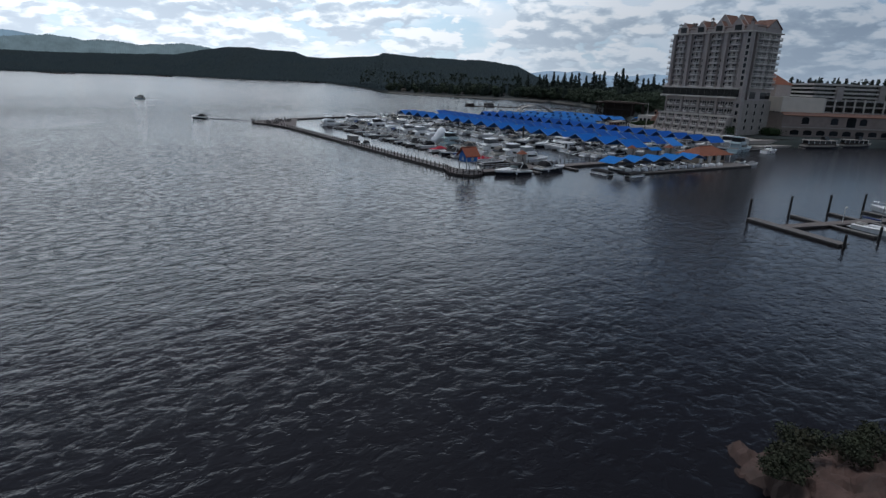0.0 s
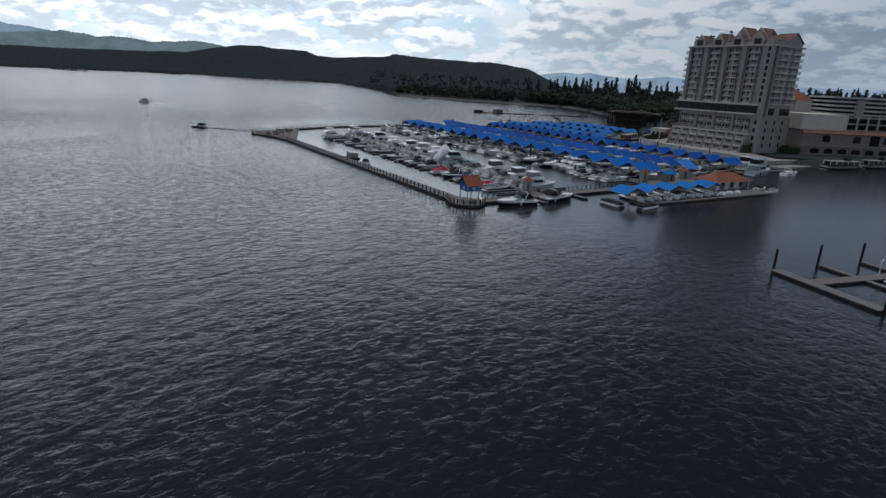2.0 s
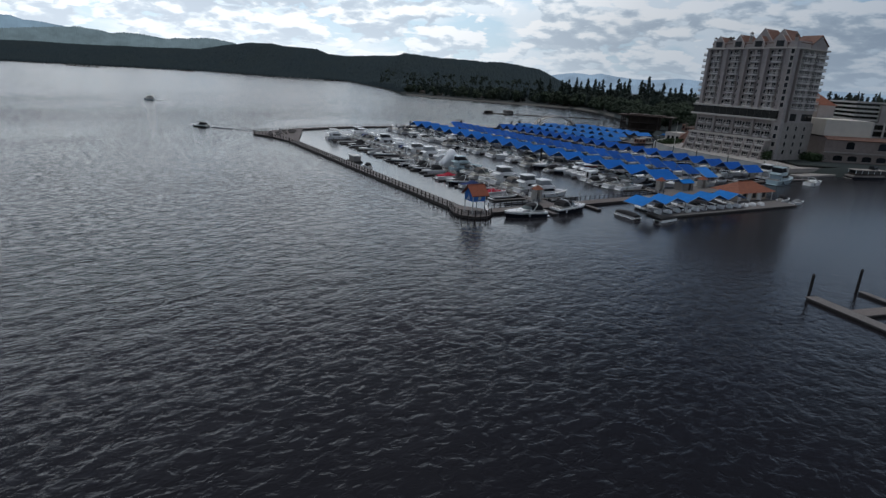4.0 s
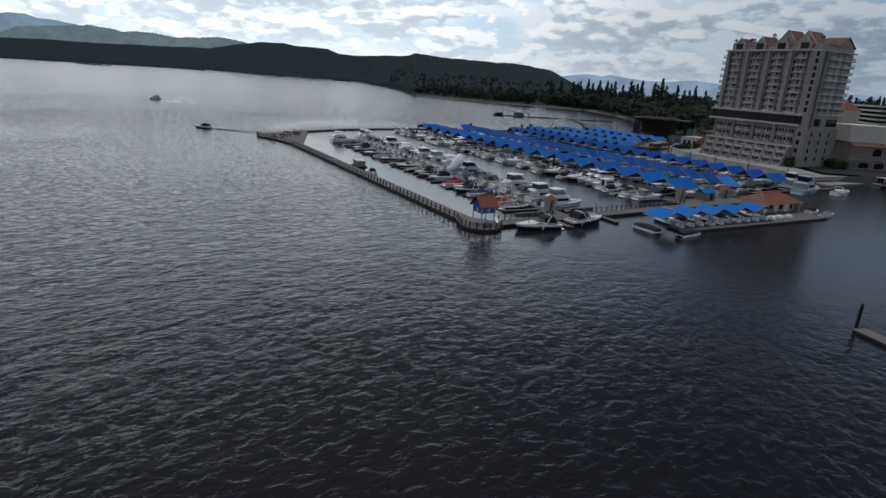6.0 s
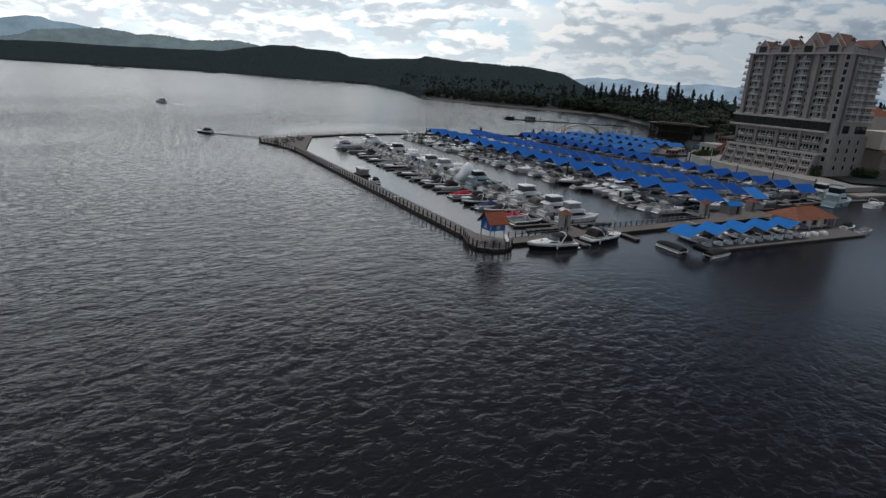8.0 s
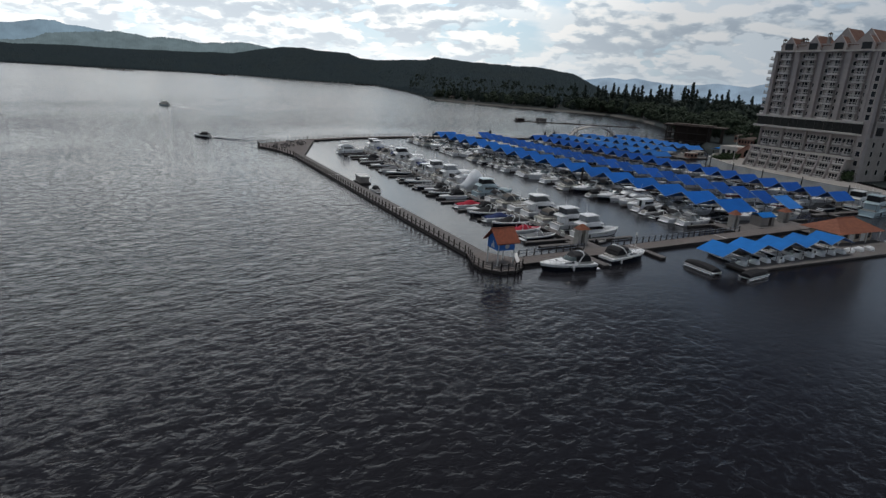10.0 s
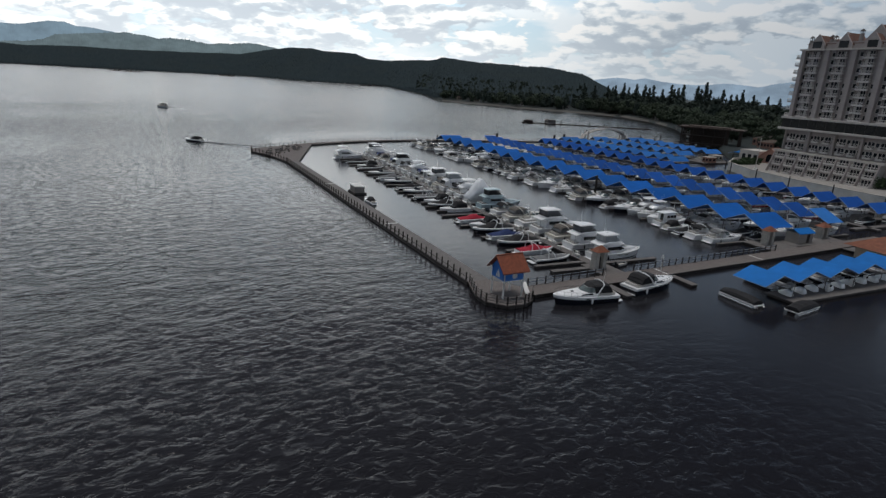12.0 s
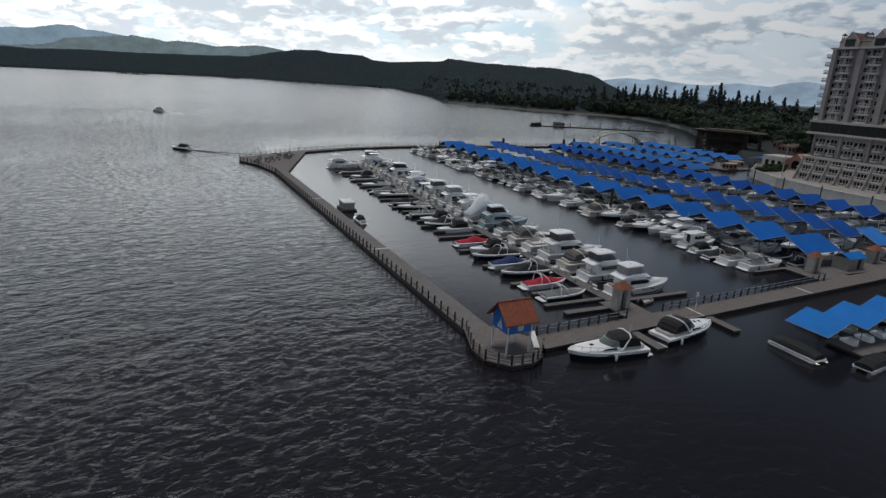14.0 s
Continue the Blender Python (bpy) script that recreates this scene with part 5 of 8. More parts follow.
def flybridge_yacht(length, low, high, cloth, label):
    t = thing("flybridge_yacht", label, "boat", group="moored boats")
    beam, h0, h1 = length * 0.32, length * 0.105, length * 0.142
    hull(t, length, beam, h0, h1, low, high, split=0.6)
    bm = bmesh.new()
    loft(bm, hull_rings(length, beam * 1.02, h0, h1, 0.10, 0.24), caps=False)
    part("hull_stripe", bm, M_NAVY, t, "dark stripe along the hull")
    for side in (-1, 1):
        bm = bmesh.new()
        pts = []
        for q, k in ((0.40, 0.70), (0.62, 0.74), (0.84, 0.84), (0.70, 0.88), (0.46, 0.84)):
            f = 0.80 + 0.20 * k if q < 0.5 else 0.80 - 0.35 * (q - 0.5) + (0.20 + 0.35 * (q - 0.5)) * k
            pts.append((q * length * 0.94, side * (half_beam(q, beam) * f * 1.015 + 0.015), sheer(q, h0, h1) * k))
        a = [bm.verts.new(p) for p in pts]
        b = [bm.verts.new((p[0], p[1] - side * 0.08, p[2])) for p in pts]
        bm.faces.new(a)
        for k in range(5):
            bm.faces.new((a[k], a[(k + 1) % 5], b[(k + 1) % 5], b[k]))
        part("hull_window", bm, M_GLASS, t)
    z = h0 + 0.05
    bm = bmesh.new()
    house(bm, [(length * 0.15, beam * 0.41, z, beam * 0.40, z + 1.5), (length * 0.22, beam * 0.42, z, beam * 0.40, z + 1.75), (length * 0.44, beam * 0.42, z, beam * 0.38, z + 1.75), (length * 0.53, beam * 0.39, z + 0.1, beam * 0.32, z + 1.42), (length * 0.63, beam * 0.33, z + 0.3, beam * 0.24, z + 1.02), (length * 0.74, beam * 0.23, z + 0.45, beam * 0.15, z + 0.80), (length * 0.86, beam * 0.10, z + 0.6, beam * 0.05, z + 0.70)])
    part("saloon", bm, high, t)
    for side in (-1, 1):
        bm = bmesh.new()
        pts = [(length * 0.20, side * beam * 0.428, z + 0.75), (length * 0.47, side * beam * 0.418, z + 0.75), (length * 0.56, side * beam * 0.37, z + 0.85), (length * 0.47, side * beam * 0.398, z + 1.38), (length * 0.20, side * beam * 0.412, z + 1.40)]
        b = [bm.verts.new((p[0], p[1] + side * 0.03, p[2])) for p in pts]
        a = [bm.verts.new((p[0], p[1] - side * 0.03, p[2])) for p in pts]
        bm.faces.new(b)
        for i in range(5):
            bm.faces.new((a[i], a[(i + 1) % 5], b[(i + 1) % 5], b[i]))
        part("saloon_window", bm, M_GLASS, t)
    bm = bmesh.new()
    pts = [(length * 0.492, -beam * 0.31, z + 1.72), (length * 0.492, beam * 0.31, z + 1.72), (length * 0.645, beam * 0.20, z + 1.06), (length * 0.645, -beam * 0.20, z + 1.06)]
    slab(bm, [(p[0], p[1], p[2] + 0.05) for p in pts], 0.08)
    part("front_window", bm, M_GLASS, t)
    bm = bmesh.new()
    zz = z + 1.80
    house(bm, [(length * 0.05, beam * 0.39, zz - 0.06, beam * 0.39, zz + 0.04), (length * 0.14, beam * 0.41, zz - 0.06, beam * 0.41, zz + 0.40), (length * 0.22, beam * 0.42, zz - 0.06, beam * 0.41, zz + 0.66), (length * 0.42, beam * 0.41, zz - 0.06, beam * 0.36, zz + 0.68), (length * 0.51, beam * 0.34, zz - 0.06, beam * 0.26, zz + 0.40), (length * 0.58, beam * 0.24, zz - 0.25, beam * 0.14, zz + 0.02)])
    part("flybridge", bm, high, t)
    bm = bmesh.new()
    house(bm, [(length * 0.12, beam * 0.33, zz + 1.86, beam * 0.30, zz + 1.98), (length * 0.16, beam * 0.38, zz + 1.86, beam * 0.35, zz + 2.06), (length * 0.32, beam * 0.37, zz + 1.88, beam * 0.34, zz + 2.12), (length * 0.41, beam * 0.33, zz + 1.84, beam * 0.29, zz + 2.02), (length * 0.45, beam * 0.24, zz + 1.80, beam * 0.20, zz + 1.90)])
    part("hardtop", bm, high, t)
    for x in (0.18, 0.37):
        for y in (-0.33, 0.33):
            bm = bmesh.new()
            tube(bm, (length * x, beam * y, zz + 0.6), (length * x, beam * y, zz + 1.92), 0.04, 0.04, 6)
            part("hardtop_post", bm, M_STEEL, t)
    if cloth:
        bm = bmesh.new()
        house(bm, [(length * 0.155, beam * 0.36, zz + 0.5, beam * 0.35, zz + 1.80), (length * 0.34, beam * 0.35, zz + 0.6, beam * 0.33, zz + 1.9), (length * 0.40, beam * 0.34, zz + 0.6, beam * 0.30, zz + 1.6), (length * 0.47, beam * 0.30, zz + 0.5, beam * 0.24, zz + 0.75)])
        part("bridge_enclosure", bm, cloth, t, "vinyl bridge enclosure")
    for x in (0.04, 0.17):
        for y in (-0.38, 0.38):
            bm = bmesh.new()
            tube(bm, (length * x, beam * y, h0), (length * x, beam * y, z + 1.74), 0.04, 0.04, 5)
            part("overhang_post", bm, M_STEEL, t)
    cockpit(t, length * 0.03, length * 0.18, beam * 0.36, h0 + 0.02)
    bow_rail(t, length, beam, h0, h1, 0.45)
    portlights(t, length, beam, h0, h1, (0.62,))
    side_fenders(t, length, beam, h0, h1, M_NAVY)
    whip_antenna(t, length * 0.30, beam * 0.3, zz + 2.05, 2.4)
    bm = bmesh.new()
    tube(bm, (length * 0.25, 0, zz + 2.0), (length * 0.22, 0, zz + 3.3), 0.03, 0.015, 5)
    tube(bm, (length * 0.28, 0, zz + 2.0), (length * 0.28, 0, zz + 2.2), 0.28, 0.22, 10)
    part("mast", bm, M_WHITE, t)
    return t


def cabin_boat(length, low, high, label):
    t = thing("cabin_boat", label, "boat", group="moored boats")
    beam, h0, h1 = length * 0.33, length * 0.11, length * 0.14
    hull(t, length, beam, h0, h1, low, high)
    z = h0
    bm = bmesh.new()
    house(bm, [(length * 0.16, beam * 0.40, z, beam * 0.38, z + 2.0), (length * 0.50, beam * 0.40, z, beam * 0.36, z + 2.05), (length * 0.56, beam * 0.36, z + 0.2, beam * 0.30, z + 1.15), (length * 0.80, beam * 0.18, z + 0.35, beam * 0.10, z + 0.75)])
    part("cabin", bm, high, t)
    for side in (-1, 1):
        for k in range(3):
            bm = bmesh.new()
            x = length * (0.20 + 0.105 * k)
            box(bm, x, x + length * 0.085, side * beam * 0.405 - 0.03, side * beam * 0.405 + 0.03, z + 0.95, z + 1.55)
            part("side_window", bm, M_GLASS, t)
    bm = bmesh.new()
    slab(bm, [(length * 0.515, -beam * 0.31, z + 1.98), (length * 0.515, beam * 0.31, z + 1.98), (length * 0.562, beam * 0.28, z + 1.25), (length * 0.562, -beam * 0.28, z + 1.25)][::-1], 0.06)
    part("front_window", bm, M_GLASS, t)
    bm = bmesh.new()
    box(bm, length * 0.155, length * 0.165, -0.4, 0.4, z + 0.1, z + 1.85)
    part("cabin_door", bm, M_GLASS, t)
    bm = bmesh.new()
    slab(bm, [(length * 0.06, -beam * 0.42, z + 2.14), (length * 0.55, -beam * 0.39, z + 2.20), (length * 0.55, beam * 0.39, z + 2.20), (length * 0.06, beam * 0.42, z + 2.14)], 0.12)
    bmesh.ops.bevel(bm, geom=list(bm.edges), offset=0.04, segments=1, affect="EDGES")
    part("cabin_roof", bm, high, t)
    cockpit(t, length * 0.02, length * 0.15, beam * 0.36, h0 + 0.02)
    bow_rail(t, length, beam, h0, h1, 0.55)
    return t


def runabout(length, low, high, label, cloth=None):
    t = thing("runabout", label, "boat", group="moored boats")
    beam, h0, h1 = length * 0.34, length * 0.105, length * 0.118
    hull(t, length, beam, h0, h1, low, high, split=0.55)
    cockpit(t, length * 0.08, length * 0.55, beam * 0.37, h0 + 0.02)
    windshield(t, length * 0.60, beam * 0.40, h0 + 0.1, h0 + 0.62, 0.35, length * 0.12)
    bm = bmesh.new()
    box(bm, -0.1, length * 0.07, -beam * 0.25, beam * 0.25, h0 * 0.5, h0 + 0.28)
    bmesh.ops.bevel(bm, geom=list(bm.edges), offset=0.06, segments=1, affect="EDGES")
    part("engine_cover", bm, M_SEAT, t)
    if cloth:
        canvas(t, length * 0.10, length * 0.60, beam * 0.40, h0 + 0.2, h0 + 1.45, cloth, back=0.6)
    else:
        arch(t, length * 0.38, beam * 0.43, h0, h0 + 1.5, M_STEEL, lean=0.5, r=0.04)
    return t


def covered_boat(length, low, cloth, label, tall=0.9, tower=False):
    """A boat under a fitted mooring cover, tented over its windshield."""
    t = thing("covered_boat", label, "boat", group="moored boats")
    beam, h0, h1 = length * 0.33, length * 0.105, length * 0.122
    hull(t, length, beam, h0, h1, low, M_WHITE, split=0.7)
    bm = bmesh.new()
    rings = []
    for i in range(11):
        s = i / 10
        w = max(0.04, half_beam(s, beam)) * 0.86
        x = s * length * 0.92 + 0.04 * length * max(0.0, (s - 0.7) / 0.3) ** 1.5
        z = sheer(s, h0, h1) + 0.02
        peak = tall * math.exp(-((s - 0.52) / 0.20) ** 2) + 0.35 * tall * math.exp(-((s - 0.15) / 0.16) ** 2) + 0.12 - 0.06 * (i % 2)
        rings.append([(x, -w, z + 0.01), (x, -w * 0.93, z + peak * 0.3), (x, -w * 0.5, z + peak * 0.85), (x, 0, z + peak), (x, w * 0.5, z + peak * 0.85), (x, w * 0.93, z + peak * 0.3), (x, w, z + 0.01)])
    loft(bm, rings)
    part("mooring_cover", bm, cloth, t)
    if tower:
        for k, x in enumerate((0.30, 0.52)):
            arch(t, length * x, beam * 0.46, h0 + 0.05, h0 + 1.45 - 0.2 * k, M_WHITE, lean=0.9 if k else -0.1, r=0.065)
    return t


def dinghy(a, b, turn):
    """A small grey inflatable: two side tubes that meet in a blunt bow, a floor and a transom."""
    t = thing("inflatable_dinghy", "small grey inflatable dinghy tied beside the dock", "boat", at(a, b, 0, turn))
    bm = bmesh.new()
    pipe(bm, [(0, -0.62, 0.24), (1.5, -0.62, 0.24), (2.3, -0.50, 0.30), (2.75, 0, 0.38), (2.3, 0.50, 0.30), (1.5, 0.62, 0.24), (0, 0.62, 0.24)], 0.21, 8)
    part("tube", bm, M_GREYCANVAS, t)
    bm = bmesh.new()
    slab(bm, [(0.1, -0.5, 0.20), (2.4, -0.4, 0.22), (2.4, 0.4, 0.22), (0.1, 0.5, 0.20)], 0.06)
    part("floor", bm, M_SEAT, t)
    bm = bmesh.new()
    box(bm, 0.08, 0.14, -0.42, 0.42, 0.1, 0.5)
    part("transom", bm, M_BLACKCANVAS, t)
    bm = bmesh.new()
    box(bm, -0.22, 0.06, -0.16, 0.16, 0.1, 0.85)
    bmesh.ops.bevel(bm, geom=list(bm.edges), offset=0.05, segments=1, affect="EDGES")
    part("outboard", bm, M_BLACKCANVAS, t)
    return t


def pontoon_boat(length, cloth, label):
    t = thing("pontoon_boat", label, "boat", group="moored boats")
    w = 1.25
    for y in (-0.95, 0.95):
        bm = bmesh.new()
        tube(bm, (0, y, 0.12), (length * 0.9, y, 0.12), 0.32, 0.32, 10)
        tube(bm, (length * 0.9, y, 0.12), (length, y, 0.3), 0.32, 0.05, 10)
        part("pontoon", bm, M_STEEL, t)
    bm = bmesh.new()
    box(bm, 0, length * 0.95, -w, w, 0.42, 0.52)
    part("deck", bm, M_WHITE, t)
    for y in (-w, w):
        bm = bmesh.new()
        box(bm, 0.1, length * 0.93, y - 0.04, y + 0.04, 0.52, 0.72)
        part("side_rail", bm, M_WHITE, t)
    bm = bmesh.new()
    rings = []
    for i in range(9):
        x = 0.1 + (length * 0.92 - 0.1) * i / 8
        k = math.sin(math.pi * (0.08 + 0.84 * i / 8)) ** 0.35
        top, q = 0.75 + 0.85 * k - 0.05 * (i % 2), 0.72 + 0.28 * k
        rings.append([(x, -w * q, 0.60), (x, -w * q * 1.02, 0.95), (x, -w * q * 0.82, top - 0.16), (x, -w * q * 0.4, top), (x, w * q * 0.4, top), (x, w * q * 0.82, top - 0.16), (x, w * q * 1.02, 0.95), (x, w * q, 0.60)])
    loft(bm, rings)
    part("mooring_cover", bm, cloth, t)
    return t


def wrapped_boat(length, label):
    t = thing("wrapped_yacht", label, "boat", group="moored boats")
    beam, h0, h1 = length * 0.32, length * 0.10, length * 0.15
    hull(t, length, beam, h0, h1, M_WHITE, M_WHITE)
    bm = bmesh.new()
    rings = []
    for i in range(10):
        s = i / 9
        w = max(0.08, half_beam(s, beam)) * 1.02
        x = s * length * 0.94
        z = sheer(s, h0, h1)
        top = z + 4.4 * math.exp(-((s - 0.36) / 0.26) ** 2) + 0.35
        rings.append([(x, -w, z - 0.25), (x, -w * 0.86, z + (top - z) * 0.5), (x, -w * 0.42, top - 0.25), (x, 0, top), (x, w * 0.42, top - 0.25), (x, w * 0.86, z + (top - z) * 0.5), (x, w, z - 0.25)])
    loft(bm, rings)
    part("shrink_wrap", bm, M_WRAP, t, "taut white shrink wrap", smooth=True)
    return t


KINDS = {
    "cruiser_black": express_cruiser(10.2, M_WHITE, M_WHITE, M_BLACKCANVAS, "white express cruiser with a black canvas top", closed=False),
    "cruiser_tan": express_cruiser(10.5, M_WHITE, M_CREAM, M_TANCANVAS, "ivory express cruiser with a taupe canvas top"),
    "cruiser_blue": express_cruiser(9.6, M_NAVY, M_WHITE, M_BLUECANVAS, "white and navy cruiser with a blue canvas top"),
    "cruiser_green": express_cruiser(9.8, M_WHITE, M_WHITE, M_GREYCANVAS, "white express cruiser with a grey canvas top", closed=False),
    "sport_navy": express_cruiser(10.6, M_NAVY, M_WHITE, M_BLACKCANVAS, "white sport cruiser with a navy hull band", closed=False),
    "cruiser_open": express_cruiser(10.8, M_WHITE, M_WHITE, M_BLACKCANVAS, "white express cruiser with an open cockpit", top=False),
    "yacht_white": flybridge_yacht(13.2, M_WHITE, M_WHITE, M_CURTAIN, "white flybridge yacht with dark window bands"),
    "yacht_open": flybridge_yacht(12.0, M_WHITE, M_WHITE, None, "white flybridge yacht with a hardtop"),
    "yacht_sedan": flybridge_yacht(12.6, M_WHITE, M_WHITE, M_VINYL, "white sedan yacht with a pale vinyl bridge enclosure"),
    "yacht_blue": flybridge_yacht(12.6, M_NAVY, M_WHITE, M_BLACKCANVAS, "navy-hulled white flybridge yacht"),
    "cabin": cabin_boat(9.2, M_WHITE, M_WHITE, "white cabin boat with square windows"),
    "cabin_cream": cabin_boat(8.6, M_CREAM, M_WHITE, "ivory cabin boat with square windows"),
    "run_black": runabout(7.4, M_NAVY, M_WHITE, "dark-hulled runabout with pale seats"),
    "run_white": runabout(7.0, M_WHITE, M_WHITE, "white runabout with a black canvas top", cloth=M_BLACKCANVAS),
    "run_red": runabout(7.2, M_BOATRED, M_WHITE, "red and white runabout with open seats"),
    "canvas_red": runabout(7.6, M_WHITE, M_WHITE, "white runabout with a crimson canvas enclosure", cloth=M_REDCANVAS),
    "yacht_grey": flybridge_yacht(12.8, M_PALEBLUE, M_PALEBLUE, M_BLACKCANVAS, "pale grey-blue flybridge yacht with a dark top"),
    "cover_red": covered_boat(7.6, M_WHITE, M_REDCANVAS, "white runabout under a crimson mooring cover"),
    "cover_blue": covered_boat(7.6, M_WHITE, M_BLUECANVAS, "white runabout under a navy blue cover"),
    "cover_black": covered_boat(7.2, M_NAVY, M_BLACKCANVAS, "dark runabout under a black mooring cover"),
    "cover_grey": covered_boat(7.8, M_WHITE, M_GREYCANVAS, "white boat under a grey mooring cover"),
    "tower_red": covered_boat(7.8, M_WHITE, M_REDCANVAS, "white wake boat under a crimson cover with a white tower", 0.7, True),
    "tower_black": covered_boat(8.0, M_NAVY, M_BLACKCANVAS, "dark-hulled wake boat under a black cover with a white tower", 0.9, True),
    "tower_grey": covered_boat(7.6, M_NAVY, M_GREYCANVAS, "dark wake boat under a grey cover with a white tower", 0.5, True),
    "pontoon": pontoon_boat(7.6, M_BLACKCANVAS, "pontoon boat under a black mooring cover"),
    "wrapped": wrapped_boat(10.6, "large yacht wrapped in white shrink wrap"),
}
_first = {k: True for k in KINDS}


def moor(kind, a, b, turn, size=1.0):
    """Put a boat of a kind with its stern at (a, b), heading turn degrees from the a axis."""
    src = KINDS[kind]
    m = at(a, b, 0, turn)
    if _first[kind]:
        src.matrix_basis = m
        src.scale = (size, size, size)
        _first[kind] = False
        return src
    ob = copy_thing(src, m)
    ob.scale = (size, size, size)
    return ob


# the two cruisers tied along the outer face of the boardwalk
_b1 = express_cruiser(10.3, M_NAVY, M_WHITE, M_BLACKCANVAS, "white sport cruiser, navy hull, black canvas, tied to the boardwalk", split=0.66)
_b1.matrix_basis = at(18.2, -8.1, 0, 173.5)
_b2 = express_cruiser(10.6, M_NAVY, M_WHITE, M_BLACKCANVAS, "white cruiser with large black canvas enclosure beside a finger dock", split=0.72)
_b2.matrix_basis = at(22.0, -6.9, 0, 8)
finger(20.2, 21.6, -6.2, 5.0)
finger(34.6, 36.0, -5.3, 5.0)

# slip row along the inner basin: small boats on the breakwater side, larger ones on the other; some lie bow in, some stern in
_rng = random.Random(77)
ROW_W = [(10.4, "tower_grey"), (15.6, "tower_red"), (21.6, "tower_black"), (26.2, "cover_blue"), (31.2, "tower_black"), (35.6, "run_white"), (40.0, "cover_red"), (50.8, "run_white"), (55.4, "tower_black"),
         (60.2, "run_white"), (65.0, "tower_grey"), (73.2, "run_black"), (78.0, "cover_black"), (88.6, "run_black"), (93.4, "cover_grey"), (103.0, "run_black"), (112.8, "cover_black"), (117.6, "run_white"),
         (127.0, "cover_black"), (138.5, "yacht_open")]
for _k in range(30):
    finger(14.8 + 0.9 * (_k % 2), 24.9, 7.8 + 4.72 * _k, 0.9)
for _b, _k in ROW_W:
    if _k.startswith("yacht"):
        moor(_k, 14.5, _b, 2, 0.9)
    elif _k.startswith(("run", "tower_b")):
        moor(_k, 24.2, _b, 180 + _rng.uniform(-2, 2), _rng.uniform(1.06, 1.14))
    else:
        moor(_k, 16.2, _b, _rng.uniform(-2, 2), _rng.uniform(1.0, 1.1))
    dock_box(25.5, _b + _rng.uniform(-0.6, 0.6))
ROW_E = [(9.3, "yacht_sedan"), (16.4, "yacht_white"), (22.4, "cruiser_tan"), (28.2, "yacht_white"), (34.0, "cruiser_open"), (39.6, "cruiser_tan"), (45.2, "cruiser_black"), (52.4, "yacht_grey"), (59.4, "wrapped"),
         (64.6, "yacht_open"), (69.6, "cruiser_black"), (74.6, "yacht_sedan"), (79.6, "cruiser_tan"), (84.6, "yacht_white"), (89.6, "cabin"), (94.6, "cruiser_blue"), (99.6, "yacht_open"), (104.6, "cruiser_open"),
         (109.6, "cruiser_black"), (114.6, "yacht_blue"), (119.6, "cruiser_blue"), (124.6, "cruiser_open"), (129.6, "cruiser_tan"), (134.6, "cruiser_blue"), (139.6, "yacht_open"), (145.0, "yacht_white")]
for _i, (_b, _k) in enumerate(ROW_E):
    if _i % 2 == 0:
        finger(27.1, 40.5, _b - 3.1, 1.0)
    dock_box(26.6, _b + 2.4)
    moor(_k, 27.9, _b, _rng.uniform(-1.5, 1.5), _rng.uniform(0.93, 1.0) if _k.startswith("yacht") else _rng.uniform(1.0, 1.08))
for _i in range(13):
    power_pedestal(26.0, 11.9 + 8.6 * _i, 0.45)
finger(16.0, 23.3, 4.6, 1.1)
dinghy(30.0, 4.9, 12)

# open slips in front of the first canopies, packed side by side
POOL = ["cruiser_black", "cruiser_tan", "cruiser_open", "sport_navy", "cruiser_green", "yacht_open", "cruiser_open", "cruiser_black", "tower_black", "cruiser_open", "run_white", "sport_navy", "cabin", "cruiser_black"]
_b = 12.6
_i = 0
while _b < 186:
    if _i % 3 == 0:
        finger(62.0, 72.9, _b - 1.85, 0.7)
        _b += 0.5
    _k = _rng.choice(POOL)
    if _k.startswith("yacht"):
        moor(_k, 72.6, _b, 180, 0.8)
    elif _rng.random() < 0.5:
        moor(_k, 61.0 + _rng.uniform(-0.8, 1.2), _b, _rng.uniform(-3, 3), _rng.uniform(0.93, 1.04))
    else:
        moor(_k, 72.4, _b, 180 + _rng.uniform(-3, 3), _rng.uniform(0.92, 1.1))
    _b += 3.55
    _i += 1
# ==== blue slip canopies ====
_cache = {}


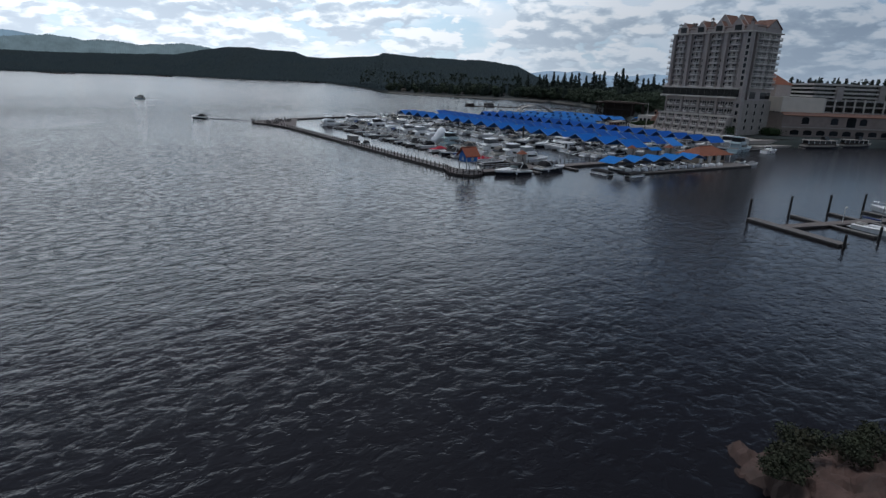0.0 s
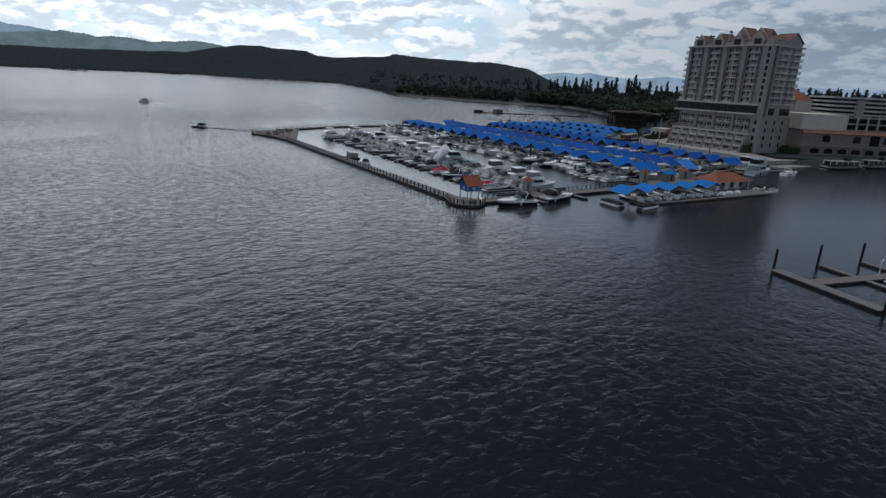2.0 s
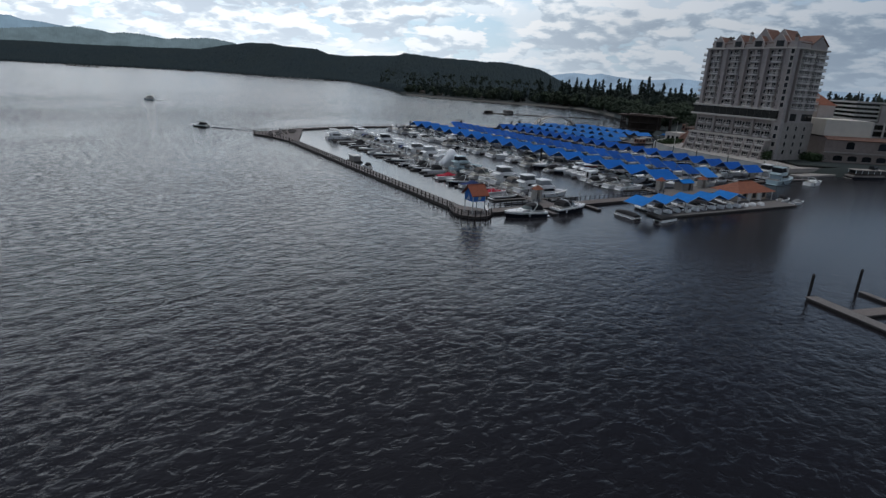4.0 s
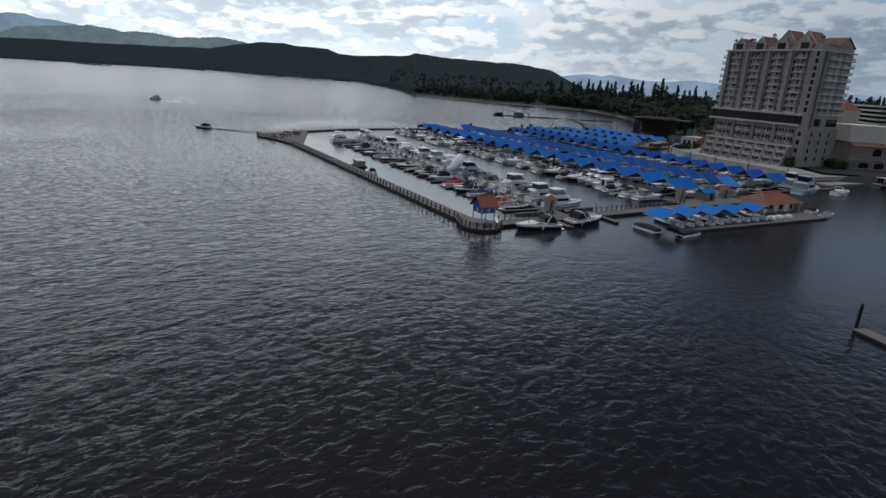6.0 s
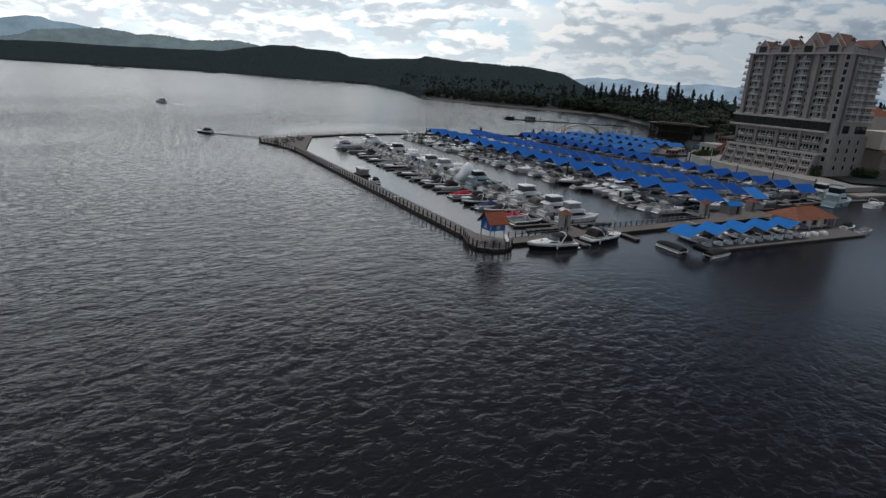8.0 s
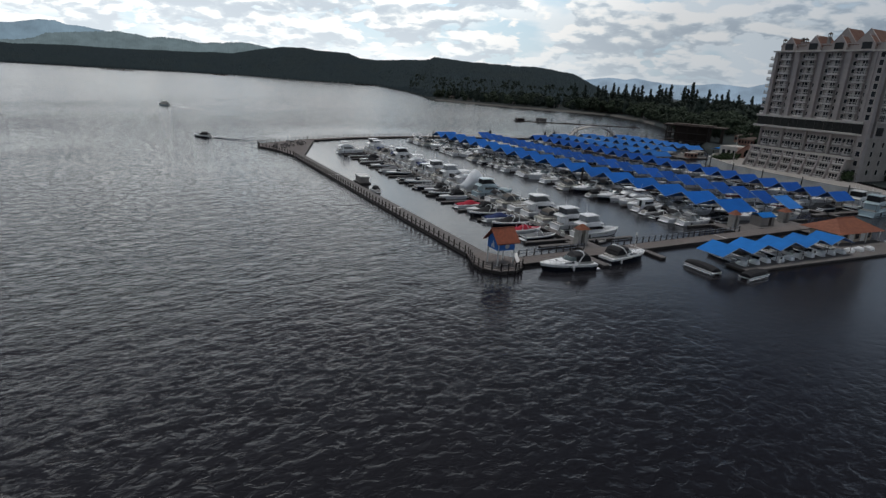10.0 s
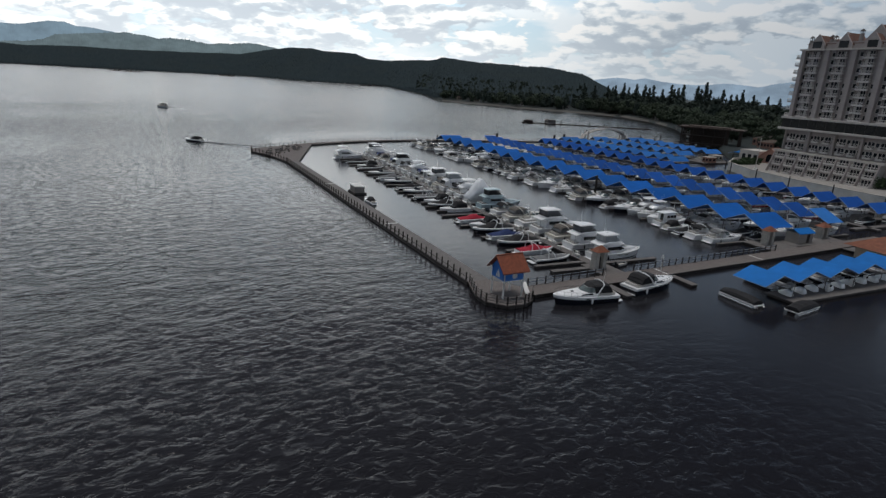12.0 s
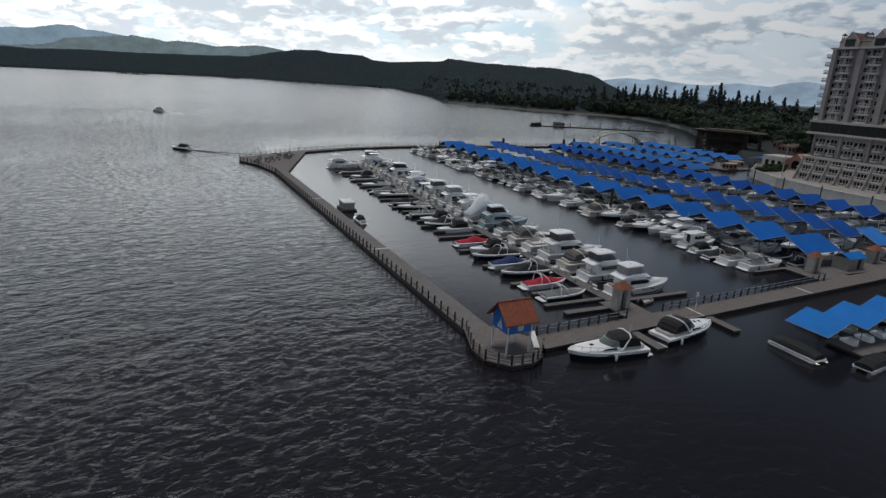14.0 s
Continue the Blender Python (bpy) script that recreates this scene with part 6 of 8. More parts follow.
def canopy_parts(length, width, ez, rz, mat, skew=0.5):
    key = (length, width, ez, rz, mat.name, skew)
    if key in _cache:
        return _cache[key]
    w, l, t = width / 2, length / 2, 0.07
    yr = -w + skew * width
    bm = bmesh.new()
    rows = []
    if skew > 0.6:
        slab(bm, [(-l, -w, ez), (l, -w, ez), (l, yr, rz), (-l, yr, rz)], t)
    else:
        for x in (-l, l):
            rows.append([bm.verts.new((x, y, z)) for y, z in ((-w, ez), (yr, rz), (w, ez), (w, ez - t), (yr, rz - t), (-w, ez - t))])
        for i in range(6):
            bm.faces.new((rows[0][i], rows[0][(i + 1) % 6], rows[1][(i + 1) % 6], rows[1][i]))
        for r in rows:
            bm.faces.new((r[0], r[1], r[4], r[5]))
            bm.faces.new((r[1], r[2], r[3], r[4]))
    roof = mesh_of("roof", bm, mat)
    bm = bmesh.new()
    pipe(bm, [(0, -w + 0.1, ez - 0.2), (0, yr, rz - 0.2), (0, w - 0.1, ez - 0.2)], 0.07, 5, ring=True)
    truss = mesh_of("end_truss", bm, M_RAIL)
    bm = bmesh.new()
    tube(bm, (0, 0, 0.3), (0, 0, ez - 0.1), 0.07, 0.07, 6)
    post = mesh_of("post", bm, M_RAIL)
    bm = bmesh.new()
    for x in (-l, l):
        pipe(bm, [(x, -w, ez - 0.05), (x, yr, rz - 0.05)] + ([(x, w, ez - 0.05)] if skew <= 0.6 else []), 0.055, 4)
    for y, z in ((-w, ez), (w, ez) if skew <= 0.6 else (yr, rz)):
        tube(bm, (-l, y, z - 0.08), (l, y, z - 0.08), 0.05, 0.05, 4)
    trim = mesh_of("edge_trim", bm, M_CANOPY_TRIM)
    _cache[key] = (roof, truss, post, trim)
    return _cache[key]


def canopy(a, b, length, width, ez=3.4, rz=5.2, mat=None, label="blue metal gable canopy over a boat slip", skew=0.5):
    roof, truss, post, trim = canopy_parts(length, width, ez, rz, mat or M_CANOPY, skew)
    t = thing("slip_canopy", label, "canopy", at(a, b), group="slip canopies")
    piece("roof", roof, t, Matrix.Identity(4))
    piece("edge_trim", trim, t, Matrix.Identity(4))
    for x in (-1, 1):
        piece("post", post, t, pose(x * (length / 2 - 0.4), -width / 2 + 0.12, 0))
        piece("end_truss", truss, t, pose(x * (length / 2 - 0.1), 0, 0))
    return t


ROWS_OF_CANOPIES = [(73.0, 83.0, 9.0, 17, 10.0, 3.4, 5.65, 0.5), (96.0, 101.9, 9.2, 25, 6.65, 3.4, 5.75, 0.88), (124.0, 132.6, 13.6, 21, 7.5, 3.4, 5.55, 0.5), (145.0, 155.5, 104.0, 11, 7.2, 3.5, 5.2, 0.5),
                    (168.0, 178.0, 122.0, 9, 7.2, 3.5, 5.2, 0.5), (192.0, 203.0, 128.0, 8, 7.2, 3.5, 5.2, 0.5)]
_rng = random.Random(12)
COVERED = ["cruiser_open", "run_white", "sport_navy", "cover_grey", "cover_black", "tower_black", "run_red", "cruiser_open", "cruiser_green", "cruiser_tan"]
for _a0, _a1, _b0, _n, _p, _ez, _rz, _sk in ROWS_OF_CANOPIES:
    for _i in range(_n):
        _b = _b0 + _p * (_i + 0.5)
        canopy((_a0 + _a1) / 2 + _rng.uniform(-0.15, 0.15), _b, _a1 - _a0, _p - (0.12 if _p > 9 else 0.8 if _sk > 0.6 else 1.3), _ez, _rz, M_CANOPY if _a0 < 90 else M_CANOPY4 if _a0 > 140 or (_a0 < 100 and _i == 0) else M_CANOPY3,
               "blue metal canopy with one long slope over a boat slip" if _sk > 0.6 else "blue metal gable canopy over a boat slip", _sk)
        _k = 2 if _p > 9 else 1
        for _j in range(_k):
            if _rng.random() < 0.92:
                moor(_rng.choice(COVERED), _a0 + (0.4 if _p > 9 else -1.4), _b + (_j - (_k - 1) / 2) * 4.6, _rng.uniform(-2, 2), _rng.uniform(0.85, 1.02))
        if _p < 9 and _i % 2 == 0:
            finger(_a0 + 1.6, _a1 + 2, _b - _p / 2, 0.8)
# open boats moored on the back of the middle rows
dock("main_dock", 142.4, 144.0, 16, 97, "long grey concrete dock between moored boats")
for _a, _b0, _n, _p in ((92.2, 14, 24, 6.65), (117.8, 18, 20, 7.5), (142.7, 20, 11, 7.2)):
    for _i in range(_n):
        if _rng.random() < 0.95:
            moor(_rng.choice(COVERED + ["cover_grey", "run_white"]), _a - 0.6, _b0 + _p * _i, 180 + _rng.uniform(-2, 2), _rng.uniform(0.72, 0.84))

# a small blue-roofed store beside the gate
_t = thing("dock_store", "small grey store with a blue gable roof on the dock", "shed", at(83.2, 7.4, 0.45))
_bm = bmesh.new()
box(_bm, -2.4, 2.4, -1.5, 1.5, 0, 2.3)
part("wall", _bm, M_STUCCO2, _t)
_bm = bmesh.new()
for _s in (-1, 1):
    _pts = [(-2.7, _s * 1.8, 2.25), (2.7, _s * 1.8, 2.25), (2.7, 0, 3.1), (-2.7, 0, 3.1)]
    slab(_bm, _pts if _s < 0 else _pts[::-1], 0.08)
part("roof", _bm, M_CANOPY2, _t, "sky-blue gable roof")
_bm = bmesh.new()
box(_bm, 0.4, 1.3, -1.54, -1.50, 0.05, 2.0)
part("door", _bm, M_DARKWOOD, _t)
dock("store_float", 78.3, 90.5, s_in(90) + 0.06, 9.2, "grey float under the dock store", 0.452)

# ==== fuel and rental dock ====
FA1, FB0 = 98.5, -19.2
_t = thing("rental_dock", "long grey floating rental dock", "dock", at(0, 0))
_bm = bmesh.new()
box(_bm, 44.2, FA1, FB0 + 0.6, FB0 + 5.4, 0.35, 0.50)
part("deck", _bm, M_DOCK, _t)
_bm = bmesh.new()
box(_bm, 44.4, FA1 - 0.2, FB0 + 0.8, FB0 + 5.2, -0.4, 0.35)
part("float", _bm, M_SKIRT, _t)
_bm = bmesh.new()
box(_bm, 74.0, FA1, FB0 + 5.45, -5.4, 0.35, 0.50)
part("deck", _bm, M_DOCK, _t)
_bm = bmesh.new()
box(_bm, 88.0, 92.0, -5.35, s_out(88) - 0.06, 0.35, 0.50)
part("ramp", _bm, M_DOCK, _t)
# each rental canopy has its ridge square to the boardwalk
for _i in range(5):
    _c = canopy(0, 0, 5.7, 7.7, 3.05, 4.45, M_CANOPY2, "bright sky-blue canopy over rental boats")
    _c.matrix_basis = at(39.0 + 7.7 * (_i + 0.5), -14.2, 0, 90)
    _c["group"] = "rental canopies"
moor("pontoon", 37.6, -11.4, -91, 0.88)
moor("pontoon", 40.4, -20.8, 8, 0.86)
_rng = random.Random(3)
_bm = bmesh.new()
loft(_bm, [[(x, -w, 0), (x, -w * 1.05, h * 0.6), (x, -w * 0.7, h), (x, w * 0.7, h), (x, w * 1.05, h * 0.6), (x, w, 0)] for x, w, h in ((-0.9, 0.3, 0.35), (-0.7, 0.42, 0.75), (0.2, 0.42, 0.85), (0.9, 0.25, 0.5), (1.3, 0.06, 0.25))])
SKI = mesh_of("watercraft", _bm, M_WHITE)
for _i in range(13):
    _a = 46.5 + 3.3 * _i
    ob = new("personal_watercraft", SKI)
    ob.matrix_basis = at(_a, FB0 + 3.7 + _rng.uniform(-0.3, 0.3), 0.5, 90 + _rng.uniform(-12, 12))
    ob.scale = (1.05, 1.25, 1.05)
    tagged(ob, "white covered personal watercraft parked on the dock", "watercraft", group="rental watercraft")
for _i in range(8):
    moor(_rng.choice(["cover_black", "run_black", "run_white"]), 47.6 + 4.4 * _i, -12.9, 90 + _rng.uniform(-4, 4), 0.8)


def fuel_house():
    t = thing("dock_house", "low dock house with a broad orange tile hip roof", "building", at(90.0, -7.2, 0.5))
    bm = bmesh.new()
    box(bm, -6.6, 6.6, -3.0, 3.0, 0, 2.5)
    part("wall", bm, M_TAN, t)
    for k in range(6):
        bm = bmesh.new()
        box(bm, -6.2 + 2.15 * k, -4.7 + 2.15 * k, -3.04, -2.98, 0.7 if k % 2 else 0.05, 2.2)
        part("window" if k % 2 else "door", bm, M_WINDOW if k % 2 else M_WHITEPAINT, t)
    bm = bmesh.new()
    lo = [(-8.4, -4.8, 2.5), (8.2, -4.8, 2.5), (8.2, 4.6, 2.5), (-8.4, 4.6, 2.5)]
    hi = [(-3.4, -0.2, 4.9), (3.2, -0.2, 4.9)]
    a = [bm.verts.new(p) for p in lo]
    b = [bm.verts.new(p) for p in hi]
    bm.faces.new(a[::-1])
    bm.faces.new((a[0], a[1], b[1], b[0]))
    bm.faces.new((a[1], a[2], b[1]))
    bm.faces.new((a[2], a[3], b[0], b[1]))
    bm.faces.new((a[3], a[0], b[0]))
    part("roof", bm, M_TILE, t, "orange clay tile hip roof")
    bm = bmesh.new()
    tube(bm, (-3.5, -0.2, 4.92), (3.3, -0.2, 4.92), 0.16, 0.16, 6)
    part("ridge_cap", bm, M_TILE, t)
    for x in (-7.6, -2.6, 2.4, 7.4):
        bm = bmesh.new()
        tube(bm, (x, -4.2, 0), (x, -4.2, 2.5), 0.12, 0.12, 8)
        part("porch_post", bm, M_WHITEPAINT, t)
    return t


fuel_house()
moor("run_white", 99.6, -12.6, 10, 0.9)
moor("cover_grey", 99.8, -16.0, 4, 0.8)
# ==== the lakeside hotel ====
# built in plan axes: front towards the marina (smaller a), south end towards smaller b
HA, HB0, HB1 = 183.0, 43.0, 85.5
Z0, Z_STEP, Z_BAND0, Z_BAND1, Z_CORN = 2.6, 11.0, 19.9, 23.9, 48.7


def win_mesh(w, h):
    bm = bmesh.new()
    box(bm, -0.05, 0.0, -w / 2, w / 2, 0, h)
    return mesh_of("window", bm, M_WINDOW)


def frame_mesh(w, h, bars=1):
    bm = bmesh.new()
    for y in [-w / 2, w / 2] + [-w / 2 + w * (k + 1) / (bars + 1) for k in range(bars)]:
        box(bm, -0.10, -0.04, y - 0.09, y + 0.09, 0, h)
    box(bm, -0.10, -0.04, -w / 2, w / 2, h - 0.08, h + 0.04)
    box(bm, -0.10, -0.04, -w / 2, w / 2, -0.04, 0.06)
    return mesh_of("window_frame", bm, M_TRIM)


def balcony_mesh(w, d, h=1.0):
    """A slab with a railing; its back lies on x = 0 and it sticks out towards -x."""
    bm = bmesh.new()
    y = w / 2
    prism(bm, [(0, -y), (0, y), (-d * 0.75, y), (-d, y * 0.72), (-d, -y * 0.72), (-d * 0.75, -y)][::-1], -0.34, 0)
    outline = [(0, -y), (-d * 0.75, -y), (-d, -y * 0.72), (-d, y * 0.72), (-d * 0.75, y), (0, y)]
    for (x0, y0), (x1, y1) in zip(outline, outline[1:]):
        tube(bm, (x0, y0, h), (x1, y1, h), 0.06, 0.06, 4)
        tube(bm, (x0, y0, 0.76), (x1, y1, 0.76), 0.03, 0.03, 4)
        d = Vector((x1 - x0, y1 - y0, 0))
        nrm = Vector((-d.y, d.x, 0)).normalized() * 0.05
        q = [bm.verts.new((x0 + s * nrm.x + u * d.x, y0 + s * nrm.y + u * d.y, z)) for s, u, z in ((-1, 0, 0.0), (-1, 1, 0.0), (-1, 1, 0.30), (-1, 0, 0.30), (1, 0, 0.0), (1, 1, 0.0), (1, 1, 0.30), (1, 0, 0.30))]
        for f in ((0, 1, 2, 3), (7, 6, 5, 4), (3, 2, 6, 7), (0, 3, 7, 4), (1, 5, 6, 2)):
            bm.faces.new([q[k] for k in f])
        n = max(1, int(math.hypot(x1 - x0, y1 - y0) / 0.8))
        for k in range(n):
            u = (k + 0.5) / n
            x, yy = x0 + (x1 - x0) * u, y0 + (y1 - y0) * u
            box(bm, x - 0.04, x + 0.04, yy - 0.05, yy + 0.05, 0.31, h)
    return mesh_of("balcony", bm, M_RAILWHITE)


WIN_BIG, FR_BIG = win_mesh(3.4, 2.4), frame_mesh(3.4, 2.4, 2)
WIN_SQ, FR_SQ = win_mesh(1.6, 2.0), frame_mesh(1.6, 2.0, 0)
WIN_TERRACE, FR_TERRACE = win_mesh(3.2, 2.15), frame_mesh(3.2, 2.15, 2)
WIN_SMALL, FR_SMALL = win_mesh(1.25, 1.55), frame_mesh(1.25, 1.55, 0)
BALC = balcony_mesh(4.1, 1.45)
BALC_SIDE = balcony_mesh(3.4, 2.3)
BALC_LOW = balcony_mesh(2.7, 1.5)
WIN_LOW, FR_LOW = win_mesh(2.3, 2.3), frame_mesh(2.3, 2.3, 1)
BALC_END = balcony_mesh(8.2, 1.9)


def panel_mesh(name, x0, x1, w, h, mat):
    bm = bmesh.new()
    box(bm, x0, x1, -w / 2, w / 2, 0, h)
    return mesh_of(name, bm, mat)


CURTAIN = panel_mesh("curtain", -0.012, 0.012, 0.62, 2.1, M_TRIM)
CURTAIN_WIDE = panel_mesh("curtain", -0.012, 0.012, 1.1, 2.1, M_TRIM)
SCREEN = panel_mesh("balcony_screen", -1.0, 0.0, 0.14, 2.35, M_STUCCO)


def window(parent, wm, fm, m):
    w = piece("window", wm, parent, m)
    piece("window_frame", fm, w, Matrix.Identity(4))
    return w


def gable(bm, x, y, w, z0, h, depth):
    """A dormer gable facing -x at x, centred on y."""
    f = [bm.verts.new(p) for p in ((x, y - w / 2, z0), (x, y + w / 2, z0), (x, y + w / 2, z0 + h * 0.35), (x, y, z0 + h), (x, y - w / 2, z0 + h * 0.35))]
    b = [bm.verts.new(p) for p in ((x + depth, y - w / 2, z0), (x + depth, y + w / 2, z0), (x + depth, y + w / 2, z0 + h * 0.35), (x + depth, y, z0 + h), (x + depth, y - w / 2, z0 + h * 0.35))]
    bm.faces.new(f)
    bm.faces.new(b[::-1])
    for i in range(5):
        bm.faces.new((f[i], f[(i + 1) % 5], b[(i + 1) % 5], b[i]))


def hotel():
    t = thing("hotel_tower", "tall grey-tan lakeside hotel with white balconies and orange tile roofs", "hotel", at(HA, HB0))
    L = HB1 - HB0          # along y
    D = 24.0               # along x
    # main block behind the bays
    bm = bmesh.new()
    box(bm, 1.6, D, 3.0, L, Z0, Z_CORN)
    part("wall", bm, M_STUCCO, t)
    for x0, x1, ya, yb, z1, z2, m in ((6.0, D - 0.01, 1.0, 2.99, Z0, Z_CORN, M_STUCCO), (0.0, 2.4, 0.0, 2.98, Z0, Z_CORN + 2.6, M_STUCCO), (2.45, D + 0.5, 0.1, 2.9, Z0, 18.6, M_STUCCO2), (3.2, 5.0, 1.6, 2.97, 18.7, Z_CORN + 1.4, M_STUCCO2)):
        bm = bmesh.new()
        box(bm, x0, x1, ya, yb, z1, z2)
        part("stair_wall", bm, m, t)
    y0, bays = 3.2, 4
    pitch = (L - y0) / bays
    storey = (Z_CORN - Z_BAND1 - 0.4) / 9
    # pilasters between the bays
    for k in range(bays + 1):
        y = y0 + pitch * k
        w = 1.8
        ya, yb = (y, y + 1.2) if k == 0 else (y - w / 2, y + w / 2) if k < bays else (y - 1.5, y)
        bm = bmesh.new()
        box(bm, 0.1, 1.62, ya, yb, Z_BAND1, Z_CORN)
        bmesh.ops.bevel(bm, geom=list(bm.edges), offset=0.05, segments=1, affect="EDGES")
        part("pilaster", bm, M_STUCCO, t)
    for f in range(9):
        z = Z_BAND1 + 0.5 + storey * f
        for k in range(bays):
            y = y0 + pitch * (k + 0.5)
            piece("balcony", BALC, t, pose(1.62, y, z))
            room = window(t, WIN_BIG, FR_BIG, pose(1.62, y, z))
            # drawn or open curtains behind the glass, a pair of balcony screens
            for s, c in (((-1.1, CURTAIN), (1.2, CURTAIN)), ((0.9, CURTAIN_WIDE),), ((-1.25, CURTAIN),), ((-0.6, CURTAIN_WIDE), (1.4, CURTAIN)))[(f * 3 + k * 5 + f * k) % 4]:
                piece("curtain", c, room, pose(-0.075, s, 0.1))
            for s in (-1, 1):
                piece("balcony_screen", SCREEN, t, pose(1.62, y + s * 1.95, z))
            for s in ((-1, 1) if f < 5 else (1,)):
                window(t, WIN_SMALL, FR_SMALL, pose(1.62, y + s * 3.05, z + 0.45))
        # south side: recessed wing with wide balconies, stair windows in the corner pier
        for x in (8.6, 12.6):
            piece("balcony", BALC, t, pose(x, 1.0, z, 0, 0, 90))
        window(t, WIN_BIG, FR_BIG, pose(8.6, 1.0, z, 0, 0, 90))
        window(t, WIN_BIG, FR_BIG, pose(12.6, 1.0, z, 0, 0, 90))
        piece("balcony", BALC_END, t, pose(19.8, 1.0, z, 0, 0, 90))
        window(t, WIN_BIG, FR_BIG, pose(17.8, 1.0, z, 0, 0, 90))
        window(t, WIN_BIG, FR_BIG, pose(21.8, 1.0, z, 0, 0, 90))
        window(t, WIN_SQ, FR_SQ, pose(0.0, 1.3, z + 0.5))
        # north side
        for x in (2.2, 11.0, 18.0):
            piece("balcony", BALC_SIDE, t, pose(x, L, z, 0, 0, -90))
            window(t, WIN_BIG, FR_BIG, pose(x, L, z, 0, 0, -90))
    # cornice and its shadow line
    bm = bmesh.new()
    box(bm, -0.5, D + 0.4, -0.4, L + 0.5, Z_CORN, Z_CORN + 0.55)
    part("cornice", bm, M_TRIM, t, "pale projecting cornice")
    # attic storey with gables
    bm = bmesh.new()
    box(bm, 2.2, D - 0.5, 0.8, L - 0.6, Z_CORN + 0.55, Z_CORN + 3.2)
    part("attic_wall", bm, M_STUCCO, t)
    for k in range(bays):
        y = y0 + pitch * (k + 0.5)
        bm = bmesh.new()
        gable(bm, 0.9, y, 5.6, Z_CORN + 0.55, 5.4, 0.6)
        box(bm, 1.52, 9.0, y - 2.7, y + 2.7, Z_CORN + 0.56, Z_CORN + 2.2)
        g = part("gable", bm, M_STUCCO, t)
        piece("window", WIN_BIG, g, pose(0.9, y, Z_CORN + 0.9))
        bm = bmesh.new()
        for s in (-1, 1):
            pts = [(1.52, y + s * 3.0, Z_CORN + 2.0), (9.0, y + s * 3.0, Z_CORN + 2.0), (9.0, y, Z_CORN + 5.6), (1.52, y, Z_CORN + 5.6)]
            slab(bm, pts if s < 0 else pts[::-1], 0.2)
        part("gable_roof", bm, M_ROOFTILE, t, "orange clay tile roof")
    bm = bmesh.new()
    for s, xa in ((-1, 2.0), (1, D - 0.4)):
        pts = [(xa, 0.6, Z_CORN + 2.6), (xa, L - 0.4, Z_CORN + 2.6), (D / 2, L - 4, Z_CORN + 5.0), (D / 2, 4, Z_CORN + 5.0)]
        slab(bm, pts[::-1] if s < 0 else pts, 0.25)
    for ya, yb in ((0.6, 4.0), (L - 0.4, L - 4.0)):
        pts = [(2.0, ya, Z_CORN + 2.6), (D - 0.4, ya, Z_CORN + 2.6), (D / 2, yb, Z_CORN + 5.0)]
        slab(bm, pts if ya < yb else pts[::-1], 0.25)
    part("roof", bm, M_ROOFTILE, t, "orange clay tile main roof")
    # the two tall penthouse gables and small turrets
    for y, w, h in ((19.0, 8.8, 8.4), (10.4, 8.6, 7.8), (30.0, 6.4, 6.2)):
        bm = bmesh.new()
        gable(bm, 5.0, y, w, Z_CORN + 0.6, h, 0.7)
        box(bm, 5.72, 14.4, y - w * 0.48, y + w * 0.48, Z_CORN + 0.6, Z_CORN + 0.6 + h * 0.33)
        part("penthouse", bm, M_STUCCO, t)
        bm = bmesh.new()
        for s in (-1, 1):
            zt, ze = Z_CORN + 0.6 + h - 0.2, Z_CORN + 0.6 + h * 0.35 - 0.2
            pts = [(5.74, y + s * w * 0.53, ze), (14.6, y + s * w * 0.53, ze), (14.6, y, zt), (5.74, y, zt)]
            slab(bm, pts if s < 0 else pts[::-1], 0.2)
        part("penthouse_roof", bm, M_ROOFTILE, t, "orange clay tile roof")
    for x, y, z in ((3.2, L - 1.0, 5.2), (3.4, L * 0.80, 5.4), (3.0, 23.4, 7.0), (1.2, 1.6, 5.6), (3.6, L * 0.77, 5.2)):
        bm = bmesh.new()
        tube(bm, (x, y, Z_CORN + 0.5), (x, y, Z_CORN + z - 1.3), 0.75, 0.75, 8)
        c = part("chimney", bm, M_STUCCO2, t)
        bm = bmesh.new()
        for k in range(4):
            a = 0.785 + 1.571 * k
            tube(bm, (x + 0.6 * math.cos(a), y + 0.6 * math.sin(a), Z_CORN + z - 1.3), (x + 0.6 * math.cos(a), y + 0.6 * math.sin(a), Z_CORN + z - 0.4), 0.09, 0.09, 5)
        part("louvre", bm, M_POST, c)
        bm = bmesh.new()
        tube(bm, (x, y, Z_CORN + z - 0.4), (x, y, Z_CORN + z + 0.35), 1.0, 0.15, 8)
        part("cap", bm, M_POST, c, "dark domed chimney cap")
    # south wing roof with a gable over the end
    bm = bmesh.new()
    gable(bm, 0, 0, 11.5, Z_CORN + 0.6, 5.6, 4.0)
    bmesh.ops.rotate(bm, verts=bm.verts, cent=(0, 0, 0), matrix=Matrix.Rotation(radians(90), 3, "Z"))
    bmesh.ops.translate(bm, verts=bm.verts, vec=(17.0, 0.6, -0.2))
    part("end_gable", bm, M_STUCCO, t)
    bm = bmesh.new()
    for s in (-1, 1):
        pts = [(17.0 + s * 6.2, 0.1, Z_CORN + 2.3), (17.0 + s * 6.2, 9.0, Z_CORN + 2.3), (17.0, 9.0, Z_CORN + 6.4), (17.0, 0.1, Z_CORN + 6.4)]
        slab(bm, pts[::-1] if s < 0 else pts, 0.2)
    part("end_gable_roof", bm, M_ROOFTILE, t, "orange clay tile roof")
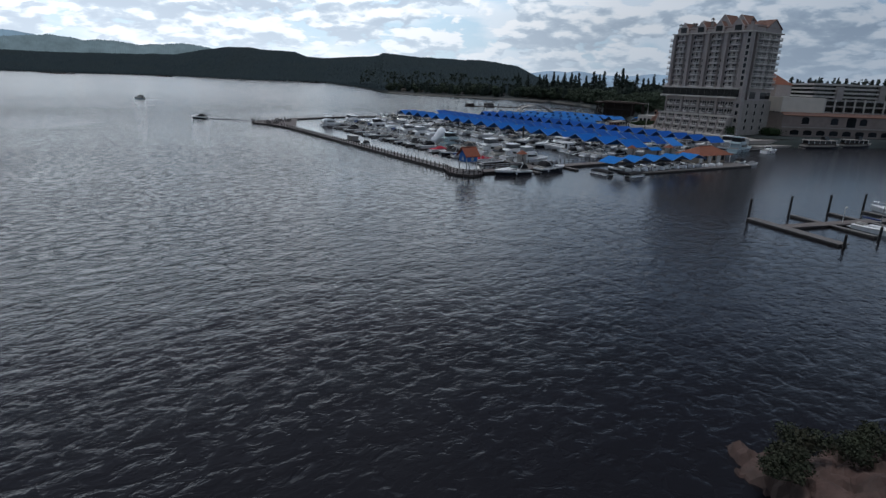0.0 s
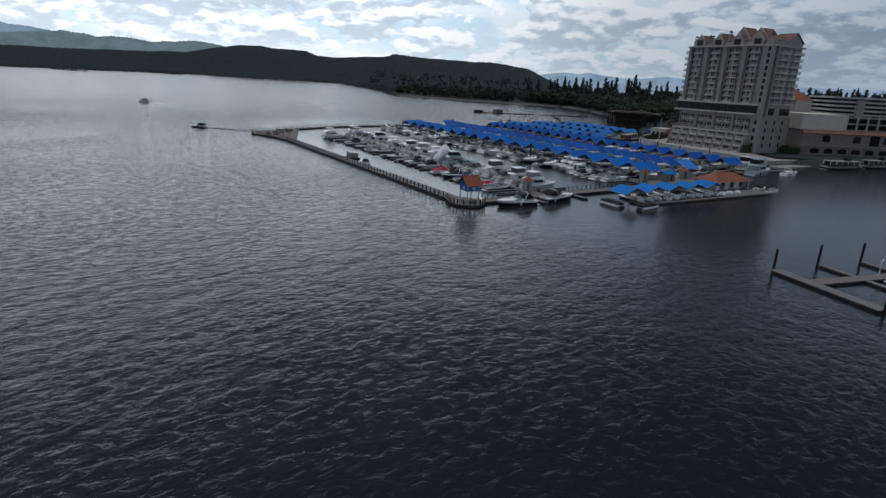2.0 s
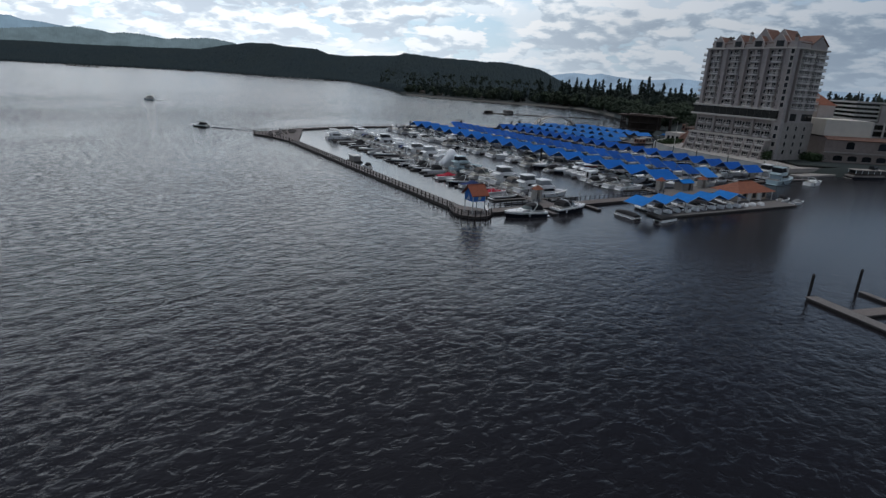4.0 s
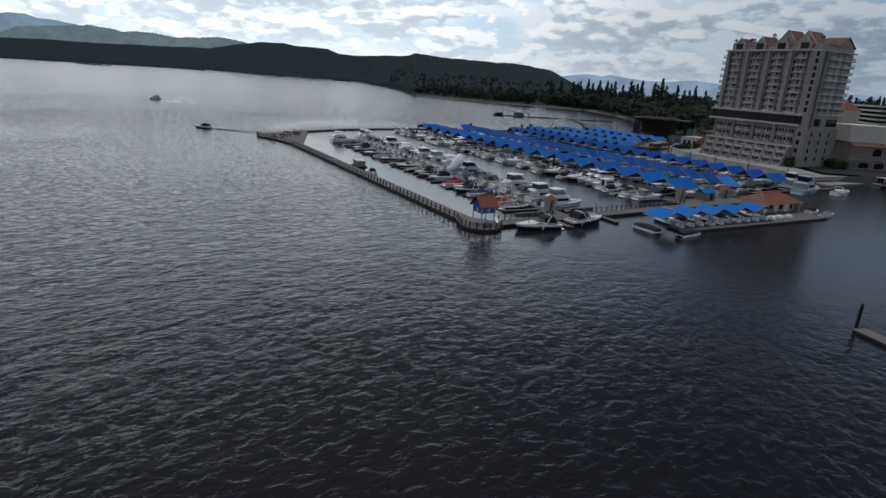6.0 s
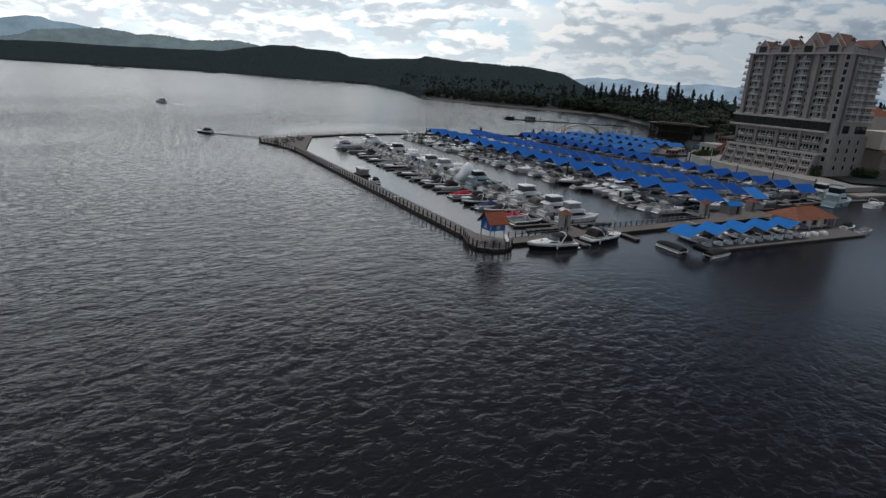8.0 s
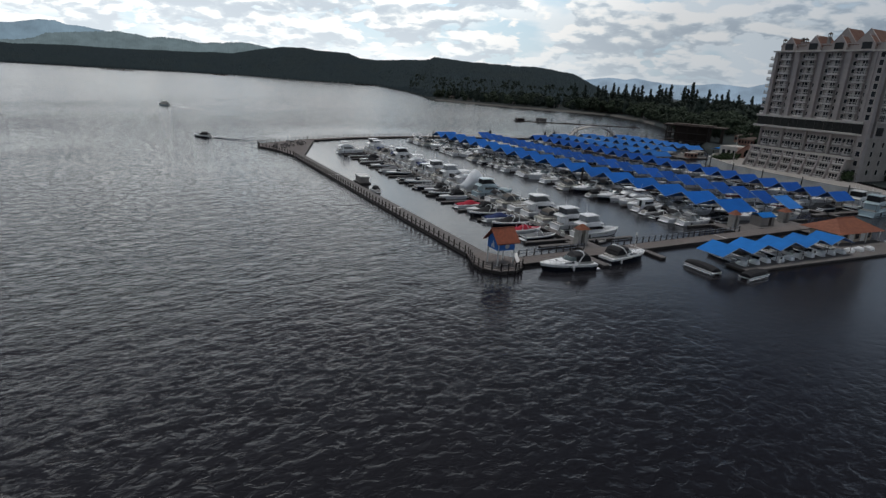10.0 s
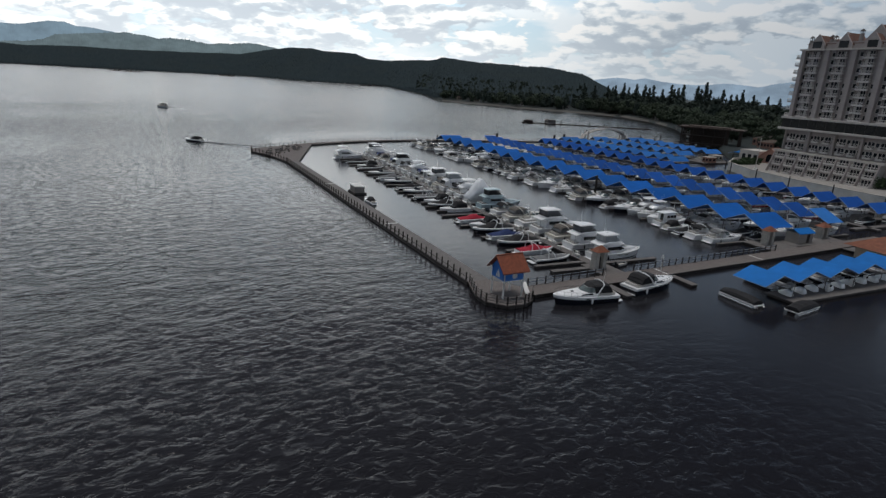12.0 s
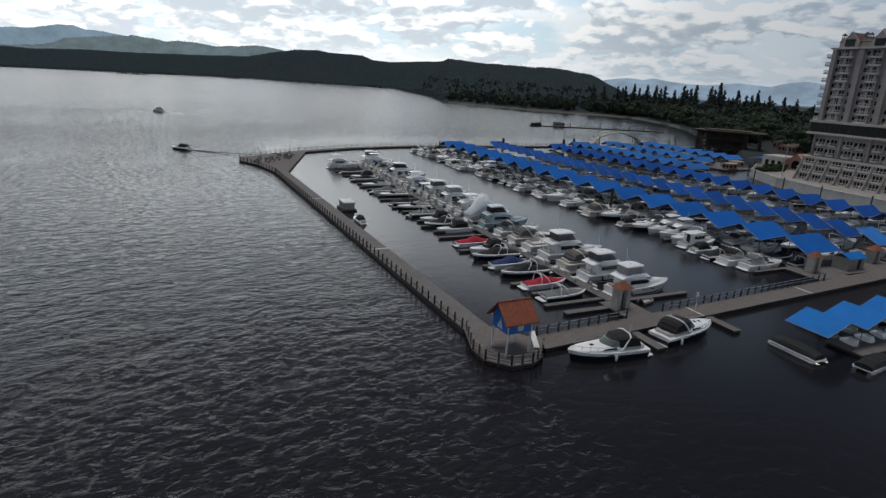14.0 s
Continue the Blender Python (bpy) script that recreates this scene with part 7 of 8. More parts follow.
    # dark glazed restaurant storey between two pale ledges
    for z, out in ((Z_BAND1 - 0.55, 1.3), (Z_BAND0 - 0.75, 2.0)):
        bm = bmesh.new()
        box(bm, -out, 3.0, 1.6, L + 1.8, z, z + 0.8)
        bmesh.ops.bevel(bm, geom=list(bm.edges), offset=0.06, segments=1, affect="EDGES")
        part("ledge", bm, M_TRIM, t, "pale projecting concrete ledge")
    bm = bmesh.new()
    box(bm, -0.9, 1.7, 1.8, L + 1.2, Z_BAND0 + 0.05, Z_BAND1 - 0.55)
    b = part("glazed_storey", bm, M_DARKBAND, t, "dark tinted glass storey")
    for k in range(12):
        bm = bmesh.new()
        y = 5.2 + (L - 4.2) * k / 11
        box(bm, -0.96, -0.88, y - 0.05, y + 0.05, Z_BAND0 + 0.05, Z_BAND1 - 0.55)
        part("mullion", bm, M_POST, b)
    for s, x, z in ((0, 9.5, 19.4), (1, 18.0, 19.4), (0, 21.5, 19.4)):
        bm = bmesh.new()
        yy = 1.0
        box(bm, x - 2.2, x + 2.2, yy - 0.09, yy - 0.01, z, z + 3.0)
        part("window", bm, M_WINDOW, t)
    for k in range(3):
        for f in range(4):
            window(t, WIN_SQ, FR_SQ, pose(6.0 + 6.2 * k, 0.1, 5.0 + 3.4 * f, 0, 0, 90))
            if k == 0:
                window(t, WIN_SQ, FR_SQ, pose(0.0, 1.4, 5.0 + 3.4 * f))
    # lower storeys: two recessed floors, then terraces stepping out between raking fins
    for f in range(2):
        z = Z_STEP + 1.0 + 3.4 * f
        for k in range(bays):
            y = y0 + pitch * (k + 0.5)
            for s in (-2.15, 2.15):
                piece("balcony", BALC_LOW, t, pose(1.62, y + s, z))
                window(t, WIN_LOW, FR_LOW, pose(1.62, y + s, z))
            for s in (-4.15, 0, 4.15):
                window(t, WIN_SMALL, FR_SMALL, pose(1.62, y + s, z + 0.6))
    for k in range(bays + 1):
        y = y0 + pitch * k
        bm = bmesh.new()
        box(bm, 0.4, 1.62, y - 0.45 + (0.5 if k == 0 else 0), y + 0.45 - (0.5 if k == bays else 0), Z_STEP, Z_BAND0 - 0.75)
        part("pier", bm, M_STUCCO, t)
    bm = bmesh.new()
    box(bm, -3.0, 3.0, 2.0, L + 0.8, Z_STEP - 0.5, Z_STEP + 0.25)
    part("ledge", bm, M_TRIM, t, "pale projecting concrete ledge")
    bm = bmesh.new()
    box(bm, -2.4, 1.6, 3.0, L + 0.2, Z0, Z_STEP - 0.5)
    part("terrace_wall", bm, M_STUCCO2, t)
    fins = 9
    fp = (L - 3.2) / (fins - 1)
    for k in range(fins):
        y = 3.2 + fp * k
        bm = bmesh.new()
        a = [(-3.0, Z_STEP - 0.5), (-2.2, Z_STEP - 0.5), (-2.2, Z0), (-6.4, Z0), (-6.4, Z0 + 0.4)]
        lo = [bm.verts.new((x, y - 0.17, z)) for x, z in a]
        hi = [bm.verts.new((x, y + 0.17, z)) for x, z in a]
        bm.faces.new(lo)
        bm.faces.new(hi[::-1])
        for i in range(5):
            bm.faces.new((lo[i], lo[(i + 1) % 5], hi[(i + 1) % 5], hi[i]))
        part("raking_fin", bm, M_STUCCO, t, "raking concrete fin")
    bal = balcony_mesh(fp - 0.9, 1.3, 0.95)
    for f in range(3):
        z = Z0 + 0.25 + 2.85 * f
        for k in range(fins - 1):
            y = 3.2 + fp * (k + 0.5)
            piece("balcony", bal, t, pose(-2.4 - 0.9 * (2 - f), y, z))
            window(t, WIN_TERRACE, FR_TERRACE, pose(-2.4 - 0.9 * (2 - f) + 0.04, y, z))
            if f < 2:
                bm = bmesh.new()
                box(bm, -2.4 - 0.9 * (2 - f) + 0.02, -2.4, y - fp / 2 + 0.2, y + fp / 2 - 0.2, z - 0.24, z + 2.6)
                part("terrace_room", bm, M_STUCCO2, t)
    return t


hotel()

# ==== seawall, promenade and hotel grounds ====
_t = thing("seawall", "pale curving concrete seawall before the hotel", "seawall", at(0, 0), kind="structure")
_line = [(160.5, 22.0), (158.5, 34), (160.5, 62), (166, 84), (178, 104), (196, 116), (216, 122)]
_bm = bmesh.new()
loft(_bm, [[(a - 0.5, b, -2.0), (a - 0.3, b, 3.3), (a + 0.2, b, 3.3), (a + 0.2, b, -2.0)] for a, b in _line])
part("wall", _bm, M_SEAWALL, _t)
_bm = bmesh.new()
loft(_bm, [[(a - 0.45, b, 3.3), (a - 0.45, b, 3.48), (a + 0.35, b, 3.48), (a + 0.35, b, 3.3)] for a, b in _line])
part("coping", _bm, M_TRIM, _t)
_bm = bmesh.new()
prism(_bm, [(160.7, 22.2), (240, 20.0), (262, 60), (240, 128), (216, 121.8), (196.1, 115.8), (178.2, 103.8), (166.2, 84), (160.7, 62), (158.7, 34)], 1.0, 2.6)
solid("promenade", _bm, M_PAVE, "grey paved promenade round the hotel", "pavement", at(0, 0), kind="structure")
for _k in range(7):
    _a = 157.8 + 0.1 * _k
    _tt = thing("mooring_pile", "black steel mooring pile before the seawall", "pile", at([157.0, 156.8, 157.6, 161.5, 171, 184, 200][_k], [30, 46, 62, 78, 97, 110, 120][_k]), group="seawall piles")
    _bm = bmesh.new()
    tube(_bm, (0, 0, -2), (0, 0, 4.2), 0.22, 0.2, 8)
    part("shaft", _bm, M_PILE, _tt)
    _bm = bmesh.new()
    tube(_bm, (0, 0, 4.2), (0, 0, 4.55), 0.28, 0.05, 8)
    part("cap", _bm, M_PILE, _tt)

_t = thing("flagpole", "tall pale flagpole on the promenade", "flagpole", at(174.5, 88.5, 2.6))
_bm = bmesh.new()
tube(_bm, (0, 0, 0), (0, 0, 12.5), 0.22, 0.09, 8)
part("pole", _bm, M_TRIM, _t)
_bm = bmesh.new()
tube(_bm, (0, 0, 0), (0, 0, 0.6), 0.8, 0.6, 8)
part("base", _bm, M_SEAWALL, _t)


def hedge(name, a, b, la, lb, h, label):
    rng = random.Random(int(a * 7 + b))
    verts, faces = [], []
    for _ in range(int(la * lb * 9) + 60):
        leaf_clumps(verts, faces, (rng.uniform(-la / 2, la / 2), rng.uniform(-lb / 2, lb / 2), h * rng.uniform(0.1, 0.75)), h * 0.4, 3, 0.28, rng)
    me = bpy.data.meshes.new(name)
    me.from_pydata(verts, [], faces)
    me.materials.append(M_HEDGE)
    ob = new(name, me)
    ob.matrix_basis = at(a, b, 2.6)
    return tagged(ob, label, "hedge", group="hotel planting")


hedge("hedge", 186, 102, 14, 4, 2.0, "dark green shrubs by the promenade")
hedge("hedge", 197, 108, 10, 4, 2.2, "dark green shrubs by the promenade")
hedge("shrub", 181.0, 45.2, 4.0, 3.0, 4.6, "round dark shrub at the hotel corner")
hedge("shrub", 213, 40, 22, 8, 4.0, "dark reddish shrubs beside the hotel wall")
# ==== the far side of the marina ====
def arch_bridge():
    t = thing("arched_footbridge", "pale arched footbridge with paired end towers over the boat entrance", "bridge", at(190.5, 200.4))
    bm = bmesh.new()
    rings = []
    for i in range(13):
        u = -1 + 2 * i / 12
        z = 8.2 - 2.2 * u * u
        x = u * 12.5
        rings.append([(x, -1.6, z - 0.5), (x, 1.6, z - 0.5), (x, 1.6, z), (x, -1.6, z)])
    loft(bm, rings)
    part("span", bm, M_TRIM, t)
    for y in (-1.55, 1.55):
        bm = bmesh.new()
        pts = [(-12.5 + 25 * i / 12, y, 9.2 - 2.2 * (-1 + i / 6) ** 2) for i in range(13)]
        pipe(bm, pts, 0.08, 5)
        for p in pts:
            tube(bm, (p[0], p[1], p[2] - 1.0), p, 0.06, 0.06, 4)
        part("railing", bm, M_TRIM, t)
    for s in (-1, 1):
        bm = bmesh.new()
        for k in range(3):
            x = s * (13.5 + 1.6 * k)
            tube(bm, (x - s * 0.9, -1.4, 0.2), (x + s * 0.5 * (k - 1), -1.4, 7.2 - 2.1 * k), 0.42, 0.36, 6)
            tube(bm, (x - s * 0.9, 1.4, 0.2), (x + s * 0.5 * (k - 1), 1.4, 7.2 - 2.1 * k), 0.42, 0.36, 6)
        part("stair_tower", bm, M_TRIM, t)
        bm = bmesh.new()
        slab(bm, [(s * 12.4, -1.5, 6.2), (s * 18.6, -1.5, 0.9), (s * 18.6, 1.5, 0.9), (s * 12.4, 1.5, 6.2)][:: (1 if s < 0 else -1)], 0.35)
        part("stair", bm, M_TRIM, t)
    return t


arch_bridge()

# tall piles that stand over the far canopies
for _a, _b, _h, _r in ((117, 198, 4.6, 0.75), (154, 198.5, 4.2, 0.65), (160.5, 198.5, 4.8, 0.7), (213, 199, 4.4, 0.3), (217, 199, 5.0, 0.32), (228.5, 199, 4.6, 0.3), (233, 199, 5.4, 0.32), (74.6, 181, 5.0, 0.35), (70, 60, 6.0, 0.35)):
    _t = thing("dock_pile", "black dock pile with a conical cap", "pile", at(_a, _b), group="far piles")
    _bm = bmesh.new()
    tube(_bm, (0, 0, -2), (0, 0, _h), _r, _r * 0.92, 8)
    part("shaft", _bm, M_PILE, _t)
    _bm = bmesh.new()
    tube(_bm, (0, 0, _h), (0, 0, _h + 0.4), _r * 1.12, 0.08, 8)
    part("cap", _bm, M_PILE, _t)


def old_pier_building():
    """The dark timber structure at the landward end of the boardwalk."""
    t = thing("timber_pavilion", "tall dark brown open timber pavilion at the water's edge", "pavilion", at(250, 183, 0, -59))
    bm = bmesh.new()
    box(bm, -0.35, 0.35, -0.35, 0.35, -1, 11.0)
    leg = mesh_of("post", bm, M_DARKWOOD)
    for x in (-12, -6, 0, 6, 12):
        for y in (0, 6, 12):
            piece("post", leg, t, pose(x, y, 0))
    for z, o in ((2.0, 1.2), (6.4, 0.6), (10.8, 0.9)):
        bm = bmesh.new()
        box(bm, -12 - o, 12 + o, -o, 12 + o, z, z + 0.5)
        part("floor", bm, M_DARKWOOD, t)
    bm = bmesh.new()
    box(bm, -8, 11, 4, 11.5, 2.5, 10.8)
    part("wall", bm, M_DARKWOOD, t)
    for z in (2.5, 6.9):
        for k in range(8):
            bm = bmesh.new()
            x = -12 + 3 * k
            box(bm, x, x + 0.2, -0.5, -0.3, z, z + 1.2)
            box(bm, x + 0.21, x + 2.99, -0.47, -0.33, z + 1.0, z + 1.2)
            box(bm, x + 0.21, x + 2.99, -0.45, -0.35, z + 0.4, z + 0.5)
            part("balustrade", bm, M_DARKWOOD, t)
    bm = bmesh.new()
    box(bm, 13.3, 44, 0, 8, 2.0, 2.5)
    part("side_deck", bm, M_DARKWOOD, t)
    bm = bmesh.new()
    box(bm, -14.5, 22, -2.2, 14, 11.32, 11.9)
    box(bm, -9, 15, 1.0, 12, 11.9, 12.5)
    part("roof", bm, M_BROWNROOF, t, "flat brown board roof")
    for x in (13.5, 20.5):
        bm = bmesh.new()
        tube(bm, (x, 0.5, -1), (x, 0.5, 11.3), 1.1, 0.9, 10)
        part("column", bm, M_DARKWOOD, t, "thick round timber column")
    return t


old_pier_building()


def small_house(name, a, b, z, w, d, h, wall, roof_mat, label, turn=0.0, rise=1.8, windows=3):
    t = thing(name, label, "building", at(a, b, z, turn))
    bm = bmesh.new()
    box(bm, -w / 2, w / 2, -d / 2, d / 2, -0.5, h)
    part("wall", bm, wall, t)
    bm = bmesh.new()
    o = 0.6
    lo = [bm.verts.new(p) for p in ((-w / 2 - o, -d / 2 - o, h), (w / 2 + o, -d / 2 - o, h), (w / 2 + o, d / 2 + o, h), (-w / 2 - o, d / 2 + o, h))]
    k = min(w, d) / 2
    e = (w / 2 - k, 0) if w >= d else (0, d / 2 - k)
    hi = [bm.verts.new((-e[0], -e[1], h + rise)), bm.verts.new((e[0] + (0.02 if e == (0, 0) else 0), e[1], h + rise))]
    bm.faces.new(lo[::-1])
    if w >= d:
        bm.faces.new((lo[0], lo[1], hi[1], hi[0]))
        bm.faces.new((lo[1], lo[2], hi[1]))
        bm.faces.new((lo[2], lo[3], hi[0], hi[1]))
        bm.faces.new((lo[3], lo[0], hi[0]))
    else:
        bm.faces.new((lo[0], lo[1], hi[0]))
        bm.faces.new((lo[1], lo[2], hi[1], hi[0]))
        bm.faces.new((lo[2], lo[3], hi[1]))
        bm.faces.new((lo[3], lo[0], hi[0], hi[1]))
    part("roof", bm, roof_mat, t)
    for i in range(windows):
        x = -w / 2 + w * (i + 0.5) / windows
        bm = bmesh.new()
        box(bm, x - w / windows * 0.28, x + w / windows * 0.28, -d / 2 - 0.05, -d / 2 + 0.02, h * 0.3, h * 0.75)
        part("window", bm, M_WINDOW, t)
        y = -d / 2 + d * (i + 0.5) / windows
        bm = bmesh.new()
        box(bm, -w / 2 - 0.05, -w / 2 + 0.02, y - d / windows * 0.28, y + d / windows * 0.28, h * 0.3, h * 0.75)
        part("window", bm, M_WINDOW, t)
    return t


def terrace_house():
    """A salmon gabled front with a dark arched window, a flat cream wing beside it."""
    t = thing("terrace_house", "salmon gabled terrace house with a dark arched window", "building", at(206, 103, 2.6, 4))
    bm = bmesh.new()
    gable(bm, -4.0, 0, 11.0, 0, 6.6, 14.0)
    part("wall", bm, M_PINK, t)
    bm = bmesh.new()
    n = 9
    pts = [(-1.7, 0.6), (1.7, 0.6)] + [(1.7 * math.cos(math.pi * k / n), 2.4 + 1.7 * math.sin(math.pi * k / n)) for k in range(n + 1)]
    lo = [bm.verts.new((-4.06, y, z)) for y, z in pts]
    hi = [bm.verts.new((-3.9, y, z)) for y, z in pts]
    bm.faces.new(lo)
    for k in range(len(pts)):
        bm.faces.new((lo[k], lo[(k + 1) % len(pts)], hi[(k + 1) % len(pts)], hi[k]))
    part("arched_window", bm, M_WINDOW, t)
    for s in (-1, 1):
        bm = bmesh.new()
        pts = [(-4.6, s * 5.9, 2.15), (10.2, s * 5.9, 2.15), (10.2, 0, 6.85), (-4.6, 0, 6.85)]
        slab(bm, pts if s < 0 else pts[::-1], 0.15)
        part("roof_slope", bm, M_PINK, t)
    bm = bmesh.new()
    box(bm, -3.0, 8, 6.0, 15.5, -0.5, 4.6)
    part("wing", bm, M_TRIM, t, "flat-topped cream side wing")
    for y in (7.6, 10.4, 13.2):
        bm = bmesh.new()
        box(bm, -3.06, -2.9, y - 0.8, y + 0.8, 0.6, 2.8)
        part("window", bm, M_WINDOW, t)
    return t


terrace_house()
small_house("terrace_wing", 198, 94, 2.6, 7, 5, 2.7, M_STUCCO2, M_STONE, "low stucco wing with a flat roof", rise=0.5)
small_house("dock_hut", 186, 121, 0.55, 5, 3.4, 2.4, M_PINK, M_STUCCO2, "salmon dock hut with a flat grey roof", windows=2, rise=0.5)
small_house("dock_hut", 197, 127, 0.55, 5, 4, 2.4, M_STONE, M_STUCCO2, "pale stone dock hut with a grey roof", windows=2, rise=0.5)
small_house("long_restaurant", 285, 158, 3.0, 24, 10, 3.2, M_PINK, M_BROWNROOF, "low reddish lakeside restaurant with a brown roof", rise=1.6, windows=5)
small_house("park_building", 298, 172, 3.0, 22, 10, 4.0, M_PINK, M_DARKWOOD, "low reddish park building", windows=4)
dock("hut_float", 180, 201, 118.5, 130.5, "grey float carrying the dock huts", 0.55)
canopy(219, 131, 6.0, 9.5, 3.2, 4.4, M_CANOPY4, "blue canopy beside the promenade corner")
canopy(325, 189, 9.0, 8.0, 5.4, 6.8, M_CANOPY3, "blue canopy before the park trees")


def parasol(a, b, z, w=4.2):
    t = thing("patio_umbrella", "blue square patio umbrella", "umbrella", at(a, b, z, 20), group="patio umbrellas")
    bm = bmesh.new()
    tube(bm, (0, 0, 0), (0, 0, 2.9), 0.05, 0.05, 6)
    part("pole", bm, M_RAIL, t)
    bm = bmesh.new()
    c = bm.verts.new((0, 0, 3.2))
    ring = [bm.verts.new((w / 2 * x, w / 2 * y, 2.5)) for x, y in ((-1, -1), (1, -1), (1, 1), (-1, 1))]
    ring2 = [bm.verts.new((w / 2 * x, w / 2 * y, 2.25)) for x, y in ((-1, -1), (1, -1), (1, 1), (-1, 1))]
    for i in range(4):
        bm.faces.new((c, ring[i], ring[(i + 1) % 4]))
        bm.faces.new((ring[i], ring2[i], ring2[(i + 1) % 4], ring[(i + 1) % 4]))
    part("canopy", bm, M_CANOPY2, t)
    return t


for _a, _b in ((206, 118.0), (211, 118.5), (208.5, 123), (240, 122), (246, 121), (252, 124)):
    parasol(_a, _b, 2.6)

# far swimming docks beyond the boardwalk
def far_dock():
    t = thing("far_dock", "long low dock with a small building and piles", "dock", at(0, 0), group="far docks")
    p, q = Vector((226, 346, 0)), Vector((330, 306, 0))
    u = (q - p).normalized()
    n = Vector((-u.y, u.x, 0))
    bm = bmesh.new()
    prism(bm, [tuple((p - n * 1.6).xy), tuple((q - n * 1.6).xy), tuple((q + n * 1.6).xy), tuple((p + n * 1.6).xy)], -0.4, 0.6)
    part("deck", bm, M_DARKWOOD, t)
    for k in range(9):
        c = p.lerp(q, 0.08 + 0.11 * k)
        bm = bmesh.new()
        tube(bm, (c.x, c.y, 0), (c.x, c.y, 2.2 if k % 2 else 3.4), 0.45, 0.42, 6)
        part("pile", bm, M_PILE, t)
    return t


far_dock()
small_house("dock_cabin", 249, 338, 0.6, 7.4, 5, 2.9, M_STUCCO2, M_DARKWOOD, "small grey dock cabin on the far dock", windows=3, rise=0.35)
small_house("dock_cabin", 232, 345, 0.6, 7, 4, 1.6, M_DARKWOOD, M_DARKWOOD, "low dark cabin on the far dock", windows=2, rise=0.5)

# log booms and low piers along the far shore
for _x, _y, _l, _r in ((-1150, 1715, 130, 60), (-985, 2010, 90, 80), (-560, 1880, 150, 35), (-420, 1900, 130, 15)):
    _bm = bmesh.new()
    box(_bm, -_l / 2, _l / 2, -2.5, 2.5, -0.4, 1.4)
    for _k in range(8):
        _q = -_l / 2 + _l * (_k + 0.5) / 8
        box(_bm, _q - 2.5, _q + 2.5, -2.2, 2.2, 1.4, 2.0 + 1.2 * ((_k * 7) % 3))
    solid("far_pier", _bm, M_DARKWOOD if _l != 150 else M_TRIM, "low floating pier along the far shore", "pier", pose(_x, _y, 0, 0, 0, -_r + 45), group="far piers")

# houses dotted along the wooded shore
_rng = random.Random(60)
for _az, _d in ((-36.6, 120), (-30, 60), (-14.5, 60), (-5.0, 40), (-3.4, 36), (0.6, 34), (4.4, 40), (8.6, 40), (12.2, 44)):
    _r = curve_at(SHORE, _az) + _d
    _h = small_house("shore_house", 0, 0, 0, 8, 6, 3.4, M_STUCCO if _rng.random() < 0.6 else M_TAN, M_DARKWOOD, "pale house among the trees on the shore", windows=2)
    _h.matrix_basis = pose(_r * math.sin(radians(_az)), _r * math.cos(radians(_az)), land_height(_az, _r), 0, 0, _rng.uniform(-40, 40))
    _h["group"] = "shore houses"

# ==== small fittings on the docks ====
def fuel_pump(a, b):
    t = thing("fuel_pump", "white fuel pump on the rental dock", "pump", at(a, b, 0.5), group="fuel pumps")
    bm = bmesh.new()
    box(bm, -0.35, 0.35, -0.25, 0.25, 0, 1.35)
    bmesh.ops.bevel(bm, geom=list(bm.edges), offset=0.05, segments=1, affect="EDGES")
    part("cabinet", bm, M_WHITEPAINT, t)
    bm = bmesh.new()
    box(bm, -0.28, 0.28, -0.27, -0.24, 0.85, 1.2)
    part("dial_panel", bm, M_GLASS, t)
    bm = bmesh.new()
    pipe(bm, [(0.36, 0, 0.9), (0.55, 0, 0.6), (0.5, 0, 0.2), (0.38, 0, 0.5)], 0.035, 5)
    part("hose", bm, M_BLACKCANVAS, t)


for _a, _b in ((55.3, -16.7), (62.4, -16.2), (67.1, -15.6)):
    fuel_pump(_a, _b)

# a plain white post with a box and a cap, no light in it
_t = thing("pole_lamp", "white post with a box at the edge of the boardwalk", "lamp", at(34.7, -0.9, 0.55))
_bm = bmesh.new()
tube(_bm, (0, 0, 0), (0, 0, 2.7), 0.09, 0.06, 8)
part("pole", _bm, M_WHITEPAINT, _t)
_bm = bmesh.new()
box(_bm, -0.22, 0.22, -0.09, 0.09, 2.2, 2.5)
part("box", _bm, M_WHITEPAINT, _t)
_bm = bmesh.new()
tube(_bm, (0, 0, 2.7), (0, 0, 2.95), 0.16, 0.05, 8)
part("head", _bm, M_WHITEPAINT, _t)

# ==== boats on the lake ====
_m = cabin_boat(9.0, M_PALEBLUE, M_CREAM, "ivory cabin boat out on the lake")
_m.matrix_basis = pose(-240, 452, 0, 0, 0, 170)
_m2 = runabout(8.0, M_NAVY, M_WHITE, "dark motorboat crossing the lake", cloth=M_BLACKCANVAS)
_m2.matrix_basis = pose(-122, 285, 0, 0, 0, 172)


def wake(boat, length, mat):
    """Two low ridges of stirred water that open out behind the stern."""
    for side in (-1, 1):
        bm = bmesh.new()
        rings = []
        for k in range(10):
            u = k / 9
            x, y, w, z = -1.0 - length * u, side * (0.7 + 0.10 * length * u), 0.35 + 0.5 * u, 0.16 * (1 - u) + 0.02
            rings.append([(x, y - w, -0.1), (x, y, z), (x, y + w, -0.1)])
        loft(bm, rings)
        part("wake", bm, mat, boat, "low ridge of stirred water behind the boat", smooth=True)


wake(_m, 16, M_FOAM)
wake(_m2, 34, M_STIRRED)

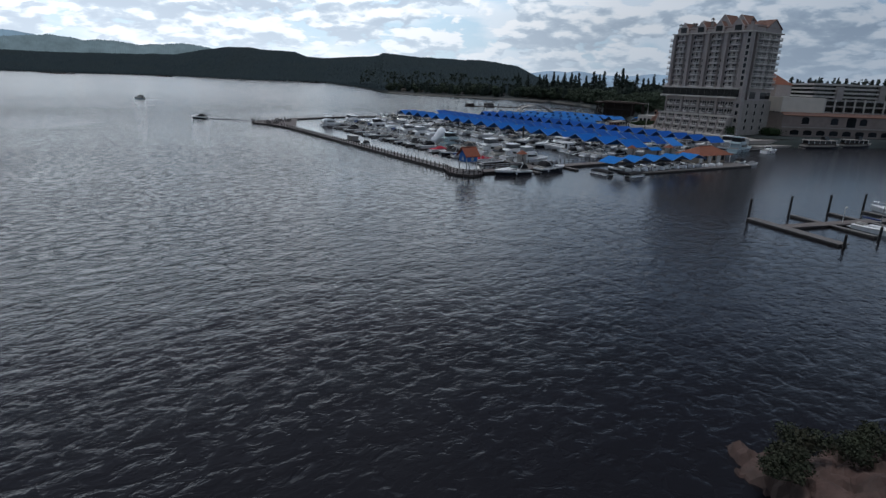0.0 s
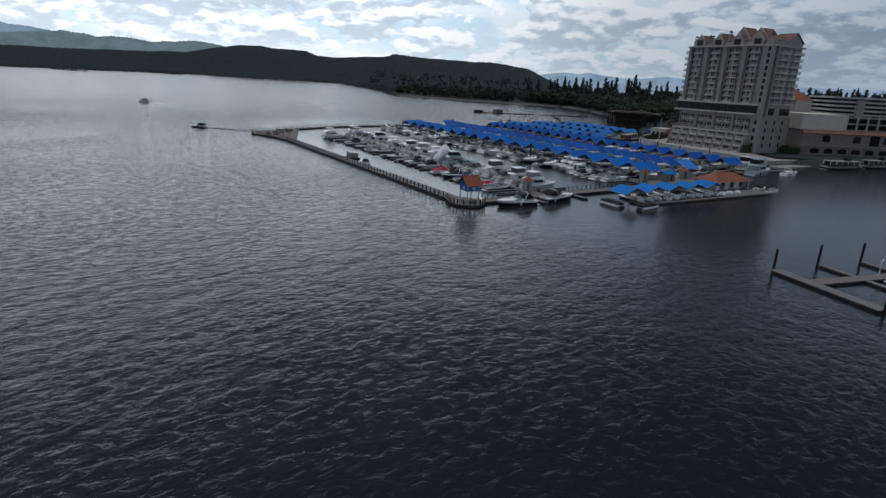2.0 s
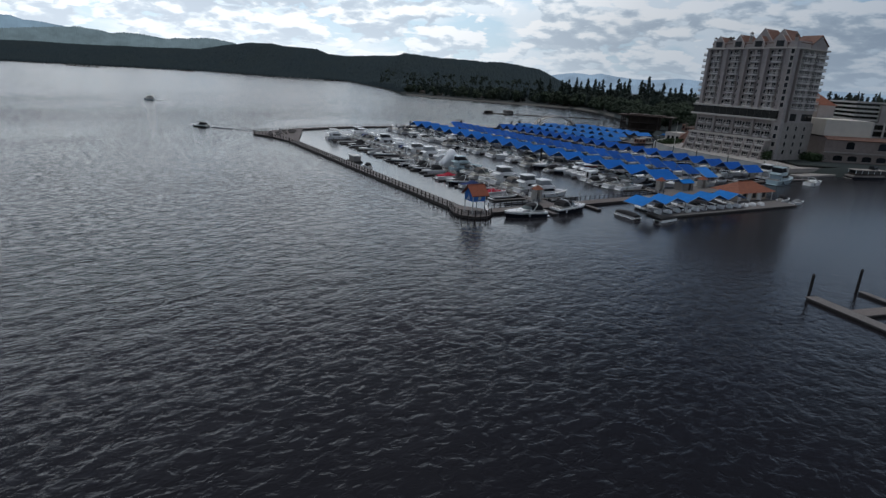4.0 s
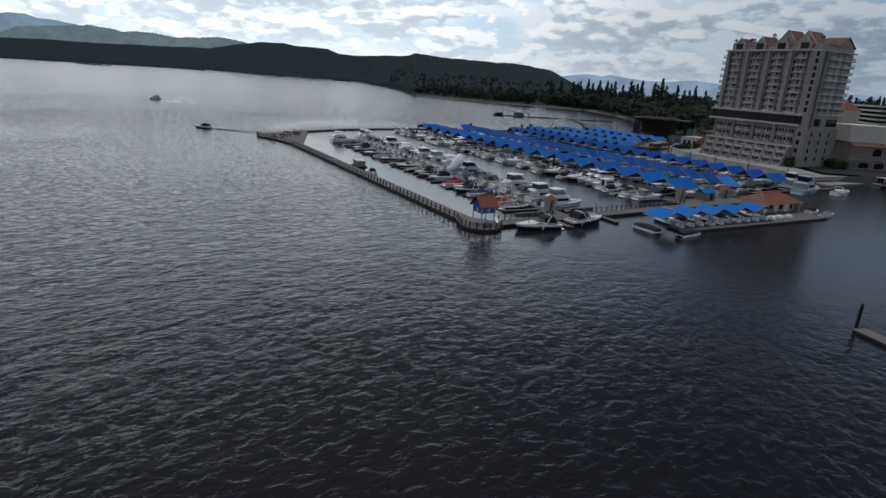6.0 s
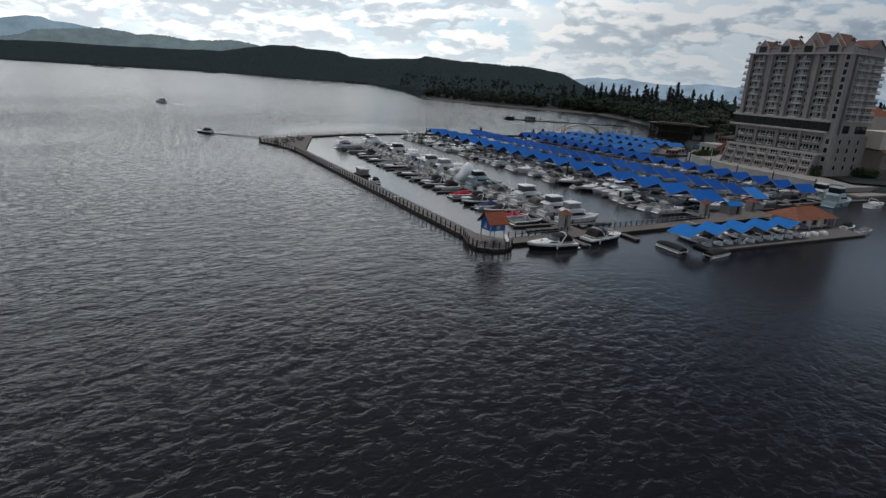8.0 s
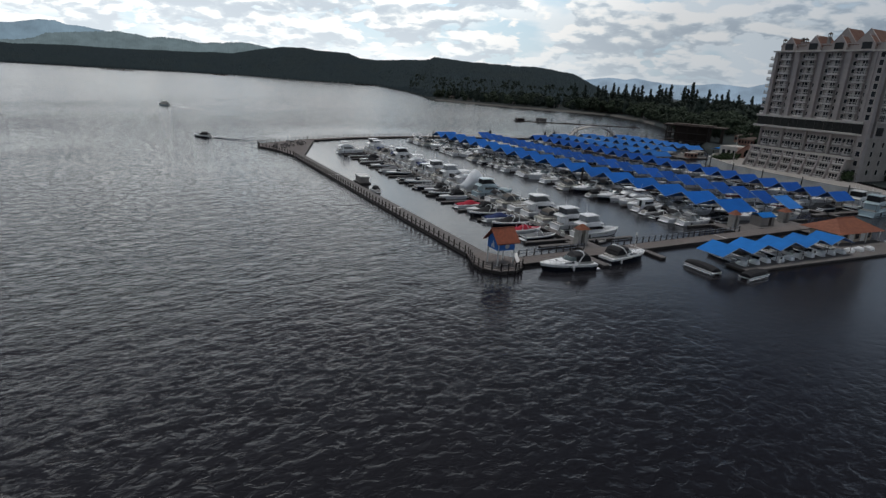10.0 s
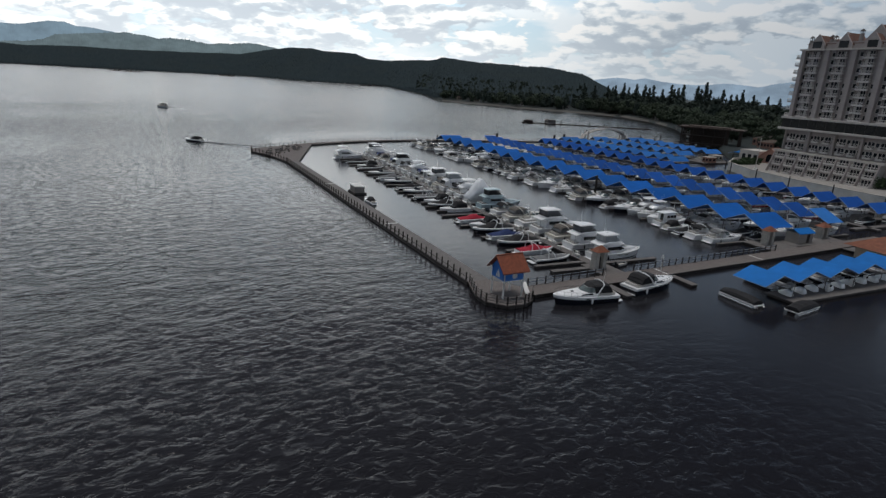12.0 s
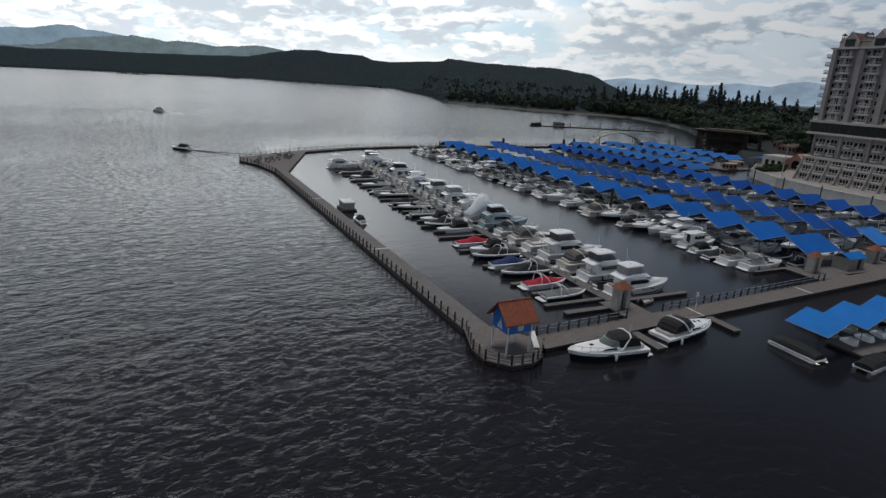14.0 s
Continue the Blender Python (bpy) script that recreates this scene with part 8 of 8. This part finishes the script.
# ==== moored craft inside the breakwater ====
def work_shed():
    t = thing("floating_shed", "small white-roofed floating work shed", "shed", at(4.0, 75.5))
    bm = bmesh.new()
    box(bm, -1.7, 1.7, -2.8, 2.8, -0.3, 0.4)
    part("float", bm, M_SKIRT, t)
    bm = bmesh.new()
    box(bm, -1.25, 1.25, -2.3, 2.3, 0.4, 1.9)
    part("wall", bm, M_STUCCO2, t)
    bm = bmesh.new()
    slab(bm, [(-1.5, -2.6, 2.2), (1.5, -2.6, 2.1), (1.5, 2.6, 2.1), (-1.5, 2.6, 2.2)], 0.25)
    part("roof", bm, M_WHITEPAINT, t)
    return t


work_shed()
moor("run_white", 3.6, 60.5, 95, 0.75)

# ==== ferry boats and quay east of the marina ====
def tour_boat(a, b, turn, length, label):
    t = thing("tour_boat", label, "boat", at(a, b, 0, turn), group="tour boats")
    beam = length * 0.27
    hull(t, length, beam, 1.5, 2.2, M_NAVY, M_STUCCO2)
    for lvl in range(1):
        z = 1.5 + 2.3 * lvl
        x0, x1 = length * (0.06 + 0.04 * lvl), length * (0.80 - 0.16 * lvl)
        bm = bmesh.new()
        box(bm, x0, x1, -beam * 0.40, beam * 0.40, z, z + 0.8)
        part("bulwark", bm, M_DARKWOOD, t)
        bm = bmesh.new()
        box(bm, x0 + 0.3, x1 - 0.2, -beam * 0.36, beam * 0.36, z + 0.8, z + 1.95)
        part("window_band", bm, M_GLASS, t)
        n = 6
        for k in range(2 * n):
            bm = bmesh.new()
            x = x0 + (x1 - x0) * (k // 2) / (n - 1)
            y = beam * (0.385 if k % 2 else -0.385)
            box(bm, x - 0.06, x + 0.06, y - 0.06, y + 0.06, z + 0.8, z + 2.1)
            part("stanchion", bm, M_WHITE, t)
        bm = bmesh.new()
        box(bm, x0 - 0.5, x1 + 0.6, -beam * 0.44, beam * 0.44, z + 2.05, z + 2.25)
        bmesh.ops.bevel(bm, geom=list(bm.edges), offset=0.05, segments=1, affect="EDGES")
        part("deck_roof", bm, M_STUCCO2, t)
    bm = bmesh.new()
    house(bm, [(length * 0.50, 1.2, 3.76, 1.1, 5.2), (length * 0.62, 1.1, 3.76, 0.8, 5.2)])
    part("wheelhouse", bm, M_GLASS, t)
    bow_rail(t, length, beam, 1.5, 2.2, 0.6)
    return t


moor("yacht_grey", 129, 8.6, 8, 1.15)
moor("yacht_blue", 134, 16.0, 8, 1.1)
moor("cruiser_open", 143, 4.6, 5, 0.9)
dock("tour_dock", 112, 158, 12.0, 13.6, "grey dock beside the tour boats")
kiosk(136.5, 20.0, 0.45)
dock("tour_landing", 130, 157.5, 18.0, 20.0, "grey landing below the hotel", 0.5)
_t = thing("east_quay", "low grey quay east of the hotel", "quay", at(0, 0), kind="structure")
_bm = bmesh.new()
prism(_bm, [(161, 16.6), (212, 16.6), (212, 21.9), (161, 21.9)], -0.5, 0.7)
part("deck", _bm, M_PAVE, _t)
tour_boat(184, 12.0, -22, 18, "long low grey tour boat moored at the east quay")
tour_boat(209, 9.0, -24, 15, "shorter grey tour boat moored beside the east quay")


def low_block():
    """Two-storey waterfront wing with deep dark openings below a blank hall and open parking decks."""
    t = thing("waterfront_wing", "mauve-brown two-storey waterfront wing with dark arched openings and parking decks", "building", at(236, 22, 2.0, -28))
    bm = bmesh.new()
    box(bm, -31, 75, 0, 26, -1, 11.3)
    part("wall", bm, M_MAUVE, t)
    bm = bmesh.new()
    slab(bm, [(-31.3, -1.3, 10.6), (75.2, -1.3, 10.6), (75.2, 1.9, 11.95), (-31.3, 1.9, 11.95)], 0.25)
    part("roof_strip", bm, M_ROOFTILE, t, "sloping red-brown tile roof strip")
    bm = bmesh.new()
    box(bm, -31.2, 75.2, -1.6, -0.02, 4.7, 5.2)
    part("ledge", bm, M_STUCCO2, t)
    for x, z, w, h in [(-24 + 6.6 * k, 1.4, 4.2, 2.3) for k in range(15)] + [(-19.5 + 14.6 * k, 6.6, 3.6, 3.2) for k in range(7)] + [(3.6, 5.6, 4.6, 5.2), (42.0, 5.6, 4.6, 5.2)]:
        bm = bmesh.new()
        outline = [(x - w / 2, z), (x + w / 2, z)] + [(x + w / 2 * math.cos(math.pi * q / 8), z + h * 0.72 + h * 0.28 * math.sin(math.pi * q / 8)) for q in range(9)]
        lo, hi = [bm.verts.new((p, -0.08, q)) for p, q in outline], [bm.verts.new((p, 0.05, q)) for p, q in outline]
        bm.faces.new(lo)
        for q in range(len(outline)):
            bm.faces.new((lo[q], hi[q], hi[(q + 1) % len(outline)], lo[(q + 1) % len(outline)]))
        o = part("opening", bm, M_WINDOW, t)
        bm = bmesh.new()
        box(bm, x - w / 2 - 0.2, x + w / 2 + 0.2, -0.3, 0.05, z - 0.25, z - 0.01)
        part("sill", bm, M_STUCCO2, o)
    bm = bmesh.new()
    box(bm, -31.5, -10.4, 2.0, 24, 11.9, 18.9)
    part("blank_block", bm, M_CREAMWALL, t, "plain pale cream wall")
    # shade inside the open parking decks, built as a dark block
    bm = bmesh.new()
    box(bm, -10.3, 75, 3.9, 25, 11.9, 17.6)
    part("parking_void", bm, M_DARKBAND, t, "shade of the parking interior as a dark block")
    for f in range(3):
        bm = bmesh.new()
        box(bm, -10.3, 75, 2.6, 3.8, 11.9 + 2.95 * f, 12.6 + 2.95 * f)
        part("parking_deck", bm, M_STUCCO2, t)
    for k in range(17):
        bm = bmesh.new()
        box(bm, -10.2 + 5.0 * k, -9.6 + 5.0 * k, 2.1, 2.59, 11.9, 18.7)
        part("column", bm, M_TRIM, t)
    return t


low_block()


def parking_garage():
    t = thing("parking_garage", "long grey open-sided parking garage", "building", pose(238, 400, 13.0, 0, 0, -8))
    bm = bmesh.new()
    box(bm, 0.3, 39.7, 0.3, 39.7, -12, -0.01)
    part("podium", bm, M_STUCCO, t)
    for f in range(7):
        bm = bmesh.new()
        box(bm, 0, 40, 0, 40, 2.6 * f, 2.6 * f + 1.15)
        part("deck", bm, M_TRIM, t)
        if f < 6:
            # a dark block fills each storey in place of its shade
            bm = bmesh.new()
            box(bm, 0.5, 39.5, 2, 38, 2.6 * f + 1.15, 2.6 * f + 2.6)
            part("void", bm, M_DARKBAND, t)
    bm = bmesh.new()
    box(bm, 14, 18, -1.5, 1.9, 0, 15)
    part("stair_tower", bm, M_STUCCO, t)
    bm = bmesh.new()
    box(bm, 40.1, 44, -0.5, 10, -12, 16.5)
    part("stair_tower", bm, M_STUCCO2, t)
    return t


parking_garage()
small_house("red_roof_wing", 230, 62, 2.6, 14, 22, 24, M_STUCCO, M_TILE, "hotel rear wing with an orange tile roof", rise=6, windows=4)

# ==== small docks and sailboats nearer the rocks ====
def near(a, b, z=0.0, turn=0.0):
    """The small docks lie a little askew to the marina."""
    return at(24.1, -64.1, 0, -11.5) @ pose(a - 22.6, b + 63.2, z, 0, 0, turn)


def pile(a, b, h=3.6, r=0.24):
    t = thing("dock_pile", "black timber pile at a dock end", "pile", near(a, b), group="near piles")
    bm = bmesh.new()
    tube(bm, (0, 0, -2.5), (0.05, 0, h), r, r * 0.85, 9)
    part("shaft", bm, M_PILE, t)
    bm = bmesh.new()
    tube(bm, (0.05, 0, h), (0.05, 0, h + 0.25), r * 1.1, r * 0.3, 9)
    part("cap", bm, M_PILE, t)


_t = thing("small_dock", "brown weathered plank dock on dark floats", "dock", near(0, 0), group="near docks")
_bm = bmesh.new()
box(_bm, 21.4, 23.6, -81.6, -63.6, 0.30, 0.45)
part("deck", _bm, M_DECK, _t)
_bm = bmesh.new()
box(_bm, 21.6, 23.4, -81.4, -63.8, -0.4, 0.30)
part("float", _bm, M_SKIRT, _t)
_bm = bmesh.new()
box(_bm, 23.65, 90, -71.3, -69.1, 0.30, 0.45)
part("deck", _bm, M_DECK_X, _t)
_bm = bmesh.new()
box(_bm, 23.8, 89.8, -71.1, -69.3, -0.4, 0.30)
part("float", _bm, M_SKIRT, _t)
for _a in (33.4, 43.4, 52.7, 63, 73):
    for _s in (-1, 1):
        _b0, _b1 = (-69.05, -63.0) if _s > 0 else (-79.0, -71.35)
        _bm = bmesh.new()
        box(_bm, _a - 0.55, _a + 0.55, _b0, _b1, 0.27, 0.42)
        part("finger", _bm, M_DECK, _t)
        _bm = bmesh.new()
        box(_bm, _a - 0.45, _a + 0.45, _b0 + 0.1, _b1 - 0.1, -0.4, 0.27)
        part("float", _bm, M_SKIRT, _t)
for _a, _b in ((22.6, -63.2), (33.4, -62.4), (43.4, -62.6), (52.7, -62.8), (63, -62.6), (21.9, -82.0), (33.5, -79.4), (43.6, -79.4)):
    pile(_a, _b, 1.9 if _b < -75 else 3.6)


def sailboat(a, b, turn, length, label):
    t = thing("sailboat", label, "boat", near(a, b, 0, turn), group="sailboats")
    beam, h0, h1 = length * 0.30, 0.75, 1.05
    hull(t, length, beam, h0, h1, M_WHITE, M_WHITE)
    bm = bmesh.new()
    house(bm, [(length * 0.35, beam * 0.26, h0, beam * 0.24, h0 + 0.5), (length * 0.62, beam * 0.24, h0 + 0.1, beam * 0.2, h0 + 0.55), (length * 0.74, beam * 0.12, h0 + 0.15, beam * 0.08, h0 + 0.35)])
    part("cabin_trunk", bm, M_WHITE, t)
    bm = bmesh.new()
    tube(bm, (length * 0.55, 0, h0), (length * 0.55, 0, length * 1.25), 0.07, 0.05, 8)
    m = part("mast", bm, M_STEEL, t)
    bm = bmesh.new()
    tube(bm, (length * 0.54, 0, 2.1), (length * 0.12, 0, 2.1), 0.06, 0.05, 6)
    part("boom", bm, M_STEEL, m)
    bm = bmesh.new()
    loft(bm, [[(x, 0.16 * math.cos(k), 2.22 + 0.16 * math.sin(k)) for k in (0, 1.05, 2.1, 3.14, 4.2, 5.2)] for x in (length * 0.14, length * 0.3, length * 0.52)])
    part("sail_cover", bm, M_BLUECANVAS, m)
    bm = bmesh.new()
    for p in ((length * 0.98, 0, h1), (0, 0, h0), (length * 0.5, beam * 0.45, h0), (length * 0.5, -beam * 0.45, h0)):
        tube(bm, (length * 0.55, 0, length * 1.22), p, 0.012, 0.012, 4)
    part("stay", bm, M_STEEL, m)
    bow_rail(t, length, beam, h0, h1, 0.7)
    cockpit(t, length * 0.04, length * 0.33, beam * 0.3, h0 + 0.02)
    return t


sailboat(37.4, -72.3, -88, 7.6, "white sailboat moored beside a small dock")
sailboat(58, -69.0, 88, 8.6, "white sailboat with furled sail at a small dock")
sailboat(70, -69.0, 88, 9.0, "white sailboat with furled sail at a small dock")
_t = thing("dock_lamp", "white lamp post on the small dock", "lamp", near(37.2, -70.2, 0.45))
_bm = bmesh.new()
tube(_bm, (0, 0, 0), (0, 0, 2.6), 0.07, 0.05, 8)
part("pole", _bm, M_WHITEPAINT, _t)
_bm = bmesh.new()
tube(_bm, (0, 0, 2.6), (0.35, 0, 2.85), 0.1, 0.16, 8)
part("head", _bm, M_WHITEPAINT, _t)

# ==== rocky point below the camera's start ====
def rock_point():
    rng = random.Random(9)
    verts, faces = [], []
    n, m = 130, 130
    for i in range(n):
        for j in range(m):
            x = 14 + 46 * i / (n - 1)
            y = -30 + 66 * j / (m - 1)
            # a headland that falls to the water on its north and west
            edge = min((x - 18.6 - 0.12 * max(0, 28 - y)) * 0.8, (30.6 - y + 0.16 * (x - 16)) * 0.8)
            p = Vector((x, y, 0))
            edge += 1.6 * noise.noise(p * 0.25) + 0.7 * noise.noise(p * 0.8)
            z = max(-1.6, min(2.2, edge * 0.55)) + max(0, edge - 5) * 0.12
            if z > -0.5:
                z += 0.9 * abs(noise.noise(p * 0.55)) + 0.55 * abs(noise.noise(p * 1.3)) + 0.3 * noise.noise(p * 2.6) + 0.14 * noise.noise(p * 5.5)
            verts.append((x + 1.6, y - 3.0, z))
    for i in range(n - 1):
        for j in range(m - 1):
            faces.append((i * m + j, (i + 1) * m + j, (i + 1) * m + j + 1, i * m + j + 1))
    me = bpy.data.meshes.new("rocky_point")
    me.from_pydata(verts, [], faces)
    me.materials.append(M_ROCK)
    tagged(new("rocky_point", me), "reddish bare rock running into the lake", "rock", kind="structure")
    for k in range(16):
        bm = bmesh.new()
        bmesh.ops.create_icosphere(bm, subdivisions=3, radius=1.0)
        s = (rng.uniform(0.5, 1.4), rng.uniform(0.5, 1.3), rng.uniform(0.4, 0.9))
        for v in bm.verts:
            c = v.co.copy()
            v.co = c * (1 + 0.35 * noise.noise(c * 1.3 + Vector((k * 3.0, 0, 0))) + 0.12 * noise.noise(c * 4.0))
            v.co = Vector((v.co.x * s[0], v.co.y * s[1], v.co.z * s[2]))
        x, y = rng.choice([(rng.uniform(19.6, 23), rng.uniform(20, 27)), (rng.uniform(23, 34), rng.uniform(24, 29))])
        solid("boulder", bm, M_ROCK, "reddish angular boulder on the rocky point", "boulder", pose(x + 1.6, y - 3.0, 0.9, 0, 0, rng.uniform(0, 360)), group="boulders")
    for k, (x, y, r) in enumerate(((18.6, 27.6, 1.3), (19.4, 28.8, 1.5), (20.3, 30.0, 1.6), (21.4, 30.2, 1.5), (18.0, 26.8, 1.2), (23.2, 29.2, 1.7), (24.2, 29.8, 1.6), (25.8, 30.6, 1.4), (28.5, 31.4, 1.6), (31, 30.5, 1.8))):
        verts, faces = [], []
        rr = random.Random(k + 70)
        for q in range(5):
            leaf_clumps(verts, faces, (rr.uniform(-0.8, 0.8), rr.uniform(-0.8, 0.8), r * rr.uniform(0.3, 0.8)), r * 0.55, 260, 0.07, rr, loose=0.9)
        me = bpy.data.meshes.new("bush")
        me.from_pydata(verts, [], faces)
        me.materials.append(M_BUSH)
        ob = new("bush", me)
        ob.matrix_basis = pose(x + 1.4, y - 2.6, 1.3)
        tagged(ob, "low dark olive bush on the rocks", "bush", group="shore bushes")


rock_point()
# kinds that were never moored
for _k, _v in _first.items():
    if _v:
        for _o in list(KINDS[_k].children_recursive) + [KINDS[_k]]:
            bpy.data.objects.remove(_o)
